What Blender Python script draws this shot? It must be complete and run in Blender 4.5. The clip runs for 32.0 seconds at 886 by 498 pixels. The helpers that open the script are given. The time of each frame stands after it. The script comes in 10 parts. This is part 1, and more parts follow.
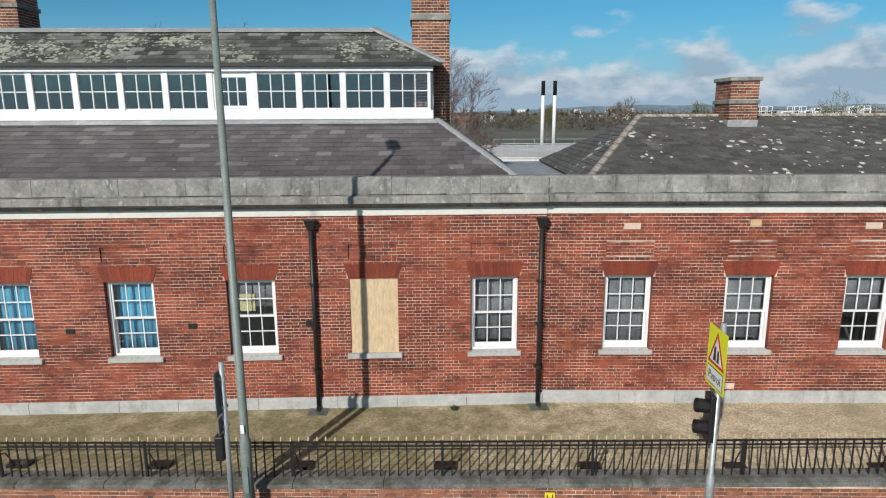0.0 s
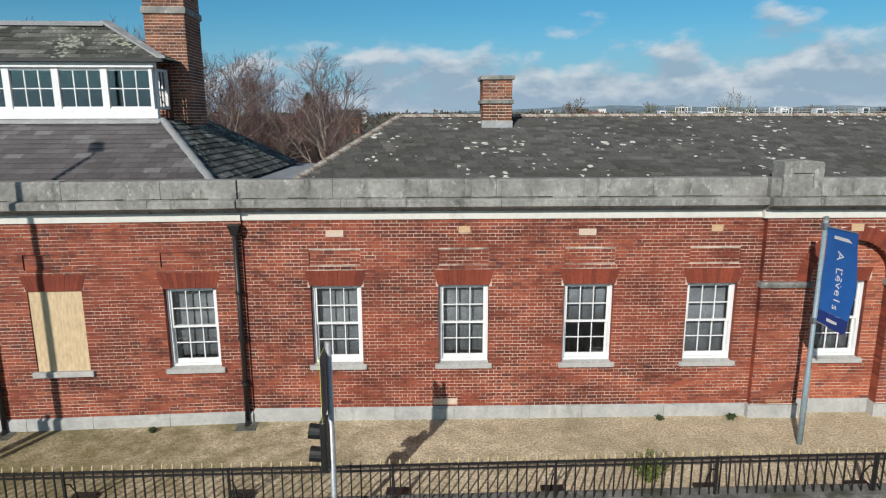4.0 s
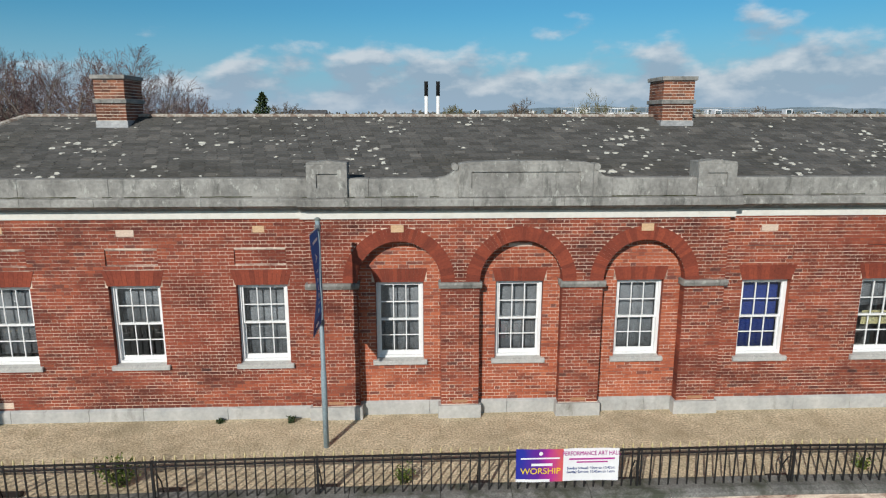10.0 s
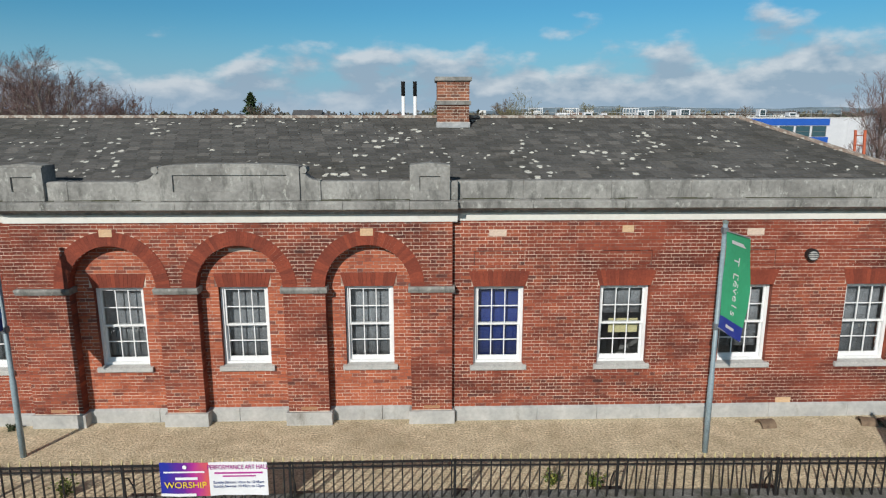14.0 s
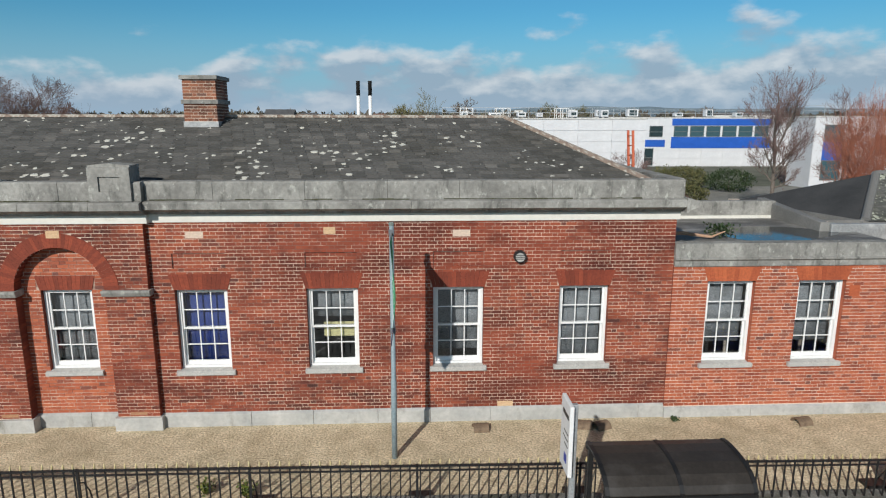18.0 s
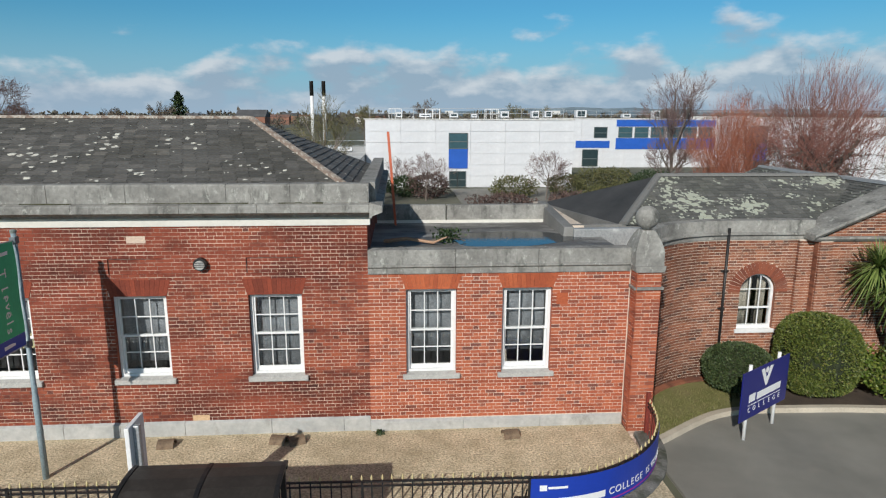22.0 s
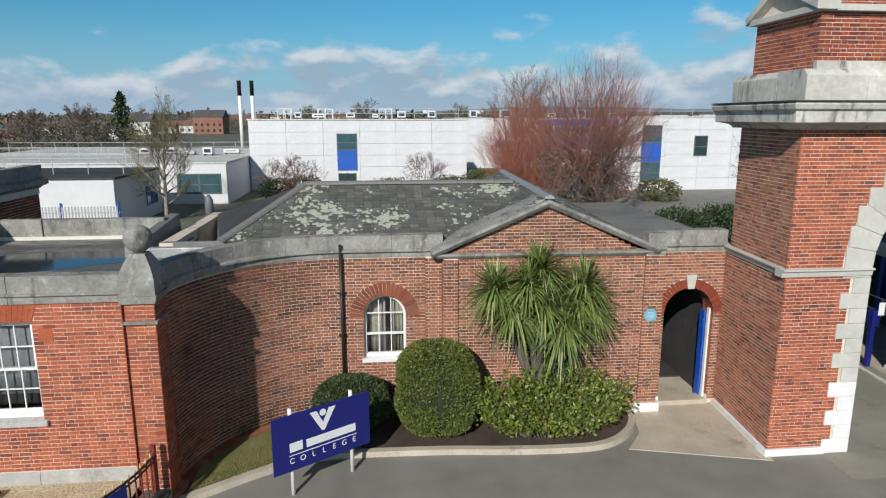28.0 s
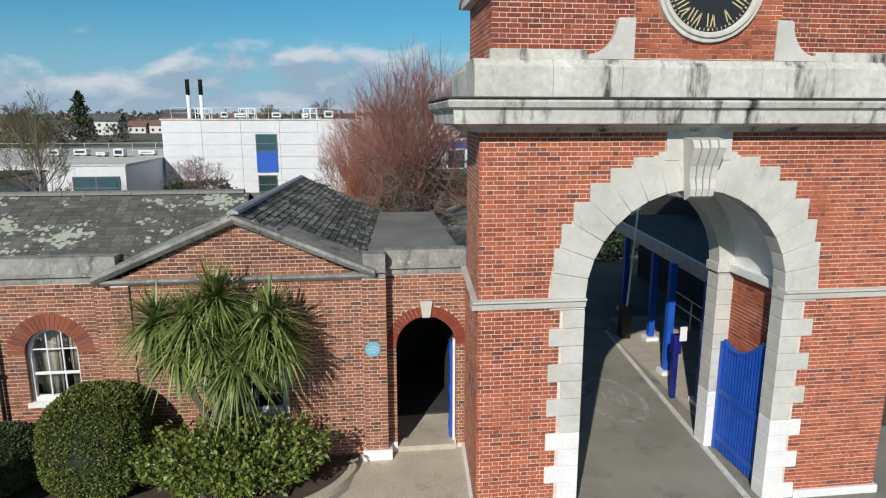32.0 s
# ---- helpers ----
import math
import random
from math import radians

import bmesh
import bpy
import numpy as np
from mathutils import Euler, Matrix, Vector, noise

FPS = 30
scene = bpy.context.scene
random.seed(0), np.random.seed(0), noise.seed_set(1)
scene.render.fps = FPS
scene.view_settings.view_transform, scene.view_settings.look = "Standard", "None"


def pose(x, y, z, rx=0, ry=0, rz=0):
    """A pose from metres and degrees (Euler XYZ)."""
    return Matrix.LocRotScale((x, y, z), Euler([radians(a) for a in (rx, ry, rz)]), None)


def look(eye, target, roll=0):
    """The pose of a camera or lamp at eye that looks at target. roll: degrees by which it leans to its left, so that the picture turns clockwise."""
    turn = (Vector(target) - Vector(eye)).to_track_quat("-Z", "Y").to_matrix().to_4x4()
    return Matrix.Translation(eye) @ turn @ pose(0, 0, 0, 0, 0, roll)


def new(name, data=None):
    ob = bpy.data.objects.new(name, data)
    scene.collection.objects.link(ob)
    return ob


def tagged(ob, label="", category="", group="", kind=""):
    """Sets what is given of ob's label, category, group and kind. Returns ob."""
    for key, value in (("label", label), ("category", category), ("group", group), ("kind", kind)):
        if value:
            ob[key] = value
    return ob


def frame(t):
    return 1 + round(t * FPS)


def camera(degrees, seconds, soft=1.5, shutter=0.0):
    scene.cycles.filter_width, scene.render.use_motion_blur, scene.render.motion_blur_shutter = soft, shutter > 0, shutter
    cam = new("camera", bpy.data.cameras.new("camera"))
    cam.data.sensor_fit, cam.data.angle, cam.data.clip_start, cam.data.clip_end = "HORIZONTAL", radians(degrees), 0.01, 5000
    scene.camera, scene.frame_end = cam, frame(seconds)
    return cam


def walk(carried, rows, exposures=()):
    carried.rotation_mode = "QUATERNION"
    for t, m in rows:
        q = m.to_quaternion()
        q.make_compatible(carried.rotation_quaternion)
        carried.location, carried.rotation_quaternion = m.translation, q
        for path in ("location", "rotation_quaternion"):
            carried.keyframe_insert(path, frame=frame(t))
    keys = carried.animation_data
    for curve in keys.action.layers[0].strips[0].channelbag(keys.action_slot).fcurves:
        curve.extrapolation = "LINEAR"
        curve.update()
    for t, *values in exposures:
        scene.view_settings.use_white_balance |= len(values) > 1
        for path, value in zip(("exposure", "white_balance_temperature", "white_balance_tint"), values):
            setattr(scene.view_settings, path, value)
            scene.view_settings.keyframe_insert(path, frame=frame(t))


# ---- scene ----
cam = camera(69.9, 32.0, soft=1.2)
PATH = [
    (0, (0.598, -0.557, 6.858), (0.56, 1.401, 6.453), -0.3),
    (1, (2.028, -0.234, 6.874), (2.022, 1.724, 6.466), -0.3),
    (2, (3.457, 0.042, 6.847), (3.473, 2.0, 6.441), -0.2),
    (3, (4.975, 0.254, 6.84), (4.999, 2.212, 6.433), -0.2),
    (3.5, (5.715, 0.307, 6.836), (5.745, 2.265, 6.431), -0.2),
    (5.5, (8.807, 0.479, 6.835), (8.859, 2.436, 6.43), -0.1),
    (6, (9.591, 0.494, 6.819), (9.646, 2.451, 6.414), -0.1),
    (7, (11.113, 0.452, 6.797), (11.18, 2.41, 6.395), -0.0),
    (8, (12.656, 0.392, 6.811), (12.732, 2.349, 6.407), -0.1),
    (9, (14.151, 0.329, 6.79), (14.238, 2.286, 6.388), -0.0),
    (9.5, (14.905, 0.267, 6.786), (14.993, 2.224, 6.384), -0.1),
    (10, (15.665, 0.224, 6.819), (15.745, 2.181, 6.415), -0.0),
    (10.5, (16.423, 0.208, 6.823), (16.486, 2.166, 6.419), -0.0),
    (11, (17.156, 0.247, 6.831), (17.202, 2.205, 6.427), 0.1),
    (11.5, (17.896, 0.265, 6.832), (17.932, 2.224, 6.428), 0.0),
    (12, (18.67, 0.251, 6.851), (18.706, 2.209, 6.446), 0.0),
    (13, (20.176, 0.306, 6.849), (20.222, 2.264, 6.445), 0.1),
    (14, (21.652, 0.4, 6.854), (21.707, 2.358, 6.45), 0.0),
    (14.5, (22.342, 0.465, 6.842), (22.4, 2.423, 6.437), 0.0),
    (16.5, (25.299, 0.431, 6.827), (25.378, 2.388, 6.422), 0.0),
    (17, (26.038, 0.413, 6.835), (26.122, 2.37, 6.43), 0.1),
    (18, (27.505, 0.454, 6.856), (27.603, 2.41, 6.451), 0.1),
    (19, (29.02, 0.519, 6.874), (29.129, 2.474, 6.469), 0.2),
    (20, (30.545, 0.566, 6.891), (30.666, 2.521, 6.485), 0.3),
    (21, (32.102, 0.607, 6.911), (32.23, 2.561, 6.506), 0.1),
    (22, (33.627, 0.689, 6.881), (33.766, 2.643, 6.478), 0.2),
    (23, (35.193, 0.752, 6.901), (35.341, 2.705, 6.497), 0.2),
    (24, (36.743, 0.951, 6.882), (36.898, 2.904, 6.478), -0.0),
    (25, (38.231, 1.199, 6.886), (38.396, 3.151, 6.482), -0.0),
    (25.5, (38.989, 1.292, 6.89), (39.159, 3.244, 6.488), -0.0),
    (27.5, (42.074, 1.836, 6.942), (42.264, 3.786, 6.538), -0.1),
    (28, (42.849, 1.987, 6.945), (43.044, 3.935, 6.541), -0.0),
    (29, (44.419, 2.31, 6.967), (44.624, 4.258, 6.563), 0.0),
    (30, (45.989, 2.717, 6.991), (46.204, 4.664, 6.585), 0.0),
    (31, (47.514, 3.142, 7.001), (47.737, 5.087, 6.595), -0.1),
    (32, (49.044, 3.568, 6.956), (49.277, 5.513, 6.551), 0.0),
]
walk(cam, [(t, look(eye, target, roll)) for t, eye, target, roll in PATH], exposures=((0, 0.0), (7, -0.04), (14, -0.07), (22, -0.05), (25.5, -0.05), (29, 0.04), (32, 0.0)))

# ---- world, sun and exposure ----
SUN_EL, SUN_AZ = 29.0, 204.5  # azimuth: the direction the light comes from, clockwise from +y
world = bpy.data.worlds.new("world")
scene.world = world
world.use_nodes = True
wn, wl = world.node_tree.nodes, world.node_tree.links
wn.clear()
sky = wn.new("ShaderNodeTexSky")
sky.sky_type, sky.sun_disc = "NISHITA", False
sky.sun_elevation, sky.sun_rotation = radians(SUN_EL), radians(SUN_AZ)
sky.air_density, sky.dust_density, sky.ozone_density = 1.0, 0.6, 1.6
coord = wn.new("ShaderNodeTexCoord")
split = wn.new("ShaderNodeSeparateXYZ")
wl.new(coord.outputs["Generated"], split.inputs[0])


def wmath(op, a, b=0.0, clamp=False):
    n = wn.new("ShaderNodeMath")
    n.operation, n.use_clamp = op, clamp
    for k, v in enumerate((a, b)):
        if isinstance(v, (int, float)):
            n.inputs[k].default_value = v
        else:
            wl.new(v, n.inputs[k])
    return n.outputs[0]


# cumulus bank low over the horizon: lit tops, blue-grey bodies, haze below
azi = wmath("ARCTAN2", split.outputs[0], split.outputs[1])
elev = split.outputs[2]


def wrange(value, a, b, c, d, smooth=False):
    n = wn.new("ShaderNodeMapRange")
    n.interpolation_type = "SMOOTHSTEP" if smooth else "LINEAR"
    for k, v in (("From Min", a), ("From Max", b), ("To Min", c), ("To Max", d)):
        n.inputs[k].default_value = v
    wl.new(value, n.inputs["Value"])
    return n.outputs[0]


def wmix(fac, a, b, mode="MIX"):
    n = wn.new("ShaderNodeMix")
    n.data_type, n.blend_type = "RGBA", mode
    for k, v in (("Factor", fac), ("A", a), ("B", b)):
        if isinstance(v, tuple):
            n.inputs[k].default_value = (*v, 1)
        elif isinstance(v, float):
            n.inputs[k].default_value = v
        else:
            wl.new(v, n.inputs[k])
    return n.outputs["Result"]


def cloud_noise(lift, scale=1.0, seed=3.7):
    c = wn.new("ShaderNodeCombineXYZ")
    wl.new(wmath("MULTIPLY", azi, 6.5 * scale), c.inputs[0])
    wl.new(wmath("MULTIPLY", wmath("ADD", elev, lift), 13.0 * scale), c.inputs[1])
    c.inputs[2].default_value = seed
    n = wn.new("ShaderNodeTexNoise")
    n.inputs["Scale"].default_value, n.inputs["Detail"].default_value, n.inputs["Roughness"].default_value = 1.35, 7.0, 0.52
    wl.new(c.outputs[0], n.inputs["Vector"])
    return n.outputs["Fac"]


here, above = cloud_noise(0.0), cloud_noise(0.018)
bias = wmath("ADD", wrange(elev, 0.02, 0.175, 0.25, -0.27), wmath("MULTIPLY", azi, 0.13))
dens = wmath("ADD", here, bias)
cover = wrange(dens, 0.47, 0.66, 0.0, 0.82, True)
lit = wmath("ADD", wmath("MULTIPLY", wmath("SUBTRACT", here, above), 6.0), wrange(dens, 0.50, 0.72, 0.62, 0.06), True)
cloud = wmix(lit, (4.7, 6.1, 7.7), (9.8, 10.3, 10.9))
deep = wmix(wrange(elev, 0.2, 0.7, 0.0, 1.0, True), (0.40, 1.02, 1.30), (0.17, 0.32, 0.45))
blue = wmix(1.0, sky.outputs[0], deep, "MULTIPLY")
hazy = wmix(wrange(elev, -0.01, 0.16, 0.9, 0.0, True), blue, (4.5, 6.9, 9.4))
full = wmix(cover, hazy, cloud)
cmix_out = wmix(wrange(elev, 0.0, 0.06, 0.55, 0.0, True), full, (5.0, 6.9, 8.8))
bg = wn.new("ShaderNodeBackground")
bg.inputs["Strength"].default_value = 0.068
wl.new(cmix_out, bg.inputs["Color"])
wout = wn.new("ShaderNodeOutputWorld")
wl.new(bg.outputs[0], wout.inputs["Surface"])

sun_data = bpy.data.lights.new("sun", "SUN")
sun_data.energy, sun_data.angle, sun_data.color = 4.3, radians(0.6), (1.0, 0.955, 0.89)
sun_ob = new("sun", sun_data)
sa, se = radians(SUN_AZ), radians(SUN_EL)
to_sun = Vector((math.sin(sa) * math.cos(se), math.cos(sa) * math.cos(se), math.sin(se)))
sun_ob.matrix_world = look(to_sun * 60, (0, 0, 0))


# ---- materials ----
def nodes_of(name):
    m = bpy.data.materials.new(name)
    m.use_nodes = True
    nt = m.node_tree
    return m, nt.nodes, nt.links, nt.nodes["Principled BSDF"]


def add_noise(n, l, scale, detail=4.0, rough=0.6, stretch=None, source="Object"):
    tc = n.new("ShaderNodeTexCoord")
    tex = n.new("ShaderNodeTexNoise")
    tex.inputs["Scale"].default_value, tex.inputs["Detail"].default_value, tex.inputs["Roughness"].default_value = scale, detail, rough
    src = tc.outputs[source]
    if stretch:
        mp = n.new("ShaderNodeMapping")
        mp.inputs["Scale"].default_value = stretch
        l.new(src, mp.inputs[0])
        src = mp.outputs[0]
    l.new(src, tex.inputs["Vector"])
    return tex.outputs["Fac"]


def ramp(n, l, fac, stops):
    r = n.new("ShaderNodeValToRGB")
    els = r.color_ramp.elements
    while len(els) < len(stops):
        els.new(0.5)
    for e, (p, c) in zip(els, stops):
        e.position, e.color = p, (*c, 1)
    l.new(fac, r.inputs[0])
    return r.outputs[0]


def mixc(n, l, fac, a, b, mode="MIX"):
    m = n.new("ShaderNodeMix")
    m.data_type, m.blend_type = "RGBA", mode
    for key, v in (("Factor", fac), ("A", a), ("B", b)):
        if isinstance(v, (int, float)):
            m.inputs[key].default_value = v
        elif isinstance(v, tuple):
            m.inputs[key].default_value = (*v, 1)
        else:
            l.new(v, m.inputs[key])
    return m.outputs["Result"]


def bump(n, l, height, bsdf, strength=0.3, dist=0.02):
    b = n.new("ShaderNodeBump")
    b.inputs["Strength"].default_value, b.inputs["Distance"].default_value = strength, dist
    l.new(height, b.inputs["Height"])
    l.new(b.outputs[0], bsdf.inputs["Normal"])


def surface(name, c1, c2, scale=3.0, rough=0.8, grain=40.0, bumps=0.2, stain=None, stain_scale=0.6, stain_at=(0.55, 0.72), metal=0.0, stretch=None, grain_amount=0.25, stain_stretch=None, lichen=None):
    """A surface with two scales of variation and an optional stain colour."""
    m, n, l, b = nodes_of(name)
    big = add_noise(n, l, scale, 5, 0.6, stretch)
    fine = add_noise(n, l, grain, 3, 0.6, stretch)
    col = ramp(n, l, big, [(0.32, c1), (0.68, c2)])
    dark = ramp(n, l, fine, [(0.3, (1 - grain_amount,) * 3), (0.7, (1 + grain_amount * 0.5,) * 3)])
    col = mixc(n, l, 1.0, col, dark, "MULTIPLY")
    if stain:
        st = ramp(n, l, add_noise(n, l, stain_scale, 7, 0.7, stain_stretch), [(stain_at[0], (0, 0, 0)), (stain_at[1], (1, 1, 1))])
        col = mixc(n, l, st, col, stain)
    if lichen:
        col = mixc(n, l, ramp(n, l, add_noise(n, l, 5.5, 6, 0.7, (1.4, 1, 0.8)), [(0.58, (0, 0, 0)), (0.66, (0.8,) * 3)]), col, lichen)
    l.new(col, b.inputs["Base Color"])
    b.inputs["Roughness"].default_value, b.inputs["Metallic"].default_value = rough, metal
    bump(n, l, fine, b, bumps)
    return m


def piece_value(n, l):
    """A random value for each piece, whether it is an island of a mesh or an object."""
    g, o, a, f = n.new("ShaderNodeNewGeometry"), n.new("ShaderNodeObjectInfo"), n.new("ShaderNodeMath"), n.new("ShaderNodeMath")
    a.operation, f.operation = "ADD", "FRACT"
    l.new(g.outputs["Random Per Island"], a.inputs[0])
    l.new(o.outputs["Random"], a.inputs[1])
    l.new(a.outputs[0], f.inputs[0])
    return f.outputs[0]


def pieces_mat(name, stops, rough=0.85, weather=None, weather_scale=0.35, grain=60.0, spots=None, weather_at=(0.48, 0.7), bumps=0.35, spot_scale=2.2, patch=None, blotch=None):
    m, n, l, b = nodes_of(name)
    col = ramp(n, l, piece_value(n, l), stops)
    geo = n.new("ShaderNodeNewGeometry")
    fine = add_noise(n, l, grain, 3, 0.65)
    col = mixc(n, l, 1.0, col, ramp(n, l, fine, [(0.3, (0.72,) * 3), (0.7, (1.15,) * 3)]), "MULTIPLY")
    def world_noise(scale, detail, stretch=(1, 1, 1)):
        mp, tex = n.new("ShaderNodeMapping"), n.new("ShaderNodeTexNoise")
        mp.inputs["Scale"].default_value = stretch
        l.new(geo.outputs["Position"], mp.inputs[0])
        l.new(mp.outputs[0], tex.inputs["Vector"])
        tex.inputs["Scale"].default_value, tex.inputs["Detail"].default_value, tex.inputs["Roughness"].default_value = scale, detail, 0.62
        return tex.outputs["Fac"]
    if patch:
        col = mixc(n, l, ramp(n, l, world_noise(0.27, 4, (1, 1, 1.6)), [(0.5, (0, 0, 0)), (0.62, (0.75,) * 3)]), col, patch)
    if weather:
        col = mixc(n, l, ramp(n, l, world_noise(weather_scale, 7, (1, 1, 2.3)), [(weather_at[0], (0, 0, 0)), (weather_at[1], (0.8,) * 3)]), col, weather, "MULTIPLY")
    if blotch:
        col = mixc(n, l, ramp(n, l, world_noise(2.6, 6, (0.8, 0.8, 1.5)), [(0.52, (0, 0, 0)), (0.64, (0.75,) * 3)]), col, blotch, "MULTIPLY")
    if spots:
        v, mp = n.new("ShaderNodeTexVoronoi"), n.new("ShaderNodeMapping")
        wob = n.new("ShaderNodeTexNoise")
        wob.inputs["Scale"].default_value = 7.0
        l.new(geo.outputs["Position"], wob.inputs["Vector"])
        addv = n.new("ShaderNodeMix")
        addv.data_type = "RGBA"
        addv.blend_type = "ADD"
        addv.inputs["Factor"].default_value = 0.16
        l.new(geo.outputs["Position"], addv.inputs["A"])
        l.new(wob.outputs["Color"], addv.inputs["B"])
        l.new(addv.outputs["Result"], v.inputs["Vector"])
        v.inputs["Scale"].default_value = spot_scale
        keep = world_noise(0.9, 3)
        size = n.new("ShaderNodeMapRange")
        for k, val in (("From Min", 0.42), ("From Max", 0.70), ("To Min", 0.0), ("To Max", spots[1])):
            size.inputs[k].default_value = val
        l.new(keep, size.inputs["Value"])
        less = n.new("ShaderNodeMath")
        less.operation = "LESS_THAN"
        l.new(v.outputs["Distance"], less.inputs[0])
        l.new(size.outputs[0], less.inputs[1])
        col = mixc(n, l, less.outputs[0], col, spots[0])
    l.new(col, b.inputs["Base Color"])
    b.inputs["Roughness"].default_value = rough
    bump(n, l, fine, b, bumps, 0.008)
    return m


RED = [(0.0, (0.18, 0.046, 0.027)), (0.2, (0.26, 0.058, 0.031)), (0.5, (0.32, 0.072, 0.035)), (0.8, (0.38, 0.096, 0.044)), (0.94, (0.26, 0.068, 0.040)), (1.0, (0.14, 0.048, 0.036))]
ORANGE = [(0.0, (0.25, 0.066, 0.038)), (0.12, (0.34, 0.086, 0.043)), (0.3, (0.41, 0.104, 0.050)), (0.72, (0.48, 0.134, 0.062)), (0.88, (0.38, 0.102, 0.052)), (1.0, (0.17, 0.060, 0.046))]
LODGE = [(0.0, (0.17, 0.072, 0.046)), (0.3, (0.28, 0.104, 0.058)), (0.7, (0.37, 0.142, 0.076)), (0.95, (0.31, 0.140, 0.088)), (1.0, (0.10, 0.055, 0.046))]
M_BRICK = pieces_mat("red_brick", RED, weather=(0.36, 0.30, 0.32), weather_at=(0.44, 0.62), weather_scale=0.55, patch=(0.25, 0.050, 0.024), blotch=(0.56, 0.50, 0.52))
M_BRICK_OR = pieces_mat("orange_brick", ORANGE, weather=(0.55, 0.40, 0.36), weather_scale=0.5, weather_at=(0.52, 0.72), blotch=(0.72, 0.62, 0.58))
M_BRICK_LODGE = pieces_mat("lodge_brick", LODGE, weather=(0.50, 0.46, 0.45), weather_scale=0.45, blotch=(0.62, 0.58, 0.56))
# lodge brick with wide, uneven darker patches
M_BRICK_DARKENED = pieces_mat("darkened_lodge_brick", LODGE, weather=(0.26, 0.25, 0.25), weather_scale=0.4, weather_at=(0.36, 0.58), blotch=(0.5, 0.48, 0.48))
# pale brown brick; light the flank lacks is put into its colour too
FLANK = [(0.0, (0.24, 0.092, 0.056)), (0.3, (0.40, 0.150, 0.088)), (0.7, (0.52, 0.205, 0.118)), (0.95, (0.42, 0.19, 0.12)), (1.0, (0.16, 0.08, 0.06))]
M_BRICK_FLANK = pieces_mat("pale_brown_lit_brick", FLANK, weather=(0.7, 0.62, 0.58), weather_scale=0.6)
M_BRICK_CH = pieces_mat("chimney_brick", LODGE, weather=(0.32, 0.29, 0.28), weather_scale=1.2, weather_at=(0.38, 0.6))
M_RUBBED = pieces_mat("rubbed_brick", [(0.0, (0.18, 0.036, 0.018)), (0.5, (0.23, 0.045, 0.022)), (1.0, (0.28, 0.056, 0.026))], weather=(0.6, 0.55, 0.55), grain=30)
M_RUBBED_OR = pieces_mat("rubbed_orange_brick", [(0.0, (0.38, 0.085, 0.034)), (1.0, (0.50, 0.125, 0.048))], weather=(0.75, 0.7, 0.7), grain=30)
M_RUBBED_LODGE = pieces_mat("lodge_arch_brick", [(0.0, (0.20, 0.06, 0.036)), (0.5, (0.30, 0.088, 0.046)), (1.0, (0.24, 0.09, 0.058))], weather=(0.6, 0.55, 0.55), grain=30)
M_MORTAR = surface("lime_mortar", (0.60, 0.46, 0.36), (0.80, 0.67, 0.55), 1.6, 0.95, 60, 0.3, stain=(0.20, 0.105, 0.08), stain_scale=1.5, stain_at=(0.46, 0.60), stain_stretch=(0.7, 0.7, 1.8))
M_MORTAR_PALE = surface("pale_pointing", (0.64, 0.52, 0.43), (0.84, 0.73, 0.62), 1.6, 0.95, 60, 0.3, stain=(0.26, 0.16, 0.12), stain_scale=0.8, stain_at=(0.56, 0.74))
M_MORTAR_DK = surface("aged_mortar", (0.62, 0.52, 0.42), (0.80, 0.70, 0.59), 1.6, 0.95, 60, 0.3, stain=(0.24, 0.16, 0.12), stain_scale=0.9, stain_at=(0.56, 0.72))
M_STONE = surface("weathered_limestone", (0.185, 0.18, 0.166), (0.35, 0.342, 0.315), 1.6, 0.9, 14, 0.3, stain=(0.075, 0.076, 0.068), stain_scale=2.4, stain_at=(0.53, 0.70), stain_stretch=(1.5, 1, 0.45), grain_amount=0.22, lichen=(0.44, 0.44, 0.40))
M_STONE_PALE = surface("pale_portland_stone", (0.46, 0.45, 0.41), (0.62, 0.605, 0.56), 0.9, 0.85, 9, 0.12, stain=(0.22, 0.215, 0.20), stain_scale=1.3, stain_at=(0.58, 0.78), stain_stretch=(1, 1, 0.4), grain_amount=0.08)
M_STONE_SOOT = surface("soot_streaked_stone", (0.43, 0.42, 0.38), (0.64, 0.625, 0.575), 0.8, 0.85, 9, 0.15, stain=(0.05, 0.052, 0.042), stain_scale=1.1, stain_at=(0.52, 0.66), stain_stretch=(2.2, 2.2, 0.55), grain_amount=0.16)
M_SILL = surface("sill_stone", (0.40, 0.39, 0.37), (0.52, 0.51, 0.48), 2.5, 0.85, 45, 0.25, stain=(0.22, 0.22, 0.21), stain_scale=2.0)
M_PLINTH = surface("plinth_stone", (0.34, 0.345, 0.335), (0.50, 0.495, 0.47), 1.6, 0.85, 12, 0.15, stain=(0.20, 0.195, 0.17), stain_scale=1.6, stain_stretch=(1, 1, 0.5), grain_amount=0.12)
M_WHITE = surface("white_paint", (0.72, 0.72, 0.71), (0.82, 0.82, 0.81), 3.0, 0.55, 25, 0.08, grain_amount=0.08)
M_BAND = surface("cream_band_paint", (0.62, 0.60, 0.54), (0.74, 0.72, 0.66), 1.5, 0.75, 12, 0.05, stain=(0.45, 0.42, 0.36), stain_scale=1.5, grain_amount=0.05)
M_SLATE = pieces_mat("roof_slate", [(0.0, (0.080, 0.078, 0.072)), (0.4, (0.106, 0.103, 0.096)), (0.88, (0.132, 0.127, 0.118)), (1.0, (0.18, 0.17, 0.155))], rough=0.8, weather=(0.62, 0.60, 0.52), spots=((0.58, 0.57, 0.51), 0.40), spot_scale=4.2, grain=18)
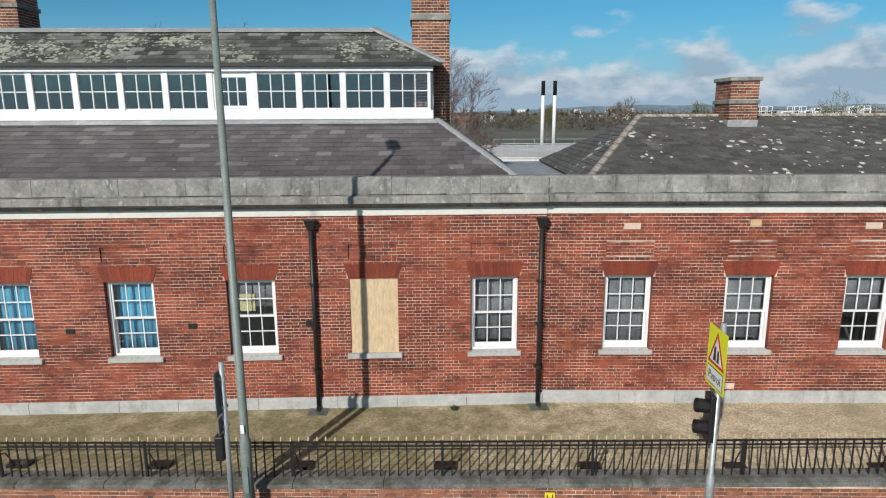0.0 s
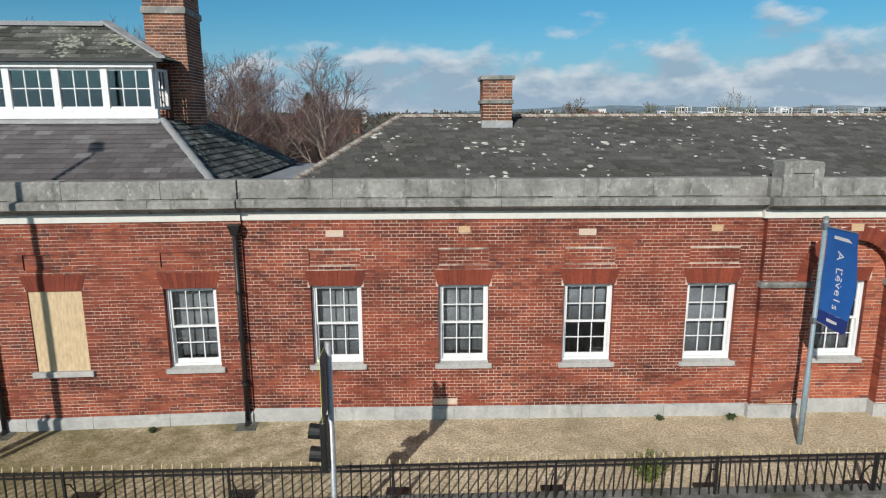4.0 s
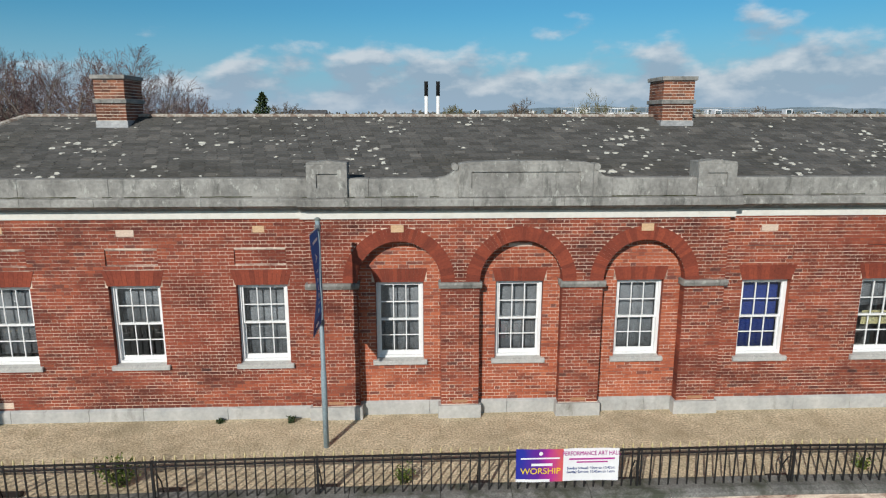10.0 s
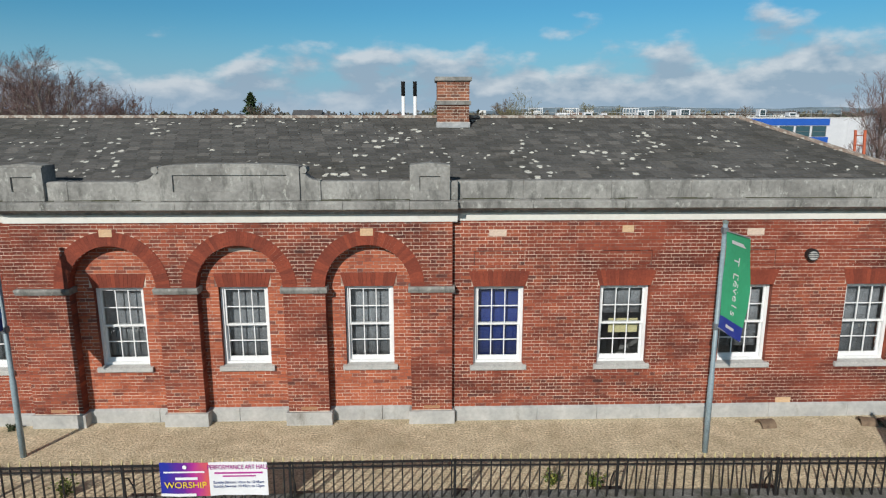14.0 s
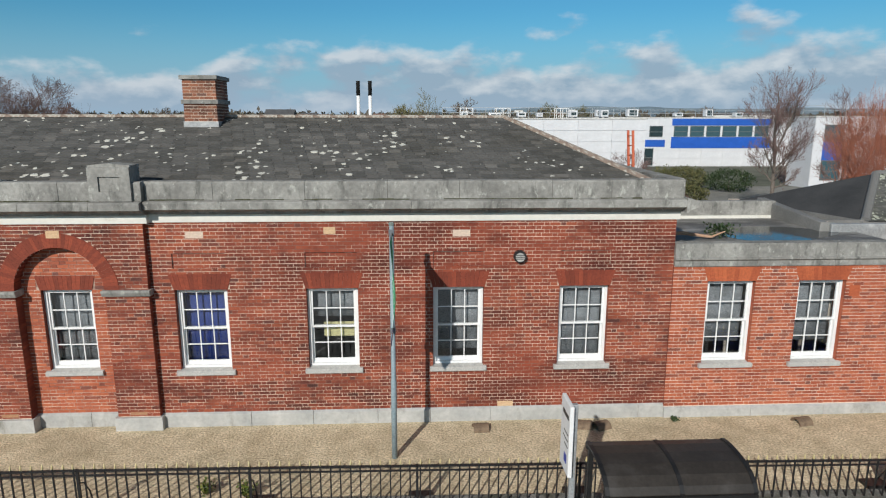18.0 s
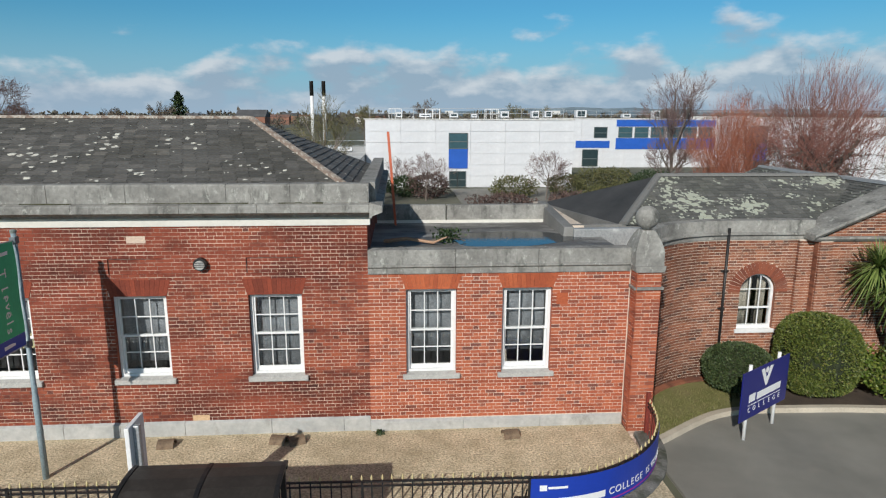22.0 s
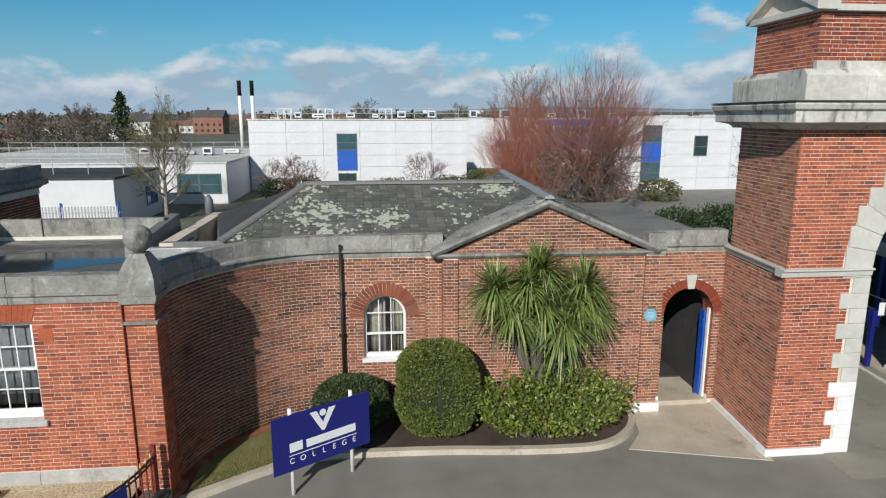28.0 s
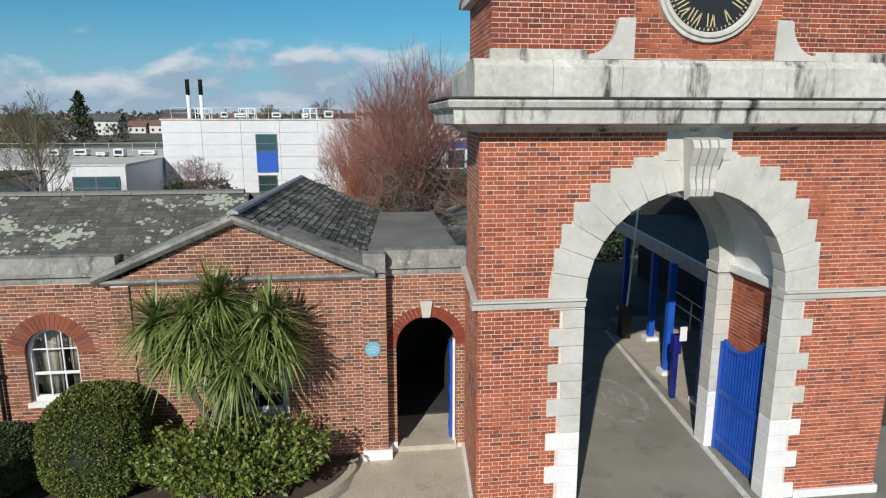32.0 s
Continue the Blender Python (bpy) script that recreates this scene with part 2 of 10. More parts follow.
M_SLATE_PURPLE = pieces_mat("purple_slate", [(0.0, (0.092, 0.082, 0.084)), (0.5, (0.118, 0.106, 0.108)), (0.9, (0.142, 0.130, 0.132)), (1.0, (0.21, 0.20, 0.20))], rough=0.65, weather=(0.8, 0.8, 0.78), spots=((0.46, 0.46, 0.42), 0.09), grain=25)
M_SLATE_MOSS = pieces_mat("mossy_slate", [(0.0, (0.05, 0.052, 0.045)), (0.45, (0.09, 0.092, 0.08)), (0.8, (0.17, 0.168, 0.155)), (1.0, (0.27, 0.265, 0.25))], rough=0.85, weather=(0.4, 0.45, 0.33), weather_scale=0.8, grain=20, spots=((0.34, 0.36, 0.285), 0.72), spot_scale=9.0)
M_SLATE_LICHEN = pieces_mat("lichened_slate", [(0.0, (0.090, 0.092, 0.086)), (0.6, (0.122, 0.122, 0.114)), (1.0, (0.165, 0.163, 0.15))], rough=0.85, weather=(0.7, 0.75, 0.6), spots=((0.40, 0.42, 0.345), 0.82), spot_scale=7.5, grain=20)
M_LEAD = surface("sheet_lead", (0.30, 0.31, 0.31), (0.42, 0.425, 0.43), 1.5, 0.55, 20, 0.1, metal=0.2, stain=(0.6, 0.6, 0.58), stain_scale=1.5)
M_FELT = surface("roofing_felt", (0.15, 0.15, 0.143), (0.25, 0.245, 0.232), 0.8, 0.7, 30, 0.2, stain=(0.30, 0.295, 0.28), stain_scale=0.5)
M_FELT_DK = surface("dark_mineral_felt", (0.035, 0.036, 0.037), (0.065, 0.065, 0.065), 1.2, 0.8, 60, 0.3)
M_GRAVEL = surface("buff_gravel", (0.52, 0.425, 0.275), (0.75, 0.63, 0.435), 2.2, 0.95, 22, 1.0, stain=(0.28, 0.235, 0.145), stain_scale=0.35, grain_amount=0.55, stain_at=(0.5, 0.8))
gn, gl_ = M_GRAVEL.node_tree.nodes, M_GRAVEL.node_tree.links
gbsdf = gn["Principled BSDF"]
gbase = gbsdf.inputs["Base Color"].links[0].from_socket
gpos, gsep, gmr, gadd = gn.new("ShaderNodeNewGeometry"), gn.new("ShaderNodeSeparateXYZ"), gn.new("ShaderNodeMapRange"), gn.new("ShaderNodeMath")
gl_.new(gpos.outputs["Position"], gsep.inputs[0])
gl_.new(gsep.outputs[0], gmr.inputs["Value"])
for k_, v_ in (("From Min", -1.0), ("From Max", 11.0), ("To Min", 0.60), ("To Max", -0.16)):
    gmr.inputs[k_].default_value = v_
gadd.operation = "ADD"
gl_.new(gmr.outputs[0], gadd.inputs[0])
gl_.new(ramp(gn, gl_, add_noise(gn, gl_, 1.7, 8, 0.72), [(0.35, (0, 0, 0)), (0.65, (0.55, 0.55, 0.55))]), gadd.inputs[1])
moss = ramp(gn, gl_, add_noise(gn, gl_, 14, 4, 0.7), [(0.3, (0.13, 0.115, 0.045)), (0.7, (0.30, 0.25, 0.125))])
gl_.new(mixc(gn, gl_, ramp(gn, gl_, gadd.outputs[0], [(0.42, (0, 0, 0)), (0.95, (0.95, 0.95, 0.95))]), gbase, moss), gbsdf.inputs["Base Color"])
M_ASPHALT = surface("worn_asphalt", (0.20, 0.195, 0.172), (0.27, 0.262, 0.23), 0.7, 0.9, 70, 0.3, stain=(0.27, 0.25, 0.215), stain_scale=0.25)
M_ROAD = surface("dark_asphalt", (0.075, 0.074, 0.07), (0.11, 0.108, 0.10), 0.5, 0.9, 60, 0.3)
M_CONCRETE = surface("concrete", (0.43, 0.375, 0.295), (0.57, 0.505, 0.405), 1.0, 0.9, 40, 0.25, stain=(0.22, 0.20, 0.17), stain_scale=0.8)
M_FAR = surface("far_ground", (0.10, 0.11, 0.07), (0.17, 0.16, 0.12), 0.02, 0.95, 0.3, 0.0, grain_amount=0.4)
M_SOIL = surface("dark_soil", (0.05, 0.036, 0.026), (0.09, 0.065, 0.045), 2.0, 0.95, 40, 0.6)
M_GRASS_BASE = surface("mossy_lawn", (0.15, 0.155, 0.045), (0.24, 0.215, 0.09), 2.0, 0.95, 50, 0.6, stain=(0.20, 0.16, 0.08), stain_scale=1.3)
M_IRON = surface("black_iron", (0.012, 0.012, 0.013), (0.022, 0.021, 0.02), 6.0, 0.45, 40, 0.1, stain=(0.06, 0.03, 0.02), stain_scale=4, stain_at=(0.66, 0.78))
M_GILT = surface("gilded_tip", (0.62, 0.50, 0.24), (0.74, 0.64, 0.36), 8.0, 0.45, 50, 0.1, metal=0.25)
M_GALV = surface("galvanised_steel", (0.42, 0.44, 0.45), (0.55, 0.57, 0.58), 3.0, 0.45, 30, 0.1, metal=0.5)
M_GREENGREY = surface("grey_green_paint", (0.17, 0.21, 0.19), (0.23, 0.26, 0.24), 3.0, 0.5, 30, 0.1)
M_BLUE = surface("royal_blue_paint", (0.010, 0.075, 0.42), (0.018, 0.10, 0.52), 3.0, 0.4, 25, 0.06, grain_amount=0.1)
M_BLUE_PANEL = surface("blue_panel", (0.018, 0.095, 0.42), (0.025, 0.115, 0.50), 1.0, 0.4, 10, 0.03, grain_amount=0.08)
M_WHITE_PANEL = surface("white_cladding", (0.61, 0.62, 0.64), (0.70, 0.705, 0.72), 0.3, 0.5, 3, 0.03, grain_amount=0.05)
M_OFFWHITE = surface("flat_roof_membrane", (0.55, 0.54, 0.51), (0.70, 0.69, 0.66), 0.3, 0.8, 4, 0.05, stain=(0.38, 0.37, 0.34), stain_scale=0.4)
M_ROOM = surface("room_plaster", (0.30, 0.30, 0.29), (0.36, 0.36, 0.35), 0.8, 0.9, 10, 0.05)
# near-black that stands in for the shade inside rooms and passages
M_SHADE_BLACK = surface("painted_shade_black", (0.03, 0.03, 0.03), (0.05, 0.05, 0.05), 1.0, 0.9, 10, 0.05)
M_PLY = surface("plywood_board", (0.60, 0.44, 0.26), (0.68, 0.52, 0.33), 1.2, 0.75, 18, 0.1, stretch=(1, 1, 0.25), stain=(0.52, 0.36, 0.20), stain_scale=2.0)


def glass_mat(name, tint=(0.9, 0.93, 0.94), gloss=0.14):
    m, n, l, b = nodes_of(name)
    n.remove(b)
    tr, gl, mx = n.new("ShaderNodeBsdfTransparent"), n.new("ShaderNodeBsdfGlossy"), n.new("ShaderNodeMixShader")
    fr = n.new("ShaderNodeFresnel")
    fr.inputs["IOR"].default_value = 1.5
    ad = n.new("ShaderNodeMath")
    ad.operation = "ADD"
    ad.inputs[1].default_value = gloss
    l.new(fr.outputs[0], ad.inputs[0])
    tr.inputs["Color"].default_value = (*tint, 1)
    gl.inputs["Roughness"].default_value = 0.03
    l.new(ad.outputs[0], mx.inputs[0])
    l.new(tr.outputs[0], mx.inputs[1])
    l.new(gl.outputs[0], mx.inputs[2])
    l.new(mx.outputs[0], n["Material Output"].inputs["Surface"])
    return m


M_GLASS = glass_mat("window_glass", gloss=0.10)
M_GLASS_LANTERN = glass_mat("lantern_glass", (0.8, 0.82, 0.84), 0.10)


def brick_reveals(ob, material):
    """Faces of a wall that turn into its openings are brick, not pointing."""
    ob.data.materials.append(material)
    for p in ob.data.polygons:
        if abs(p.normal.y) < 0.5:
            p.material_index = 1


def plain(name, c, rough=0.5, var=0.06):
    return surface(name, tuple(v * (1 - var) for v in c), tuple(v * (1 + var) for v in c), 2.0, rough, 20, 0.04, grain_amount=var)


# ---- mesh helpers ----
class Mesh:
    """Collects vertices and faces of one part."""

    def __init__(self):
        self.v, self.f = [], []

    def add(self, verts, faces):
        k = len(self.v)
        self.v += [tuple(p) for p in verts]
        self.f += [tuple(i + k for i in f) for f in faces]
        return self

    def box(self, x0, x1, y0, y1, z0, z1, skip=""):
        v = [(x0, y0, z0), (x1, y0, z0), (x1, y1, z0), (x0, y1, z0), (x0, y0, z1), (x1, y0, z1), (x1, y1, z1), (x0, y1, z1)]
        fs = {"b": (3, 2, 1, 0), "t": (4, 5, 6, 7), "f": (0, 1, 5, 4), "k": (2, 3, 7, 6), "l": (3, 0, 4, 7), "r": (1, 2, 6, 5)}
        return self.add(v, [f for k, f in fs.items() if k not in skip])

    def hexa(self, pts):
        """Eight corners: a lower ring and an upper ring, both counter-clockwise from above."""
        return self.add(pts, [(3, 2, 1, 0), (4, 5, 6, 7), (0, 1, 5, 4), (1, 2, 6, 5), (2, 3, 7, 6), (3, 0, 4, 7)])

    def prism(self, ring, axis, a, b):
        """A polygon in the plane across axis, drawn out from a to b."""
        def at(p, d):
            return {"x": (d, p[0], p[1]), "y": (p[0], d, p[1]), "z": (p[0], p[1], d)}[axis]
        n = len(ring)
        v = [at(p, a) for p in ring] + [at(p, b) for p in ring]
        return self.add(v, [tuple(range(n))[::-1], tuple(range(n, 2 * n))] + [(i, (i + 1) % n, n + (i + 1) % n, n + i) for i in range(n)])

    def tube(self, points, radii, sides=8, caps=True):
        """A tapered tube along points."""
        pts = [Vector(p) for p in points]
        k0 = len(self.v)
        for i, p in enumerate(pts):
            d = (pts[min(i + 1, len(pts) - 1)] - pts[max(i - 1, 0)]).normalized()
            ref = Vector((0, 0, 1)) if abs(d.z) < 0.9 else Vector((1, 0, 0))
            u = d.cross(ref).normalized()
            w = d.cross(u)
            for s in range(sides):
                a = 2 * math.pi * s / sides
                self.v.append(tuple(p + (u * math.cos(a) + w * math.sin(a)) * radii[i]))
        for i in range(len(pts) - 1):
            for s in range(sides):
                a, b = k0 + i * sides + s, k0 + i * sides + (s + 1) % sides
                self.f.append((a, a + sides, b + sides, b))
        if caps:
            self.f.append(tuple(k0 + s for s in range(sides)))
            self.f.append(tuple(k0 + (len(pts) - 1) * sides + s for s in range(sides))[::-1])
        return self

    def lathe(self, profile, cx, cy, sides=24):
        """A turned form about an upright axis; profile: (radius, z) from below."""
        k0 = len(self.v)
        for r, z in profile:
            for s in range(sides):
                a = 2 * math.pi * s / sides
                self.v.append((cx + r * math.cos(a), cy + r * math.sin(a), z))
        for i in range(len(profile) - 1):
            for s in range(sides):
                a, b = k0 + i * sides + s, k0 + i * sides + (s + 1) % sides
                self.f.append((a, b, b + sides, a + sides))
        self.f.append(tuple(k0 + s for s in range(sides))[::-1])
        self.f.append(tuple(k0 + (len(profile) - 1) * sides + s for s in range(sides)))
        return self

    def data(self, name, material=None, smooth=False):
        me = bpy.data.meshes.new(name)
        me.from_pydata(self.v, [], self.f)
        bm = bmesh.new()
        bm.from_mesh(me)
        bmesh.ops.recalc_face_normals(bm, faces=bm.faces)
        bm.to_mesh(me)
        bm.free()
        if material:
            me.materials.append(material)
        if smooth:
            for p in me.polygons:
                p.use_smooth = True
        return me


def link(name, mesh, material, parent=None, label="", smooth=False, bevel=0.0, category="", group="", kind=""):
    ob = new(name, mesh.data(name, material, smooth))
    if parent is not None:
        ob.parent = parent
    if bevel:
        mod = ob.modifiers.new("bevel", "BEVEL")
        mod.width, mod.segments, mod.limit_method, mod.angle_limit = bevel, 2, "ANGLE", radians(40)
    return tagged(ob, label, category, group, kind)


def part(name, mesh, material, parent, label="", smooth=False, bevel=0.0, kind=""):
    return link(name, mesh, material, parent, label, smooth, bevel, kind=kind)


def thing(name, label, category, group="", kind="", at=None):
    ob = new(name)
    ob.empty_display_size = 0.1
    if at:
        ob.location = at
    return tagged(ob, label, category, group, kind)


def shared(name, me, parent, m=None, label=""):
    ob = new(name, me)
    ob.parent = parent
    if m is not None:
        ob.matrix_local = m
    return tagged(ob, label)


# ---- brickwork ----
COURSE, LONG, SHORT, JOINT, PERP = 0.075, 0.2155, 0.1040, 0.0122, 0.0098


def flat_map(x0, y0, ax=1.0, ay=0.0):
    """A straight wall: u along (ax, ay) from (x0, y0); d outwards, to the right of the way."""
    def at(u, z, d):
        return (x0 + ax * u + ay * d, y0 + ay * u - ax * d, z)
    return at


def arc_map(cx, cy, r, a0, sign=1.0, inward=True):
    """A curved wall: u runs along the arc from angle a0 (radians); d points to the centre if inward."""
    def at(u, z, d):
        a = a0 + sign * u / r
        rr = r - d if inward else r + d
        return (cx + rr * math.cos(a), cy + rr * math.sin(a), z)
    return at


def minus(spans, a, b):
    out = []
    for s, e in spans:
        if b <= s or a >= e:
            out.append((s, e))
        else:
            if a > s:
                out.append((s, a))
            if b < e:
                out.append((b, e))
    return out


def hole_span(h, z):
    """holes: ('r', u0, u1, z0, z1), ('a', centre, radius, foot, spring): a round-headed one; ('t', ...) a gable above a line."""
    if h[0] == "r":
        return (h[1], h[2]) if h[3] < z < h[4] else None
    if h[0] == "a":
        _, c, r, foot, spring = h
        if foot < z <= spring:
            return (c - r, c + r)
        if spring < z < spring + r:
            w = math.sqrt(r * r - (z - spring) ** 2)
            return (c - w, c + w)
    return None


def bricks(name, parent, at, u0, u1, z0, z1, material, holes=(), proud=0.006, singles=None, seed=1, gable=None, angle=0.0, clip=None):
    """Flemish bond. singles: a region (u0, u1, z0, z1) of which up to 300 whole bricks are objects of their own."""
    rng = random.Random(seed)
    mesh, count = Mesh(), 0
    single_me = {}
    row, z = 0, z0
    while z + 0.02 < z1:
        top = min(z + COURSE - JOINT, z1 - 0.002)
        mid = 0.5 * (z + top)
        lo, hi = u0, u1
        if gable:
            lo, hi = max(lo, gable[0](mid)), min(hi, gable[1](mid))
        spans = [(lo, hi)] if hi - lo > 0.05 else []
        for h in holes:
            sp = hole_span(h, mid)
            if sp:
                spans = minus(spans, *sp)
        period = LONG + SHORT + 2 * PERP
        start = math.floor((u0 - 1.0) / period) * period + (row % 2) * (0.5 * (LONG + SHORT) + PERP)
        for s, e in spans:
            cut, u, k = [], start, 0
            while u < e:
                ln = LONG if k % 2 == 0 else SHORT
                a, b = max(u, s), min(u + ln, e)
                if b - a > 0.001:
                    cut.append([a, b, ln, k % 2])
                u += ln + PERP
                k += 1
            # no slivers beside an opening: the next brick reaches to the edge
            if len(cut) > 1 and cut[0][1] - s < 0.055:
                cut.pop(0)
            if len(cut) > 1 and e - cut[-1][0] < 0.055:
                cut.pop()
            if cut:
                cut[0][0], cut[-1][1] = s, e
            for a, b, ln, key in cut:
                d = proud + rng.uniform(-0.0025, 0.0025)
                lo, hi = z + rng.uniform(-0.0015, 0.0015), top + rng.uniform(-0.002, 0.0015)
                if singles and abs(b - a - ln) < 0.001 and count < 300 and singles[0] < a and b < singles[1] and singles[2] < z and top < singles[3]:
                    if key not in single_me:
                        bm = Mesh().box(-ln / 2, ln / 2, -0.010, 0.010, 0, COURSE - JOINT, skip="k")
                        single_me[key] = bm.data("brick", material)
                    p = at(0.5 * (a + b), z, d - 0.010)
                    shared("brick", single_me[key], parent, pose(*p, 0, 0, angle))
                    count += 1
                    continue
                pts = [at(a, lo, -0.01), at(b, lo, -0.01), at(b, hi, -0.01), at(a, hi, -0.01), at(a, lo, d), at(b, lo, d), at(b, hi, d), at(a, hi, d)]
                mesh.add(pts, [(4, 5, 6, 7), (0, 1, 5, 4), (1, 2, 6, 5), (2, 3, 7, 6), (3, 0, 4, 7)])
        z += COURSE
        row += 1
    me = bpy.data.meshes.new(name)
    me.from_pydata(mesh.v, [], mesh.f)
    me.materials.append(material)
    ob = new("brickwork", me)
    ob.parent = parent
    return tagged(ob, kind="stuff")


def slab(at, u0, u1, z0, z1, thick, holes=(), mesh=None, steps=14, curved=False):
    """The wall behind the bricks, with real openings."""
    mesh = mesh or Mesh()
    cuts = {u0, u1}
    for h in holes:
        if h[0] == "r":
            cuts |= {h[1], h[2]}
        else:
            cuts |= {h[1] + h[2] * math.sin(math.pi / 2 * k / steps) for k in range(-steps, steps + 1)}
    cuts = sorted(c for c in cuts if u0 <= c <= u1)
    for a, b in zip(cuts, cuts[1:]):
        if b - a < 1e-4:
            continue
        m = 0.5 * (a + b)
        spans = [(z0, z1)]
        for h in holes:
            if h[0] == "r" and h[1] < m < h[2]:
                spans = minus(spans, h[3], h[4])
            if h[0] == "a" and abs(m - h[1]) < h[2]:
                spans = minus(spans, h[3], h[4] + math.sqrt(h[2] ** 2 - (m - h[1]) ** 2))
        for s, e in spans:
            n = max(1, int((b - a) / 0.1)) if curved else 1
            for q in range(n):
                p, r = a + (b - a) * q / n, a + (b - a) * (q + 1) / n
                mesh.hexa([at(p, s, 0), at(r, s, 0), at(r, s, -thick), at(p, s, -thick), at(p, e, 0), at(r, e, 0), at(r, e, -thick), at(p, e, -thick)])
    return mesh


def voussoirs(mesh, at, c, spring, r0, r1, n, d0, d1, gap=0.006, start=0.0, end=math.pi, stepped=None):
    """A ring of wedge stones or bricks; d1: how far they stand proud, d0: their back."""
    for i in range(n):
        a0 = start + (end - start) * i / n + gap / r1
        a1 = start + (end - start) * (i + 1) / n - gap / r1
        pts = []
        for d in (d0, d1):
            for r, a in ((r0, a0), (r1, a0), (r1, a1), (r0, a1)):
                pts.append(at(c - r * math.cos(a), spring + r * math.sin(a), d))
        mesh.hexa(pts)
    return mesh


def lintel(mesh, at, c, z0, z1, w0, w1, n=13, d0=-0.05, d1=0.012):
    """A flat arch of tapering rubbed bricks."""
    for i in range(n):
        g = 0.0015
        a, b = -1 + 2 * i / n, -1 + 2 * (i + 1) / n
        pts = [at(c + a * w0 + g, z0, d) for d in (d1,)] + [at(c + b * w0 - g, z0, d1), at(c + b * w0 - g, z0, d0), at(c + a * w0 + g, z0, d0)]
        pts += [at(c + a * w1 + g, z1, d1), at(c + b * w1 - g, z1, d1), at(c + b * w1 - g, z1, d0), at(c + a * w1 + g, z1, d0)]
        mesh.hexa(pts)
    return mesh


def slates(mesh, e0, e1, r0, r1, wide=0.30, gauge=0.20, seed=2, thick=0.012):
    """Courses of slates on a slope between an eave (e0 to e1) and a ridge (r0 to r1)."""
    rng = random.Random(seed)
    e0, e1, r0, r1 = (Vector(p) for p in (e0, e1, r0, r1))
    along = (e1 - e0).normalized()
    up = (r0 - e0) - along * (r0 - e0).dot(along)
    slope = up.length
    up = up.normalized()
    nrm = along.cross(up).normalized()
    if nrm.z < 0:
        nrm = -nrm
    n = max(1, int(slope / gauge))
    for i in range(n + 1):
        v0, v1 = i * gauge, min((i + 1) * gauge + 0.02, slope)
        if v1 - v0 < 0.03:
            continue
        f = min(1.0, (v0 + 0.5 * gauge) / slope)
        lft, rgt = e0.lerp(r0, f), e1.lerp(r1, f)
        a, b = (lft - e0).dot(along), (rgt - e0).dot(along)
        u = a - rng.random() * 0.02 - (i % 2) * wide / 2
        while u < b:
            s, e = max(u, a), min(u + wide - 0.006, b)
            if e - s > 0.03:
                lift = thick + rng.uniform(-0.004, 0.006)
                dip = rng.uniform(-0.012, 0.008)
                p = [e0 + along * s + up * (v0 + dip), e0 + along * e + up * (v0 + dip), e0 + along * e + up * v1, e0 + along * s + up * v1]
                lo = [p[0], p[1], p[2], p[3]]
                hi = [p[0] + nrm * (lift + 0.012), p[1] + nrm * (lift + 0.012), p[2] + nrm * 0.006, p[3] + nrm * 0.006]
                mesh.add([*lo, *hi], [(4, 5, 6, 7), (0, 1, 5, 4), (1, 2, 6, 5), (3, 0, 4, 7)])
            u += wide
    return mesh


def roof_part(parent, corners, material, seed, wide=0.30, gauge=0.20):
    m = slates(Mesh(), *corners, seed=seed, wide=wide, gauge=gauge)
    me = bpy.data.meshes.new("slates")
    me.from_pydata(m.v, [], m.f)
    me.materials.append(material)
    ob = new("slates", me)
    ob.parent = parent
    return tagged(ob, kind="stuff")


# ---- plan ----
W = 13.2                       # face of the long brick wall
Z_PLINTH, Z_BAND = 0.72, 4.81  # brickwork from plinth to painted band
HEAD, SILL = 3.41, 1.57
BAY0, BAY1, BAY_Y = 13.38, 22.2, W - 0.13
ARCHES = (15.27, 17.84, 20.46)
ARCH_R, ARCH_R2, SPRING = 0.88, 1.17, 3.46
WINDOWS = (-14.5, -11.80, -9.13, -6.50, -3.88, -1.20, 1.475, 4.465, 7.14, 9.78, 12.4)
WINDOWS_R = (23.19, 25.85, 28.47, 31.13)
ANNEX_W = (34.28, 36.27)
WALL_T = 0.36
XB, TURN, STEP = 2.60, 0.055, 0.05   # the west range stands forward and turns a little towards the street


def gravel_z(x):
    return 0.40 - 0.03 * min(1.0, max(0.0, (12.0 - x) / 16.0))


# ---- ground ----
g = Mesh()
g.add([(-3000, -2500, -0.06), (3000, -2500, -0.06), (3000, 4500, -0.06), (-3000, 4500, -0.06)], [(0, 1, 2, 3)])
link("ground", g, M_FAR, kind="structure", label="flat ground reaching to the horizon", category="ground")
g = Mesh().box(-60, 110, -12, 9.6, -0.3, -0.02)
link("road", g, M_ROAD, kind="structure", label="dark asphalt street beside the fence wall", category="road")
g = Mesh().box(38.9, 110, 9.6, 64.0, -0.3, 0.0)
link("road_2", g, M_ASPHALT, kind="structure", label="worn grey asphalt forecourt and drive through the gate", category="road")

g = Mesh()
nx = 60
for i in range(nx + 1):
    a = -26 + 64.4 * i / nx
    za = gravel_z(a)
    g.v += [(a, 10.16, -0.2), (a, 10.16, za), (a, W + 0.1, za + 0.01), (a, W + 0.1, -0.2)]
g.f = [(4 * i + j, 4 * i + 4 + j, 4 * i + 5 + j, 4 * i + 1 + j) for i in range(nx) for j in range(3)]
link("gravel_bed", g, M_GRAVEL, kind="structure", label="buff gravel strip between fence and building, patchy with moss", category="ground")

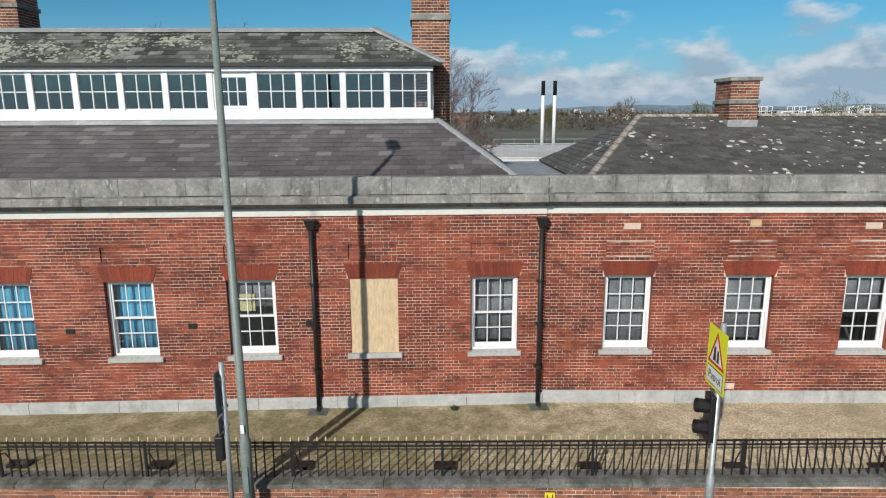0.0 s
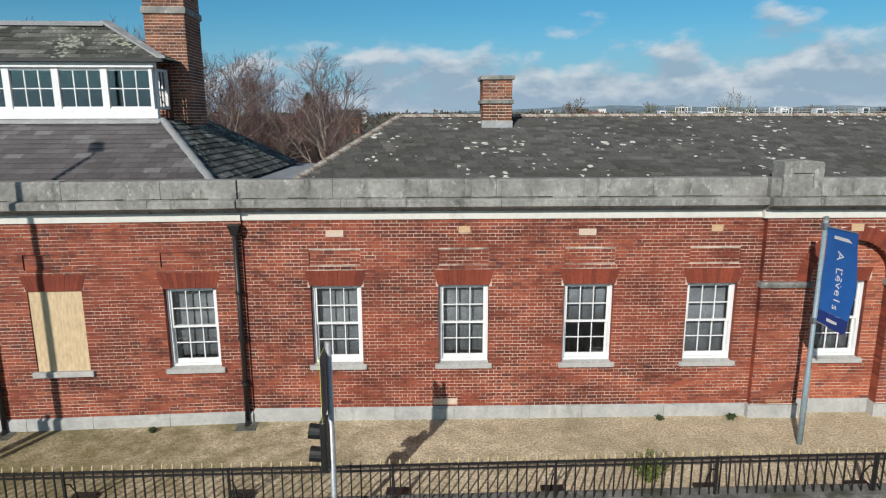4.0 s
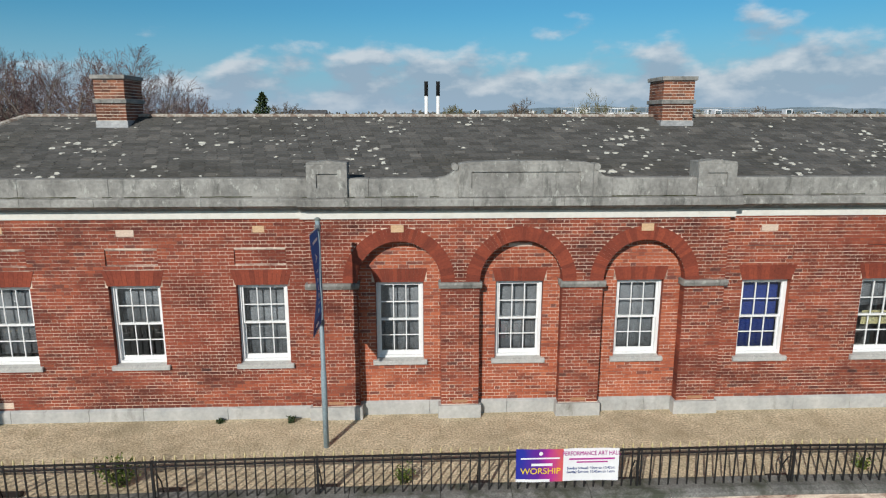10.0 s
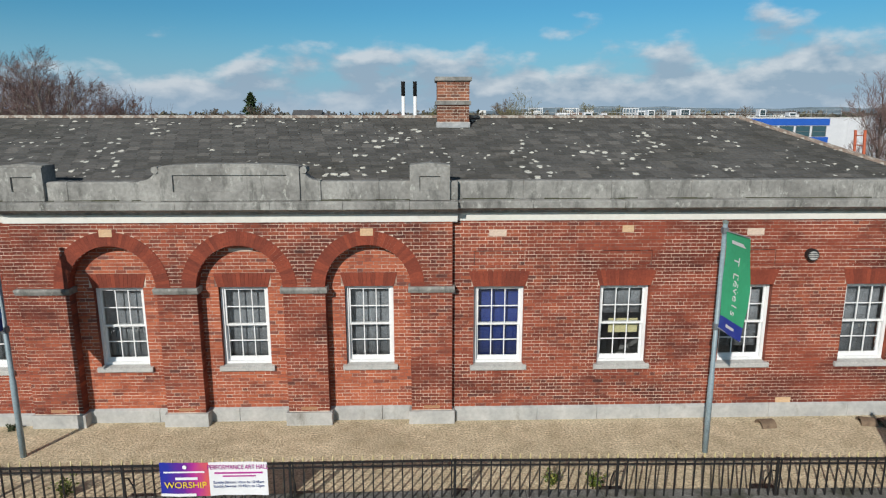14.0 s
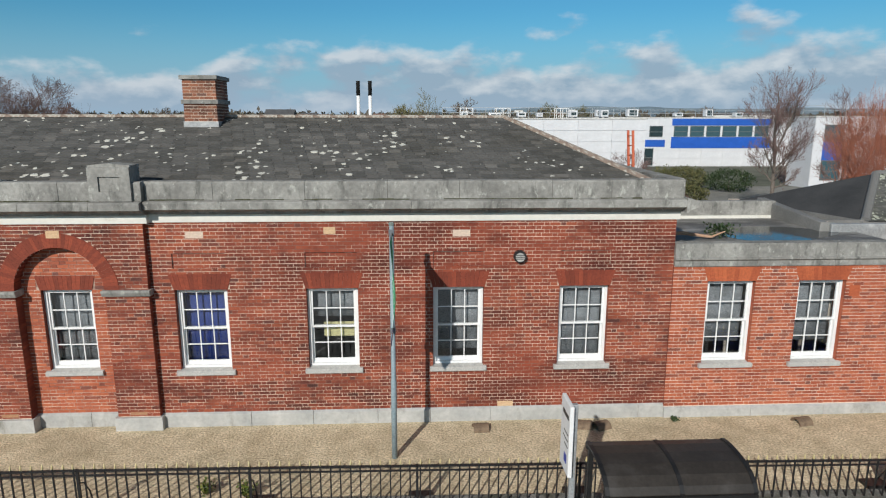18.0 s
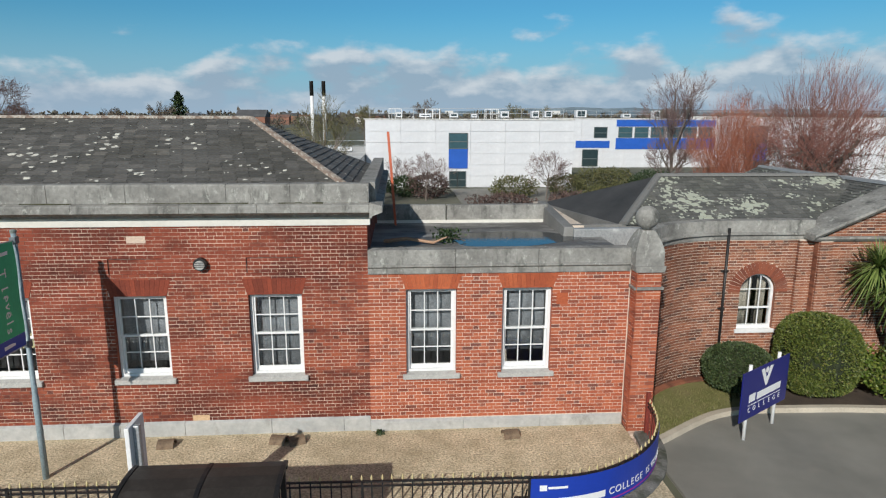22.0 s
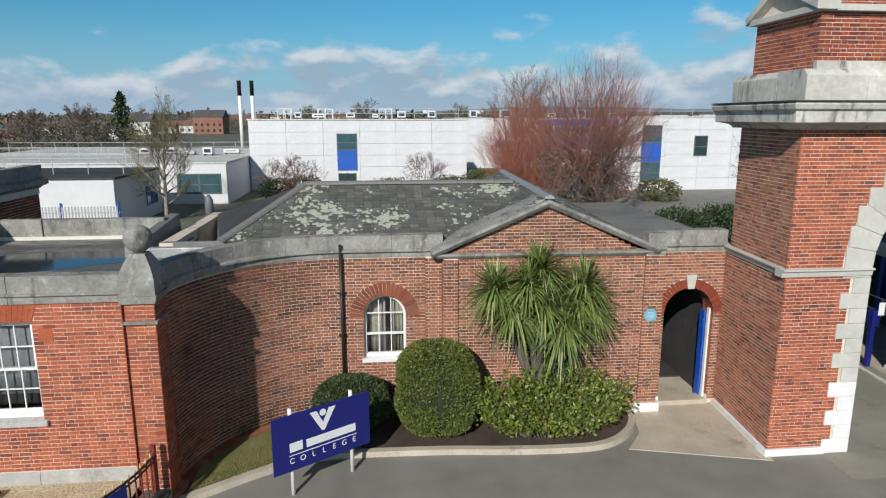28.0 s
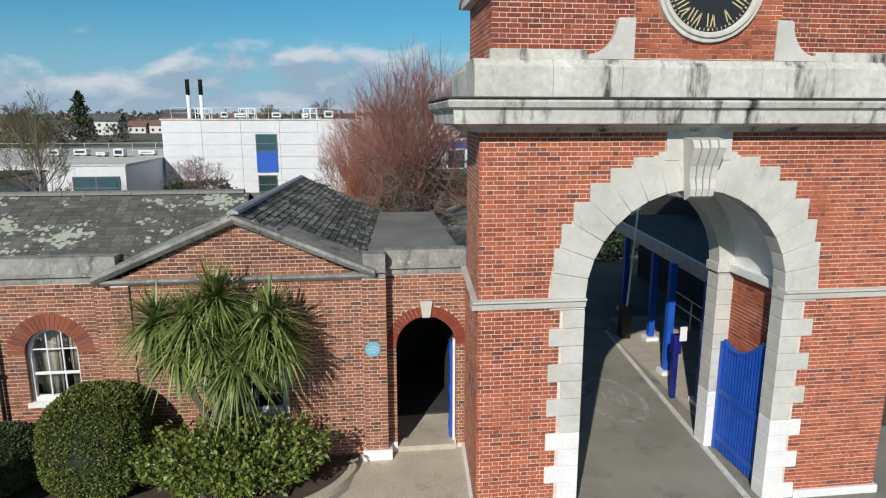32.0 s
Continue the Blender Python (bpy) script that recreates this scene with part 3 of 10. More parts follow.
# ---- long range: walls ----
def window_holes(cs, half=0.53):
    return [("r", c - half, c + half, SILL - 0.02, HEAD) for c in cs]


def panel_holes(cs, half=0.53):
    return [("r", c - half, c + half, 3.84, 4.17) for c in cs]


def lintel_holes(cs):
    return [("r", c - 0.585, c + 0.585, HEAD, HEAD + 0.33) for c in cs]


def long_wall(name, x0, x1, cs, panels, label, singles, seed, foot=Z_PLINTH):
    at = flat_map(0, W)
    wall = link(name, slab(at, x0, x1, 0.1, 4.95, WALL_T, window_holes(cs) + panel_holes(panels)), M_MORTAR, kind="structure", label=label, category="wall")
    back = Mesh()
    for c in panels:
        back.box(c - 0.53, c + 0.53, W + 0.03, W + WALL_T, 3.84, 4.17)
    part("panel_back", back, M_MORTAR, wall)
    bricks(name, wall, at, x0, x1, foot, Z_BAND, M_BRICK, window_holes(cs) + panel_holes(panels) + lintel_holes(cs), singles=singles, seed=seed)
    for c in panels:
        bricks("panel", wall, flat_map(0, W + 0.03), c - 0.52, c + 0.52, 3.86, 4.17, M_BRICK, seed=seed + int(c * 7))
    for c in cs:
        part("flat_arch", lintel(Mesh(), at, c, HEAD, HEAD + 0.33, 0.545, 0.64), M_RUBBED, wall, "dark red rubbed-brick flat arch")
    return wall


wall_west = long_wall("wall_west", -26, XB, WINDOWS[:7], WINDOWS[2:7], "dark-weathered red brick wall of the west range", (-4.0, 2.4, 0.8, 1.5), 3, 0.645)
wall_mid = long_wall("wall_middle", XB, BAY0 + 0.01, WINDOWS[7:], WINDOWS[7:], "long red brick wall in Flemish bond with sash windows", (2.7, 9.5, 0.8, 1.5), 14, 0.685)
wall_east = long_wall("wall_east", BAY1 - 0.01, 33.0, WINDOWS_R, WINDOWS_R, "red brick wall with dark weathered patches and sash windows", (23, 31, 0.8, 1.5), 4)

# arched centre bay: piers and arches in front, a recessed wall behind
bay_at = flat_map(0, BAY_Y)
bay_holes = [("a", c, ARCH_R, 0.05, SPRING) for c in ARCHES]
wall_bay = link("wall_bay", slab(bay_at, BAY0, BAY1, 0.1, 4.95, 0.24, bay_holes), M_MORTAR, kind="structure", label="projecting brick centre bay with three blind round arches", category="wall")
bricks("bay", wall_bay, bay_at, BAY0, BAY1, Z_PLINTH, Z_BAND, M_BRICK, [("a", c, ARCH_R, 0.05, SPRING) for c in ARCHES] + [("a", c, ARCH_R2, SPRING + 0.02, SPRING) for c in ARCHES], singles=(19, 22, 0.8, 3.2), seed=5)
bricks("bay_return", wall_bay, flat_map(BAY0 + 0.0, W, 0.0, -1.0), 0, 0.12, Z_PLINTH, Z_BAND, M_BRICK, seed=6)
bricks("bay_return", wall_bay, flat_map(BAY1, BAY_Y + 0.01, 0.0, 1.0), 0, 0.12, Z_PLINTH, Z_BAND, M_BRICK, seed=6)
for c in ARCHES:
    part("arch_ring", voussoirs(Mesh(), bay_at, c, SPRING, ARCH_R - 0.004, ARCH_R2, 44, -0.235, 0.014, gap=0.001), M_RUBBED, wall_bay, "round arch of dark red rubbed bricks")
    for s in (-1, 1):
        bricks("reveal", wall_bay, flat_map(c + s * ARCH_R, BAY_Y + (0.01 if s < 0 else 0.23), 0.0, -s), 0, 0.22, Z_PLINTH, SPRING - 0.16, M_BRICK, seed=8)
rec_at = flat_map(0, W + 0.10)
rec_holes = window_holes(ARCHES, 0.51)
wall_rec = link("wall_recess", slab(rec_at, BAY0, BAY1, 0.1, 4.95, 0.26, rec_holes), M_MORTAR, kind="structure", label="brick wall inside the blind arches", category="wall")
bricks("recess", wall_rec, rec_at, BAY0 + 0.6, BAY1 - 0.6, Z_PLINTH, 4.5, M_BRICK_OR, rec_holes + lintel_holes(ARCHES), seed=9)
for c in ARCHES:
    part("flat_arch", lintel(Mesh(), rec_at, c, HEAD, HEAD + 0.30, 0.52, 0.60), M_RUBBED, wall_rec, "rubbed-brick flat arch")

# plinth course
def plinth_run(name, x0, x1, y, z1=0.70):
    holder = thing(name, "pale grey stone plinth course along the wall foot", "plinth", kind="structure")
    x, rng = x0, random.Random(int(x0 * 10))
    while x < x1 - 0.01:
        e = min(x1, x + rng.uniform(1.1, 2.0))
        if x1 - e < 0.5:
            e = x1
        part("plinth_stone", Mesh().prism([(y - 0.06, 0.0), (y + 0.1, 0.0), (y + 0.1, z1 + 0.02), (y - 0.005, z1 + 0.02), (y - 0.06, z1 - 0.02)], "x", x + 0.003, e - 0.003), M_PLINTH, holder, bevel=0.006)
        x = e
    return holder


plinth_run("plinth_west", -26, XB, W, 0.62)
plinth_run("plinth_middle", XB, BAY0 - 0.06, W, 0.66)
plinth_run("plinth_east", BAY1 + 0.06, 33.0, W)
plinth_run("plinth_recess", BAY0 + 0.9, BAY1 - 0.9, W + 0.10)
edges = [BAY0] + [v for c in ARCHES for v in (c - ARCH_R, c + ARCH_R)] + [BAY1]
for a, b in zip(edges[::2], edges[1::2]):
    holder = thing("pier_plinth", "stone plinth block at the foot of a brick pier", "plinth", group="pier plinths", kind="structure")
    part("plinth_stone", Mesh().box(a - 0.06, b + 0.06, BAY_Y - 0.06, W + 0.16, 0.0, 0.70), M_PLINTH, holder, bevel=0.012)
    imp = thing("impost", "grey stone impost band on a brick pier", "impost", group="imposts", kind="structure")
    part("impost_stone", Mesh().prism([(BAY_Y - 0.05, SPRING - 0.13), (BAY_Y + 0.24, SPRING - 0.13), (BAY_Y + 0.24, SPRING), (BAY_Y - 0.09, SPRING), (BAY_Y - 0.09, SPRING - 0.05)], "x", a - 0.05, b + 0.05), M_STONE, imp, bevel=0.006)


# painted band, cornice and parapet, stone by stone
def cornice_run(name, x0, x1, y, z, seed, band=0.17, par=0.36):
    holder = thing(name, "weathered grey stone cornice and parapet over a cream painted band", "cornice", kind="structure")
    rng, x = random.Random(seed), x0
    part("painted_band", Mesh().box(x0, x1, y - 0.035, y + 0.2, z, z + band), M_BAND, holder, "cream painted band")
    while x < x1 - 0.01:
        e = x + rng.uniform(1.3, 2.1)
        e = x1 if x1 - e < 0.7 else e
        c0, c1 = z + band, z + band + 0.30
        prof = [(y + 0.3, c0), (y - 0.10, c0), (y - 0.13, c0 + 0.05), (y - 0.26, c0 + 0.10), (y - 0.32, c0 + 0.12), (y - 0.32, c0 + 0.245), (y - 0.30, c0 + 0.27), (y - 0.10, c1), (y + 0.3, c1)]
        part("cornice_stone", Mesh().prism(prof, "x", x + 0.002, e - 0.002), M_STONE, holder, bevel=0.005)
        x = e
    x = x0
    while x < x1 - 0.01:
        e = x + rng.uniform(1.2, 2.0)
        e = x1 if x1 - e < 0.7 else e
        t = c1 + par + rng.uniform(-0.006, 0.006)
        part("parapet_stone", Mesh().prism([(y - 0.17, c1 - 0.01), (y + 0.16, c1 - 0.01), (y + 0.16, t - 0.02), (y + 0.12, t), (y - 0.14, t), (y - 0.17, t - 0.03)], "x", x + 0.0012, e - 0.0012), M_STONE, holder, bevel=0.01)
        x = e
    moss_ = Mesh()
    x = x0 + 0.1
    while x < x1 - 0.6:
        e = x + rng.uniform(0.10, 0.35)
        moss_.prism([(y - 0.172, c1 + rng.uniform(-0.002, 0.010)), (y - 0.172, c1 - 0.02), (y - rng.uniform(0.178, 0.215), c1 - 0.018)], "x", x, min(e, x1 - 0.02))
        x = e + (rng.uniform(0.1, 0.7) if rng.random() < 0.18 else 0.0)
    part("moss", moss_, M_MOSS, holder, "dark moss in the joint of the parapet", kind="stuff")
    return holder


M_MOSS = surface("dark_moss", (0.03, 0.032, 0.018), (0.07, 0.07, 0.035), 9.0, 0.95, 60, 0.6)
cornice_run("cornice_west", -26, XB, W, Z_BAND, 11)
cornice_run("cornice_middle", XB, BAY0 - 0.10, W, Z_BAND, 15)
cornice_run("cornice_bay", BAY0 - 0.10, BAY1 + 0.10, BAY_Y, Z_BAND, 12)
cornice_run("cornice_east", BAY1 + 0.10, 33.06, W, Z_BAND, 13)

# ---- roofs ----
roof = thing("roof_main", "grey slate hipped roof spotted with pale lichen", "roof", kind="structure")
RE, RZ, RY, RT = 13.36, 5.44, 17.3, 6.86
hl, hr, rl, rr = 3.45, 32.75, 5.64, 29.95
roof_part(roof, ((hl, RE, RZ), (hr, RE, RZ), (rl, RY, RT), (rr, RY, RT)), M_SLATE, 21, wide=0.27, gauge=0.17)
roof_part(roof, ((hr, RE, RZ), (hr, 2 * RY - RE, RZ), (rr, RY, RT), (rr, RY, RT)), M_SLATE, 22, wide=0.27, gauge=0.17)
roof_part(roof, ((hl, 2 * RY - RE, RZ), (hl, RE, RZ), (rl, RY, RT), (rl, RY, RT)), M_SLATE, 23, wide=0.27, gauge=0.17)
part("rear_slope", Mesh().add([(hl, 2 * RY - RE, RZ), (hr, 2 * RY - RE, RZ), (rr, RY, RT), (rl, RY, RT)], [(0, 1, 2, 3)]), M_FELT_DK, roof)
part("roof_deck", Mesh().add([(hl, RE, RZ - 0.02), (hr, RE, RZ - 0.02), (rr, RY, RT - 0.02), (rl, RY, RT - 0.02), (hr, 2 * RY - RE, RZ - 0.02), (hl, 2 * RY - RE, RZ - 0.02)], [(0, 1, 2, 3), (1, 4, 2), (5, 0, 3)]), M_FELT_DK, roof)
M_RIDGE = surface("ridge_tile", (0.20, 0.15, 0.12), (0.32, 0.24, 0.19), 2.0, 0.9, 25, 0.3, stain=(0.52, 0.51, 0.45), stain_scale=2.6, stain_at=(0.46, 0.57))


def ridge_tiles(parent, a, b, material=None, step=0.45, r=0.075):
    a, b = Vector(a), Vector(b)
    n = max(1, int((b - a).length / step))
    d = (b - a).normalized()
    u = d.cross(Vector((0, 0, 1))).normalized()
    w = u.cross(d)
    base = Mesh()
    ln = (b - a).length / n - 0.008
    ring = [(math.cos(t) * r * 1.25, math.sin(t) * r) for t in [math.pi * k / 5 for k in range(6)]]
    v = [(p[0], y, p[1] - 0.02) for y in (0, ln) for p in ring]
    base.add(v, [(i, i + 1, i + 7, i + 6) for i in range(5)] + [(0, 1, 2, 3, 4, 5), (6, 7, 8, 9, 10, 11)])
    me = base.data("ridge_tile", material or M_RIDGE)
    for i in range(n):
        p = a.lerp(b, i / n)
        m = Matrix((( u.x, d.x, w.x, p.x), (u.y, d.y, w.y, p.y), (u.z, d.z, w.z, p.z), (0, 0, 0, 1)))
        shared("ridge_tile", me, parent, m)


ridge_tiles(roof, (rl, RY, RT + 0.02), (rr, RY, RT + 0.02))
ridge_tiles(roof, (hl, RE, RZ + 0.03), (rl, RY, RT + 0.02))
ridge_tiles(roof, (hr, RE, RZ + 0.03), (rr, RY, RT + 0.02))

# west block: lower slope, hip, lantern storey
roof_w = thing("roof_west", "purple-grey slate roof of the west block round a glazed lantern", "roof", kind="structure")
LZ, LY, LR = 6.80, 15.90, 0.0
roof_part(roof_w, ((-26, RE, RZ), (2.15, RE, RZ), (-26, LY, LZ), (0.18, LY, LZ)), M_SLATE_PURPLE, 31, wide=0.36)
roof_part(roof_w, ((2.15, RE, RZ), (2.15, 21.4, RZ), (0.18, LY, LZ), (0.18, 18.9, LZ)), M_SLATE_MOSS, 32)
part("roof_deck", Mesh().add([(-26, RE, RZ - 0.02), (2.15, RE, RZ - 0.02), (0.18, LY, LZ - 0.02), (-26, LY, LZ - 0.02), (2.15, 21.4, RZ - 0.02), (0.18, 18.9, LZ - 0.02), (-26, 21.4, RZ - 0.02), (-26, 18.9, LZ - 0.02)], [(0, 1, 2, 3), (1, 4, 5, 2), (4, 6, 7, 5), (2, 5, 7, 3)]), M_FELT_DK, roof_w)
ridge_tiles(roof_w, (2.15, RE, RZ + 0.03), (0.18, LY, LZ + 0.02), M_LEAD)
part("valley_gutter", Mesh().box(2.0, 3.6, RE, 21.4, RZ - 0.25, RZ - 0.05), M_LEAD, roof_w, "lead-lined valley gutter")

lantern = thing("lantern", "white-painted glazed lantern storey with slate roof", "lantern", kind="structure")
LF, LB, L0, L1 = 15.98, 18.6, 6.86, 8.10
part("lantern_roof_deck", Mesh().add([(-26, LF - 0.14, L1 + 0.08), (0.26, LF - 0.14, L1 + 0.08), (-1.58, 17.25, 9.10), (-26, 17.25, 9.10), (0.26, LB + 0.28, L1 + 0.08), (-26, LB + 0.28, L1 + 0.08)], [(0, 1, 2, 3), (1, 4, 2), (4, 5, 3, 2), (0, 1, 4, 5)]), M_FELT_DK, lantern)
roof_part(lantern, ((-26, LF - 0.16, L1 + 0.09), (0.28, LF - 0.16, L1 + 0.09), (-26, 17.25, 9.12), (-1.58, 17.25, 9.12)), M_SLATE_MOSS, 33, wide=0.34)
roof_part(lantern, ((0.28, LF - 0.16, L1 + 0.09), (0.28, LB + 0.30, L1 + 0.09), (-1.58, 17.25, 9.12), (-1.58, 17.25, 9.12)), M_SLATE_MOSS, 34)
part("ridge_flashing", Mesh().prism([(17.07, 9.07), (17.43, 9.07), (17.30, 9.19), (17.20, 9.19)], "x", -26, -1.53), M_LEAD, lantern, "pale lead ridge flashing")
hipm = Mesh().hexa([(0.22, 15.76, 8.20), (0.36, 15.84, 8.20), (-1.45, 17.32, 9.15), (-1.63, 17.20, 9.15), (0.22, 15.76, 8.25), (0.36, 15.84, 8.25), (-1.45, 17.32, 9.22), (-1.63, 17.20, 9.22)])
part("hip_flashing", hipm, M_LEAD, lantern, "pale lead hip flashing")
part("gutter", Mesh().box(-26, 0.30, LF - 0.22, LF - 0.13, L1 + 0.02, L1 + 0.10), M_IRON, lantern, "black eaves gutter")
part("fascia", Mesh().box(-26, 0.06, LF - 0.10, LF + 0.10, L1 - 0.10, L1 + 0.02), M_WHITE, lantern, bevel=0.01)
part("base_rail", Mesh().box(-26, 0.06, LF - 0.06, LF + 0.08, L0 - 0.02, L0 + 0.20), M_WHITE, lantern, bevel=0.01)
part("apron_flashing", Mesh().hexa([(-26, LY - 0.22, LZ - 0.07), (0.16, LY - 0.22, LZ - 0.07), (0.16, LF + 0.02, LZ - 0.02), (-26, LF + 0.02, LZ - 0.02), (-26, LY - 0.22, LZ - 0.04), (0.16, LY - 0.22, LZ - 0.04), (0.16, LF + 0.02, LZ + 0.05), (-26, LF + 0.02, LZ + 0.05)]), M_LEAD, lantern)
# shade inside the lantern is put into the colour of wall and floor
part("rear_wall", Mesh().box(-26, 0.0, LB - 0.1, LB, L0, L1), M_SHADE_BLACK, lantern)
part("inner_floor", Mesh().box(-26, 0.0, LF + 0.1, LB - 0.1, L0 - 0.05, L0), M_SHADE_BLACK, lantern)


def lantern_bay(x0, x1, along="x", fixed=LF, inset=False):
    """One window of the lantern: posts, frame, bars and panes."""
    win = part("lantern_window", Mesh().box(0, 0.001, 0, 0.001, 0, 0.001), M_WHITE, lantern)
    def bx(m, a, b, d0, d1, z0, z1):
        return m.box(a, b, fixed + d0, fixed + d1, z0, z1) if along == "x" else m.box(fixed - d1, fixed - d0, a, b, z0, z1)
    fr = Mesh()
    z0, z1, p = L0 + 0.20, L1 - 0.10, 0.075
    bx(fr, x0, x0 + p, -0.04, 0.06, z0, z1)
    bx(fr, x1 - p, x1, -0.04, 0.06, z0, z1)
    bx(fr, x0 + p, x1 - p, -0.01, 0.05, z1 - 0.06, z1)
    bx(fr, x0 + p, x1 - p, -0.01, 0.05, z0, z0 + 0.06)
    a, b, c, d = x0 + p, x1 - p, z0 + 0.06, z1 - 0.06
    if inset:
        q = 0.13
        bx(fr, a, a + q, -0.02, 0.05, c, d)
        bx(fr, b - q, b, -0.02, 0.05, c, d)
        bx(fr, a + q, b - q, -0.02, 0.05, d - q * 0.6, d)
        bx(fr, a + q, b - q, -0.02, 0.05, c, c + q * 0.5)
        a, b, c, d = a + q, b - q, c + q * 0.5, d - q * 0.6
    part("frame", fr, M_WHITE, win)
    bars = Mesh()
    for k in (1, 2):
        u = a + (b - a) * k / 3
        bx(bars, u - 0.012, u + 0.012, 0.0, 0.04, c, d)
    bx(bars, a, b, 0.004, 0.036, 0.5 * (c + d) - 0.012, 0.5 * (c + d) + 0.012)
    part("glazing_bars", bars, M_WHITE, win)
    gl = Mesh()
    bx(gl, a, b, 0.018, 0.022, c, d)
    part("pane", gl, M_GLASS_LANTERN, win).visible_shadow = False


pitch = 1.087
for i in range(23):
    lantern_bay(-0.01 - pitch * (i + 1), -0.01 - pitch * i, inset=(i == 4))
lantern_bay(LF + 0.10, LF + 0.75, "y", 0.0)
part("end_wall", Mesh().box(-0.08, 0.0, LF + 0.75, LB, L0, L1), M_BRICK_CH, lantern)


# ---- chimneys ----
def chimney(name, x0, x1, y0, y1, z0, z1, bands, label, cap=True, flash=True, top=0.0):
    st = thing(name, label, "chimney", group="chimney stacks")
    st.location = (0.5 * (x0 + x1), 0.5 * (y0 + y1), z0)
    ox, oy = st.location.x, st.location.y
    part("core", Mesh().box(x0 - ox, x1 - ox, y0 - oy, y1 - oy, 0, z1 - z0), M_MORTAR_DK, st)
    for at, ln, ang in ((flat_map(x0 - ox, y0 - oy), x1 - x0, 0), (flat_map(x1 - ox, y0 - oy, 0, 1), y1 - y0, 90), (flat_map(x0 - ox, y1 - oy, 0, -1), y1 - y0, 270), (flat_map(x1 - ox, y1 - oy, -1, 0), x1 - x0, 180)):
        bricks("chimney", st, at, 0, ln, 0.0, z1 - z0, M_BRICK_CH, seed=int(x0 * 10) + ang)
    for z, h, out in bands:
        part("stone_band", Mesh().box(x0 - ox - out, x1 - ox + out, y0 - oy - out, y1 - oy + out, z - z0, z - z0 + h), M_STONE, st, "weathered stone band", bevel=0.012)
    if flash:
        part("flashing", Mesh().box(x0 - ox - 0.03, x1 - ox + 0.03, y0 - oy - 0.03, y1 - oy + 0.03, -0.12, 0.14), M_LEAD, st, "pale lead flashing at the foot", bevel=0.01)
    return st


chimney("chimney", 7.78, 8.50, 16.55, 17.55, 6.62, 7.80, [(7.18, 0.10, 0.05), (7.76, 0.10, 0.06)], "square red brick chimney stack with stone bands on the ridge")
chimney("chimney", 21.97, 22.76, 16.62, 17.62, 6.62, 7.80, [(7.18, 0.10, 0.05), (7.76, 0.10, 0.06)], "square red brick chimney stack with stone bands on the ridge")
chimney("chimney", -0.55, 0.42, 17.0, 18.25, 6.3, 11.4, [(9.35, 0.16, 0.05), (11.2, 0.14, 0.06)], "tall red brick chimney stack with lichened stone bands", flash=False)
chimney("chimney", -12.3, -11.3, 18.2, 19.2, 8.9, 10.6, [(9.85, 0.12, 0.05), (10.5, 0.12, 0.06)], "dark brick chimney stack behind the lantern roof")

# parapet ornaments over the centre bay
Y0 = BAY_Y - 0.20
for x0, x1 in ((13.48, 14.28), (21.35, 22.14)):
    blk = thing("parapet_pier", "square stone parapet block with a sunk panel", "parapet block", group="parapet blocks", kind="structure")
    part("block", Mesh().box(x0, x1, Y0, Y0 + 0.44, 5.27, 5.93), M_STONE, blk, bevel=0.012)
    part("capping", Mesh().prism([(x0, 5.928), (x1, 5.928), (x1, 5.96), (0.5 * (x0 + x1), 6.0), (x0, 5.96)], "y", Y0 + 0.004, Y0 + 0.436), M_STONE, blk)
    part("panel_frame", Mesh().box(x0, x1, Y0 - 0.035, Y0, 5.745, 5.925).box(x0, x1, Y0 - 0.035, Y0, 5.275, 5.46).box(x0, x0 + 0.19, Y0 - 0.035, Y0, 5.46, 5.745).box(x1 - 0.19, x1, Y0 - 0.035, Y0, 5.46, 5.745), M_STONE, blk)
tab = thing("parapet_tablet", "long stone parapet tablet with scrolled ends", "parapet tablet", kind="structure")
ring = [(16.5, 5.27), (19.2, 5.27), (19.2, 5.93)] + [(17.85 + 1.35 * math.cos(t), 5.93 + 0.06 * math.sin(t)) for t in [math.pi * k / 10 for k in range(1, 10)]] + [(16.5, 5.93)]
part("tablet", Mesh().prism(ring, "y", Y0, Y0 + 0.36), M_STONE, tab, bevel=0.01)
for s, e in ((16.5, -1), (19.2, 1)):
    pts = [(s, 5.27), (s + e * 0.40, 5.27), (s + e * 0.40, 5.66)] + [(s + e * (0.36 - 0.36 * t), 5.66 + 0.26 * t * t) for t in [k / 8 for k in range(9)]]
    part("scroll", Mesh().prism(pts if e > 0 else pts[::-1], "y", Y0 + 0.003, Y0 + 0.30), M_STONE, tab)
    part("volute", Mesh().prism([(s + e * 0.08 + 0.07 * math.cos(t), 5.87 + 0.07 * math.sin(t)) for t in [2 * math.pi * k / 14 for k in range(14)]], "y", Y0 - 0.02, Y0 + 0.32), M_STONE, tab)
part("panel_frame", Mesh().box(16.5, 19.2, Y0 - 0.035, Y0, 5.775, 5.925).box(16.5, 19.2, Y0 - 0.035, Y0, 5.275, 5.45).box(16.5, 16.75, Y0 - 0.035, Y0, 5.45, 5.775).box(18.95, 19.2, Y0 - 0.035, Y0, 5.45, 5.775), M_STONE, tab)


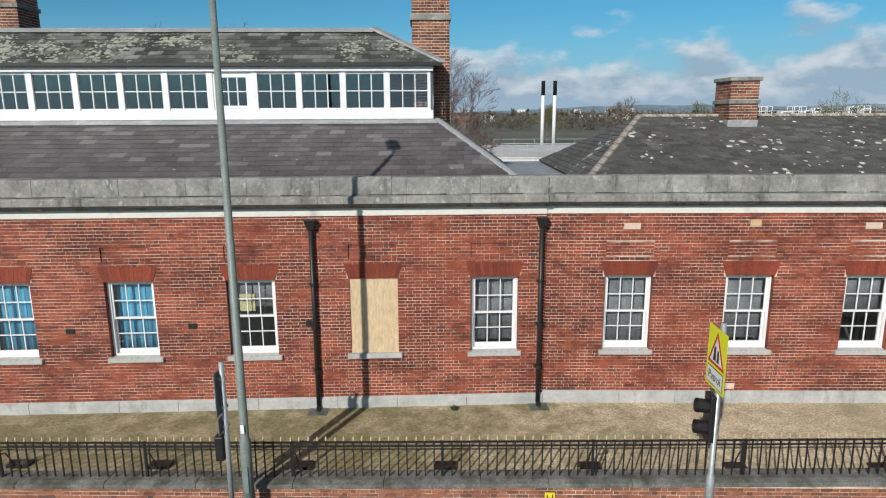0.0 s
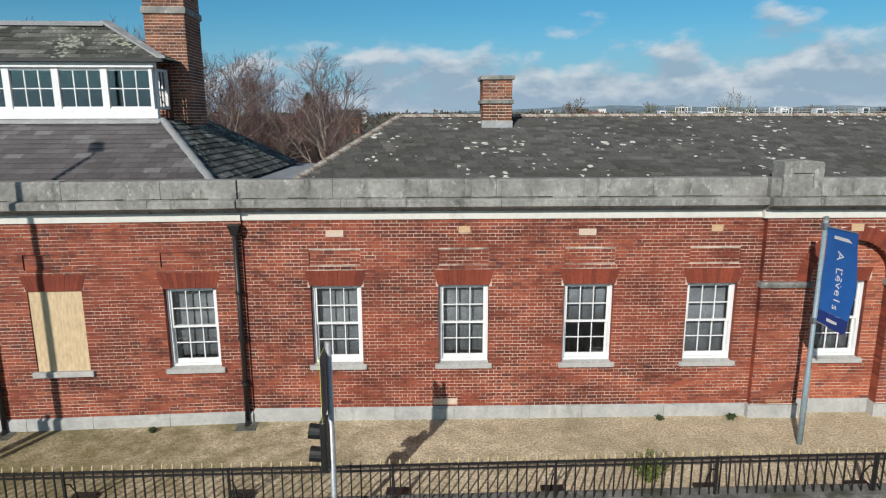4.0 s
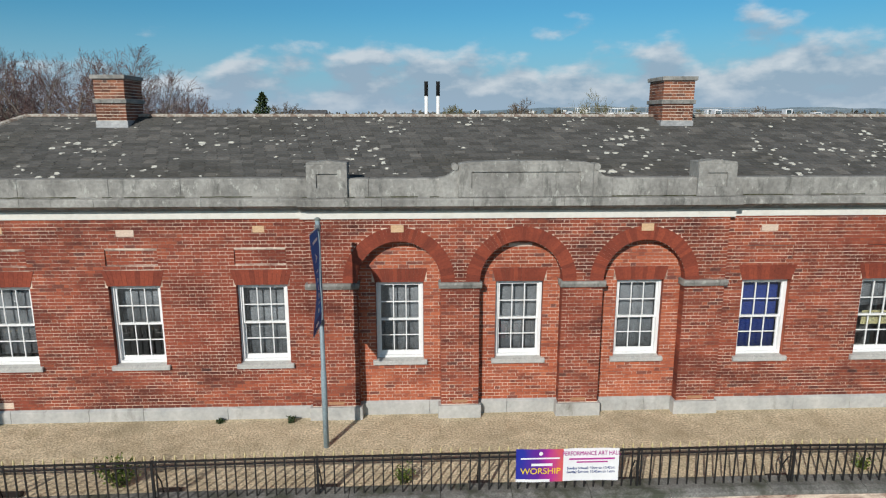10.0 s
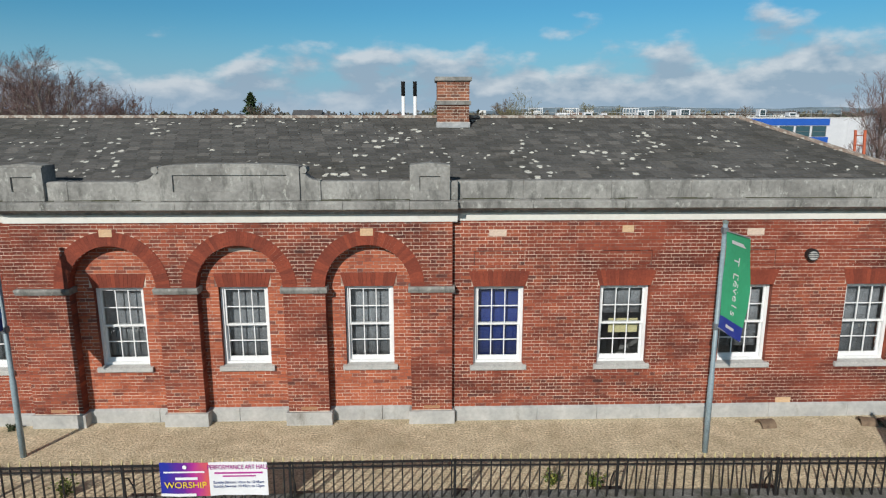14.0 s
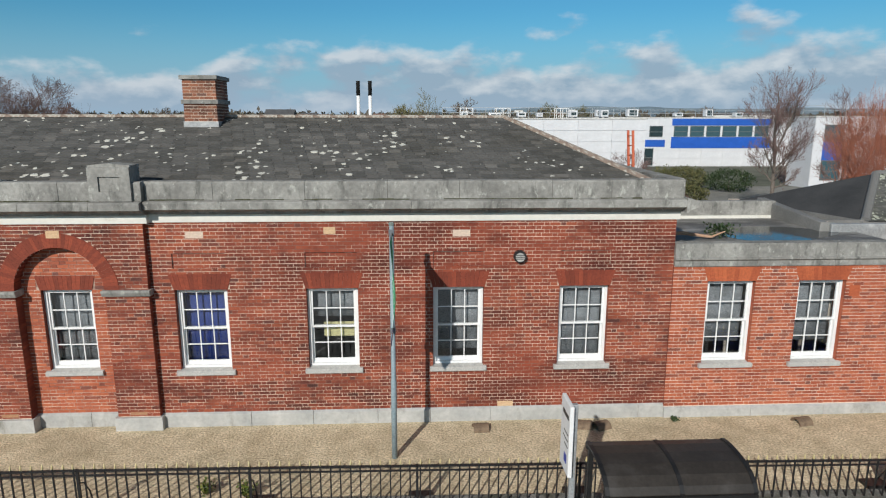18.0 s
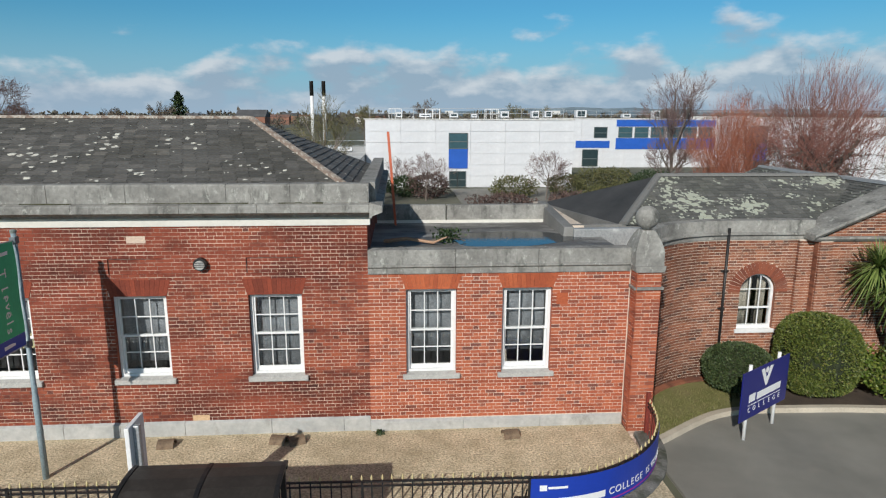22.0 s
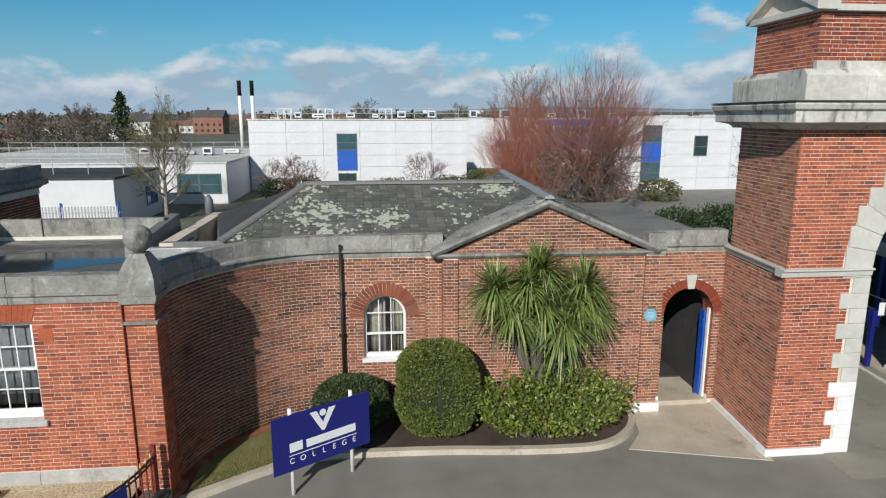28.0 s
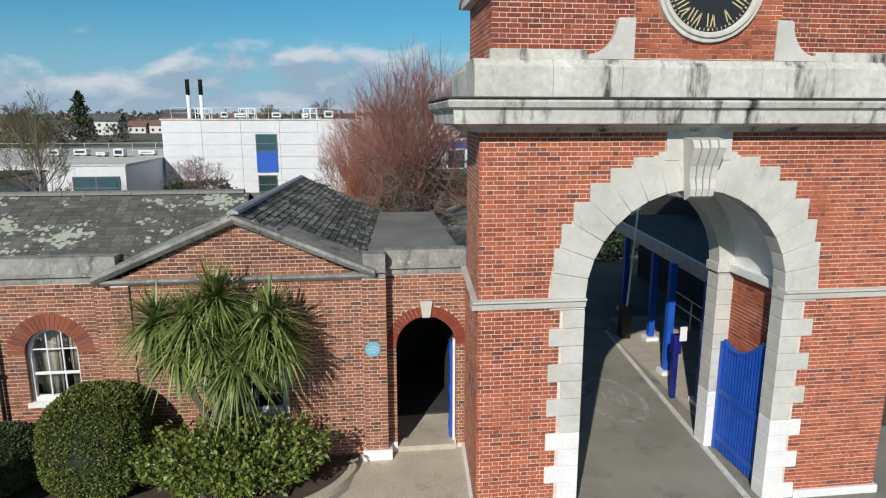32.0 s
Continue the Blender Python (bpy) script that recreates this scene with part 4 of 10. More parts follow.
# ---- sash windows ----
def sash_window(name, cx, y, z0, z1, half, label, cols=3, sill=True, sill_y=None):
    """A box sash in a reveal: y is the face of the frame; the two sashes have cols x 2 panes each."""
    win = thing(name, label, "sash window", group="sash windows", kind="structure")
    win.location = (cx, y, z0)
    h = z1 - z0
    fr = Mesh().box(-half, -half + 0.06, 0, 0.12, 0, h).box(half - 0.06, half, 0, 0.12, 0, h).box(-half + 0.06, half - 0.06, 0, 0.12, h - 0.05, h).box(-half + 0.06, half - 0.06, 0, 0.12, 0, 0.05)
    part("window_frame", fr, M_WHITE, win, bevel=0.004)
    a, b = -half + 0.06, half - 0.06
    mid = 0.05 + (h - 0.10) * 0.5
    for nm, s0, s1, d0, foot in (("upper_sash", mid - 0.02, h - 0.05, 0.03, 0.04), ("lower_sash", 0.05, mid + 0.02, 0.075, 0.085)):
        sash = Mesh().box(a, a + 0.04, d0, d0 + 0.04, s0, s1).box(b - 0.04, b, d0, d0 + 0.04, s0, s1).box(a + 0.04, b - 0.04, d0, d0 + 0.04, s1 - 0.04, s1).box(a + 0.04, b - 0.04, d0, d0 + 0.04, s0, s0 + foot)
        so = part(nm, sash, M_WHITE, win)
        c, d, e, f = a + 0.04, b - 0.04, s0 + foot, s1 - 0.04
        bars = Mesh()
        for k in range(1, cols):
            u = c + (d - c) * k / cols
            bars.box(u - 0.010, u + 0.010, d0 + 0.006, d0 + 0.034, e, f)
        m = 0.5 * (e + f)
        bars.box(c, d, d0 + 0.009, d0 + 0.031, m - 0.010, m + 0.010)
        part("glazing_bars", bars, M_WHITE, so)
        for k in range(cols):
            for lo, hi in ((e, m), (m, f)):
                p0, p1 = c + (d - c) * k / cols, c + (d - c) * (k + 1) / cols
                part("pane", Mesh().box(p0, p1, d0 + 0.018, d0 + 0.021, lo, hi), M_GLASS, so).visible_shadow = False
    if sill:
        sy = (W if sill_y is None else sill_y) - y
        part("sill", Mesh().prism([(sy - 0.07, -0.115), (0.10, -0.115), (0.10, 0.0), (0.0, 0.0), (sy - 0.07, -0.02)], "x", -half - 0.08, half + 0.08), M_SILL, win, "pale stone sill", bevel=0.006)
    return win


M_CURT_GREY = plain("grey_curtain", (0.24, 0.25, 0.265), 0.9, 0.3)
M_CURT_BLUE = plain("sky_blue_curtain", (0.10, 0.42, 0.62), 0.85, 0.12)
M_BLIND_BLUE = plain("navy_blind", (0.015, 0.04, 0.22), 0.7, 0.1)
M_PAPER = plain("yellow_paper", (0.62, 0.56, 0.30), 0.8, 0.05)


def curtain(cx, y, z0, z1, half, material, label, drop=1.0, cat="curtain", wave=0.018, waves=9):
    """A hanging cloth with folds."""
    m = Mesh()
    n, zb = 54, z1 - (z1 - z0) * drop
    for i in range(n + 1):
        u = -half + 2 * half * i / n
        d = wave * math.sin(waves * math.pi * i / n * 2) + 0.3 * wave * math.sin(31 * i / n)
        for z in (zb, z1):
            m.v.append((cx + u, y + d, z))
    m.f = [(2 * i, 2 * i + 2, 2 * i + 3, 2 * i + 1) for i in range(n)]
    ob = link(cat, m, material, label=label, category=cat, group="window cloths", smooth=True)
    so = ob.modifiers.new("thick", "SOLIDIFY")
    so.thickness = 0.004
    return ob


ZS = SILL + 0.115
k = 0
for cx in WINDOWS:
    k += 1
    if abs(cx + 1.20) < 0.01:
        board = thing("window_board", "plywood sheet boarding up a window", "board")
        board.location = (cx, W + 0.02, SILL + 0.1)
        part("sheet", Mesh().box(-0.53, 0.53, 0, 0.018, 0, HEAD - SILL - 0.1), M_PLY, board)
        part("joint", Mesh().box(-0.535, 0.535, -0.004, -0.001, 0.0, 0.02), M_PLY, board)
        sl = thing("window_sill", "stone sill under the boarded window", "sill", kind="structure")
        part("sill_stone", Mesh().box(cx - 0.61, cx + 0.61, W - 0.07, W + 0.1, SILL - 0.0, ZS), M_SILL, sl, bevel=0.006)
        continue
    sash_window(f"window_{k}", cx, W + 0.10, ZS, HEAD, 0.525, "white twelve-pane sash window in a brick reveal")
for cx in ARCHES:
    k += 1
    sash_window(f"window_{k}", cx, W + 0.19, ZS, HEAD, 0.505, "white twelve-pane sash window under a blind arch", sill_y=W + 0.10)
for cx in WINDOWS_R:
    k += 1
    sash_window(f"window_{k}", cx, W + 0.10, ZS, HEAD, 0.525, "white twelve-pane sash window in a brick reveal")
# rooms behind the windows
rm = Mesh().box(-26, 32.6, 17.4, 17.5, 0.8, 5.3).box(-26, 32.6, W + WALL_T, 17.4, 0.7, 0.8).box(-26, 32.6, W + WALL_T, 17.4, 4.6, 4.7)
for x in (-18, -10.5, -5.2, 0.1, 5.8, 13.6, 21.9, 27.1):
    rm.box(x, x + 0.12, W + WALL_T, 17.4, 0.8, 4.6)
rm.box(-26.1, -26, W, 17.5, 0.5, 5.3)
link("wall_inside", rm, M_ROOM, kind="structure", label="plain plaster partitions and floor inside the range", category="wall")
YC = W + 0.31
for cx in (-9.13, -6.50):
    curtain(cx - 0.0, YC, ZS, HEAD, 0.44, M_CURT_BLUE, "sky-blue curtain drawn behind the panes", waves=5)
for cx, d in ((4.465, 1.0), (7.14, 0.9), (9.78, 0.5), (12.4, 1.0), (ARCHES[0] + 0.0, 1.0), (ARCHES[1], 1.0), (ARCHES[2], 1.0), (28.47, 0.85), (31.13, 1.0), (1.475, 0.9), (-3.88, 0.4), (25.85, 0.4)):
    curtain(cx, YC + (0.1 if 14 < cx < 21 else 0), ZS, HEAD, 0.44, M_CURT_GREY, "grey net curtain half drawn behind the panes", drop=d, waves=3, wave=0.012)
curtain(23.19, YC, ZS, HEAD, 0.45, M_BLIND_BLUE, "navy blue blind pulled down", cat="blind", wave=0.004, waves=2)
link("notice_sheet", Mesh().box(-4.24, -3.90, YC - 0.03, YC - 0.024, 2.62, 3.02), M_PAPER, label="yellowed paper sheet taped inside a window", category="paper")
link("notice_sheet", Mesh().box(25.62, 26.26, YC - 0.03, YC - 0.024, 2.28, 2.60), M_PAPER, label="yellow paper sheet taped inside a window", category="paper")

# ---- annex with flat roof ----
AX0, AX1, AY = 33.0, 38.40, W - 0.04
an_at = flat_map(0, AY)
AH = HEAD + 0.07               # annex window heads
an_holes = [("r", c - 0.52, c + 0.52, SILL - 0.03, AH) for c in ANNEX_W]
wall_an = link("wall_annex", slab(an_at, AX0, AX1 + 0.02, 0.1, 3.83, WALL_T, an_holes), M_MORTAR_PALE, kind="structure", label="bright orange-red brick annex wall with two sash windows", category="wall")
bricks("annex", wall_an, an_at, AX0, AX1, 0.66, 3.81, M_BRICK_OR, an_holes + [("r", c - 0.57, c + 0.57, AH, AH + 0.31) for c in ANNEX_W], singles=(33.1, 38.3, 0.7, 1.56), seed=41)
for c in ANNEX_W:
    k += 1
    part("flat_arch", lintel(Mesh(), an_at, c, AH, AH + 0.31, 0.53, 0.63), M_RUBBED_OR, wall_an, "orange rubbed-brick flat arch")
    sash_window(f"window_{k}", c, AY + 0.10, ZS - 0.02, AH, 0.515, "white twelve-pane sash window in the annex", sill_y=AY)
    curtain(c, AY + 0.33, ZS - 0.02, AH, 0.43, M_CURT_GREY, "grey roller blind behind the panes", drop=0.8, waves=3, wave=0.006, cat="blind")
plinth_run("plinth_annex", AX0, AX1, AY, 0.62)
ap = thing("parapet_annex", "pale grey stone parapet of the flat-roofed annex", "parapet", kind="structure")
x, rng = AX0, random.Random(9)
while x < AX1 - 0.01:
    e = min(AX1, x + rng.uniform(1.4, 2.2))
    e = AX1 if AX1 - e < 0.7 else e
    part("parapet_stone", Mesh().prism([(AY + 0.26, 3.81), (AY - 0.04, 3.81), (AY - 0.04, 3.93), (AY - 0.09, 3.96), (AY - 0.09, 3.99), (AY - 0.03, 4.01), (AY - 0.03, 4.30), (AY + 0.26, 4.30)], "x", x + 0.003, e - 0.003), M_STONE, ap, bevel=0.006)
    x = e
pier = thing("gate_pier", "brick end pier with a stone pedestal and ball finial", "pier", kind="structure")
PX0, PX1, PY0 = 38.43, 38.96, 12.88
part("pier_core", Mesh().box(PX0, PX1, PY0, 13.45, 0.0, 3.85), M_MORTAR, pier)
bricks("pier", pier, flat_map(PX0, PY0), 0, PX1 - PX0, 0.35, 3.84, M_BRICK_OR, seed=42)
bricks("pier", pier, flat_map(PX1, PY0, 0, 1), 0, 0.6, 0.1, 3.84, M_BRICK_OR, seed=43)
bricks("pier", pier, flat_map(PX0, 13.14, 0, -1), 0, 0.32, 0.35, 3.84, M_BRICK_OR, seed=44)
part("impost_stone", Mesh().box(PX0 - 0.04, PX1 + 0.05, PY0 - 0.05, 13.4, 3.47, 3.53), M_STONE, pier, bevel=0.008)
part("cap_stone", Mesh().prism([(PX0 - 0.02, 3.84), (PX1 + 0.04, 3.84), (PX1 + 0.06, 3.92), (PX1 + 0.07, 3.97), (PX0 - 0.05, 3.97), (PX0 - 0.04, 3.92)], "y", PY0 - 0.06, 13.5), M_STONE, pier, bevel=0.008)
cx, cy = 0.5 * (PX0 + PX1), PY0 + 0.29
prof = [(0.30, 3.97), (0.30, 4.25)] + [(0.30 - 0.17 * t + 0.02 * math.sin(math.pi * t), 4.25 + 0.42 * t) for t in [j / 8 for j in range(1, 9)]]
ped = Mesh()
for (r0, z0), (r1, z1) in zip(prof, prof[1:]):
    ped.hexa([(cx - r0, cy - r0, z0), (cx + r0, cy - r0, z0), (cx + r0, cy + r0, z0), (cx - r0, cy + r0, z0), (cx - r1, cy - r1, z1), (cx + r1, cy - r1, z1), (cx + r1, cy + r1, z1), (cx - r1, cy + r1, z1)])
part("pedestal", ped, M_STONE, pier, "swept stone pedestal")
part("ball", Mesh().lathe([(0.06, 4.66)] + [(0.24 * math.sin(t), 4.92 - 0.24 * math.cos(t)) for t in [math.pi * j / 14 for j in range(2, 14)]] + [(0.005, 5.16)], cx, cy, 28), M_STONE, pier, "weathered stone ball", smooth=True)
# flat roof, puddle, rear parapet and the side wall of the range
M_FELT_WET = surface("damp_roofing_felt", (0.08, 0.08, 0.078), (0.17, 0.166, 0.157), 0.8, 0.6, 30, 0.2, stain=(0.34, 0.335, 0.32), stain_scale=0.9, stain_at=(0.48, 0.62), stain_stretch=(0.5, 1.2, 1))
fr = thing("roof_annex", "flat grey felt roof with a rain puddle", "roof", kind="structure")
part("roof_felt", Mesh().box(33.0, 38.45, AY + 0.26, 17.6, 3.80, 4.12), M_FELT_WET, fr)
M_PUDDLE = plain("rain_puddle", (0.03, 0.035, 0.04), 0.03, 0.05)
pd = Mesh()
ring = [(36.2 + (1.55 + 0.25 * math.sin(3 * t + 1)) * math.cos(t), 15.20 + (0.98 + 0.12 * math.sin(2 * t)) * math.sin(t)) for t in [2 * math.pi * j / 28 for j in range(28)]]
pd.prism(ring, "z", 4.10, 4.126)
part("puddle", pd, M_PUDDLE, fr, "still rain puddle mirroring the sky")
rp = thing("parapet_rear", "lichened stone parapet behind the flat roof", "parapet", kind="structure")
for a, b in ((33.05, 34.9), (34.93, 37.7)):
    part("parapet_stone", Mesh().box(a, b, 17.6, 17.85, 3.9, 4.60), M_STONE, rp, bevel=0.015)
part("base_band", Mesh().box(33.05, 37.7, 17.56, 17.6, 4.1, 4.20), M_BAND, rp)
kerb = thing("roof_kerb", "grey felt-covered upstand dividing the flat roofs", "roof kerb", kind="structure")
part("upstand", Mesh().hexa([(37.55, 15.4, 3.9), (37.85, 15.4, 3.9), (37.85, 18.4, 3.9), (37.55, 18.4, 3.9), (37.58, 15.4, 4.35), (37.82, 15.4, 4.35), (37.82, 18.4, 4.6), (37.58, 18.4, 4.6)]), M_FELT, kerb, bevel=0.02)
part("upstand", Mesh().box(37.8, 39.6, 15.3, 15.5, 3.9, 4.32), M_LEAD, kerb, bevel=0.02)
side = link("wall_side", slab(flat_map(33.0, W, 0, 1), 0.37, 8.2, 0.1, 4.95, 0.3), M_MORTAR, kind="structure", label="dark brick side wall of the range above the flat roof", category="wall")
bricks("side", side, flat_map(33.0, W, 0, 1), 0.01, 8.2, 3.9, Z_BAND, M_BRICK, seed=45)
cs = thing("cornice_side", "weathered stone cornice and parapet along the side wall", "cornice", kind="structure")
part("painted_band", Mesh().box(32.9, 33.035, W + 0.0, 21.4, Z_BAND, Z_BAND + 0.17), M_BAND, cs)
part("cornice_stone", Mesh().prism([(33.064, 4.983), (33.10, 4.983), (33.13, 5.03), (33.32, 5.10), (33.32, 5.225), (33.10, 5.277), (33.064, 5.277)], "y", W - 0.315, 21.4), M_STONE, cs, bevel=0.006)
part("parapet_stone", Mesh().box(32.86, 33.17, W + 0.16, 21.4, 5.27, 5.64), M_STONE, cs, bevel=0.01)

# ---- curved wall and lodge ----
CX, CY, CR = 41.93, 12.98, 3.0
LW = CY + CR                   # lodge wall face
PB = LW - 0.28                 # pediment bay face
Z_LC = 3.89
cur_at = arc_map(CX, CY, CR, math.pi, -1.0)
cur_len = CR * math.pi / 2
wall_cur = link("wall_curved", slab(cur_at, 0, cur_len, 0.0, Z_LC, 0.3, curved=True), M_MORTAR_DK, kind="structure", label="concave quarter-round brick wall with heavy darker patches", category="wall")
bricks("curved", wall_cur, cur_at, 0, cur_len, 0.12, Z_LC, M_BRICK_DARKENED, seed=51)


def sweep_stones(holder, at, u0, u1, prof, step, material):
    """Stones with a moulded profile of (d, z) along a mapped wall."""
    n = max(1, round((u1 - u0) / step))
    for i in range(n):
        a, b = u0 + (u1 - u0) * i / n + 0.003, u0 + (u1 - u0) * (i + 1) / n - 0.003
        m, q = Mesh(), 5
        for j in range(q + 1):
            u = a + (b - a) * j / q
            m.v += [at(u, z, d) for d, z in prof]
        c = len(prof)
        for j in range(q):
            m.f += [(j * c + p, j * c + (p + 1) % c, (j + 1) * c + (p + 1) % c, (j + 1) * c + p) for p in range(c)]
        m.f += [tuple(range(c)), tuple(range(q * c, q * c + c))[::-1]]
        part("cornice_stone", m, material, holder)


LPROF = [(-0.3, Z_LC), (0.03, Z_LC), (0.03, Z_LC + 0.10), (0.10, Z_LC + 0.13), (0.10, Z_LC + 0.17), (0.02, Z_LC + 0.20), (0.02, Z_LC + 0.49), (-0.3, Z_LC + 0.49)]
cc = thing("cornice_curved", "weathered stone cornice sweeping round the curved wall", "cornice", kind="structure")
sweep_stones(cc, cur_at, 0.0, cur_len, LPROF, 1.2, M_STONE)
lod_at, lod_x0 = flat_map(0, LW), CX
AWC, AWR = 42.91, 0.485        # arched window
lod_holes = [("a", AWC, AWR, 1.40, 2.50)]
wall_lodge = link("wall_lodge", slab(lod_at, CX, 44.3, 0.0, Z_LC, 0.34, lod_holes), M_MORTAR_DK, kind="structure", label="red brick lodge wall with a round-headed window", category="wall")
bricks("lodge", wall_lodge, lod_at, CX, 43.84, 0.12, Z_LC, M_BRICK_LODGE, [("a", AWC, AWR, 1.38, 2.50), ("a", AWC, 0.80, 2.5, 2.50)], singles=(42, 43.8, 0.5, 3.8), seed=52)
part("arch_ring", voussoirs(Mesh(), lod_at, AWC, 2.50, AWR, 0.80, 23, -0.2, 0.012, gap=0.005), M_RUBBED_LODGE, wall_lodge, "round arch of brown-red bricks")
c2 = thing("cornice_lodge", "weathered stone cornice and parapet on the lodge", "cornice", kind="structure")
sweep_stones(c2, lod_at, CX, 44.25, LPROF, 1.2, M_STONE)
bay2_at = flat_map(0, PB)
PX_L, PX_R = 44.22, 49.36
wall_ped = link("wall_pediment", slab(bay2_at, PX_L, PX_R, 0.0, Z_LC, 0.34, [("r", 46.4, 47.35, 1.0, 2.5)]), M_MORTAR_DK, kind="structure", label="projecting brick lodge front under a pediment", category="wall")
bricks("pediment_front", wall_ped, bay2_at, PX_L, PX_R, 0.12, Z_LC, M_BRICK_LODGE, [("r", 46.36, 47.39, 0.96, 2.8)], singles=(47.4, 49.2, 0.5, 3.8), seed=53)
part("flat_arch", lintel(Mesh(), bay2_at, 46.875, 2.5, 2.8, 0.48, 0.56), M_RUBBED_LODGE, wall_ped)
bricks("return", wall_ped, flat_map(PX_L, LW, 0, -1), 0, LW - PB, 0.12, Z_LC, M_BRICK_LODGE, seed=54)
for a, b, yy, s in ((43.84, 44.22, LW - 0.10, 55), (PX_L + 0.02, PX_L + 0.34, PB - 0.05, 56), (48.90, PX_R, PB - 0.06, 57)):
    part("pilaster_core", Mesh().box(a, b, yy, yy + 0.12, 0.0, Z_LC), M_MORTAR_DK, wall_ped)
    bricks("pilaster", wall_ped, flat_map(0, yy), a, b, 0.12, Z_LC, M_BRICK_LODGE, seed=s)
    bricks("pilaster", wall_ped, flat_map(a, yy + 0.1, 0, -1), 0, 0.1, 0.12, Z_LC, M_BRICK_LODGE, seed=s)
DR0, DR1, DRY = PX_R, 51.0, LW - 0.03
door_at = flat_map(0, DRY)
DC, DRR, DSP = 50.18, 0.62, 2.36
wall_door = link("wall_doorway", slab(door_at, DR0, DR1, 0.0, Z_LC, 0.5, [("a", DC, DRR, -0.1, DSP)]), M_MORTAR_DK, kind="structure", label="brick wall with a round-arched pedestrian doorway", category="wall")
bricks("doorway", wall_door, door_at, DR0, DR1, 0.12, Z_LC, M_BRICK_LODGE, [("a", DC, DRR, -0.1, DSP), ("a", DC, DRR + 0.22, DSP, DSP)], seed=58)
part("arch_ring", voussoirs(Mesh(), door_at, DC, DSP, DRR - 0.003, DRR + 0.22, 27, -0.4, 0.012, gap=0.003), M_RUBBED, wall_door, "round arch of dark rubbed bricks")
part("keystone", Mesh().hexa([door_at(DC - 0.08, DSP + DRR - 0.02, 0.05), door_at(DC + 0.08, DSP + DRR - 0.02, 0.05), door_at(DC + 0.08, DSP + DRR - 0.02, -0.2), door_at(DC - 0.08, DSP + DRR - 0.02, -0.2), door_at(DC - 0.13, DSP + DRR + 0.33, 0.05), door_at(DC + 0.13, DSP + DRR + 0.33, 0.05), door_at(DC + 0.13, DSP + DRR + 0.33, -0.2), door_at(DC - 0.13, DSP + DRR + 0.33, -0.2)]), M_STONE_PALE, wall_door, "pale keystone", bevel=0.01)
sweep_stones(c2, flat_map(0, DRY), PX_R - 0.02, DR1, LPROF, 1.2, M_STONE)
sweep_stones(c2, flat_map(0, PB - 0.06), 48.92, PX_R, LPROF, 1.2, M_STONE)
for nm, a, b, yy in (("wall_foot", 48.84, PX_R + 0.08, PB - 0.10), ("wall_foot", PX_R + 0.08, DC - DRR, DRY - 0.05), ("wall_foot", DC + DRR, 50.78, DRY - 0.05)):
    link(nm, Mesh().box(a, b, yy, yy + 0.4, 0.0, 0.24), M_WHITE, kind="structure", label="white-painted stone wall foot", category="plinth", bevel=0.01)
# pediment
PA, PZ, PT = 46.56, 3.90, 5.17
ped = thing("pediment", "low brick pediment with stone mouldings", "pediment", kind="structure")
x0, x1 = 44.02, 49.10
part("gable_core", Mesh().prism([(x0 + 0.2, PZ), (x1 - 0.2, PZ), (PA, PT - 0.12)], "y", PB + 0.0, PB + 0.25), M_MORTAR_DK, ped)
sl_l, sl_r = (PT - PZ) / (PA - x0), (PT - PZ) / (x1 - PA)
bricks("tympanum", ped, flat_map(0, PB), x0 + 0.1, x1 - 0.1, PZ + 0.10, PT - 0.12, M_BRICK_LODGE, seed=60, gable=(lambda z: x0 + 0.16 + (z - PZ) / sl_l, lambda z: x1 - 0.16 - (z - PZ) / sl_r))
part("base_moulding", Mesh().prism([(PB + 0.1, PZ - 0.02), (PB - 0.05, PZ - 0.02), (PB - 0.12, PZ + 0.05), (PB - 0.12, PZ + 0.09), (PB + 0.1, PZ + 0.12)], "x", x0, x1), M_STONE, ped, bevel=0.006)
for s, xe, sl in ((-1, x0, sl_l), (1, x1, sl_r)):
    prof = [(-0.14, 0.0), (-0.22, 0.09), (-0.22, 0.16), (0.9, 0.18), (0.9, 0.06), (-0.05, -0.02)]
    m = Mesh()
    xs, xa = xe + s * 0.06, PA
    for xx, zz in ((xs, PZ + 0.02), (xa, PT - 0.14)):
        m.v += [(xx, PB + d, zz + z) for d, z in prof]
    n = len(prof)
    m.f = [(i, (i + 1) % n, n + (i + 1) % n, n + i) for i in range(n)] + [tuple(range(n)), tuple(range(n, 2 * n))[::-1]]
    part("raking_cornice", m, M_STONE, ped, bevel=0.006)
# lodge roofs
lr = thing("roof_lodge", "dark slate lodge roof crusted with grey lichen", "roof", kind="structure")
EY, EZ, RGY, RGZ = LW + 0.22, Z_LC + 0.36, 18.3, 5.30
e0, e1, r0, r1 = (39.3, EY, EZ), (46.5, EY, EZ), (41.0, RGY, RGZ), (46.4, RGY, RGZ)
roof_part(lr, (e0, e1, r0, r1), M_SLATE_LICHEN, 61, wide=0.21, gauge=0.14)
part("west_hip", Mesh().add([(39.3, EY, EZ), (38.2, 20.6, EZ), (41.0, RGY, RGZ)], [(0, 1, 2)]).add([(38.2, 20.6, EZ), (46.6, 20.6, EZ), (46.4, RGY, RGZ), (41.0, RGY, RGZ)], [(0, 1, 2, 3)]).add([(39.3, EY, EZ - 0.02), (46.5, EY, EZ - 0.02), (46.4, RGY, RGZ - 0.02), (41.0, RGY, RGZ - 0.02)], [(0, 1, 2, 3)]), M_FELT_DK, lr, "dark felted hip")
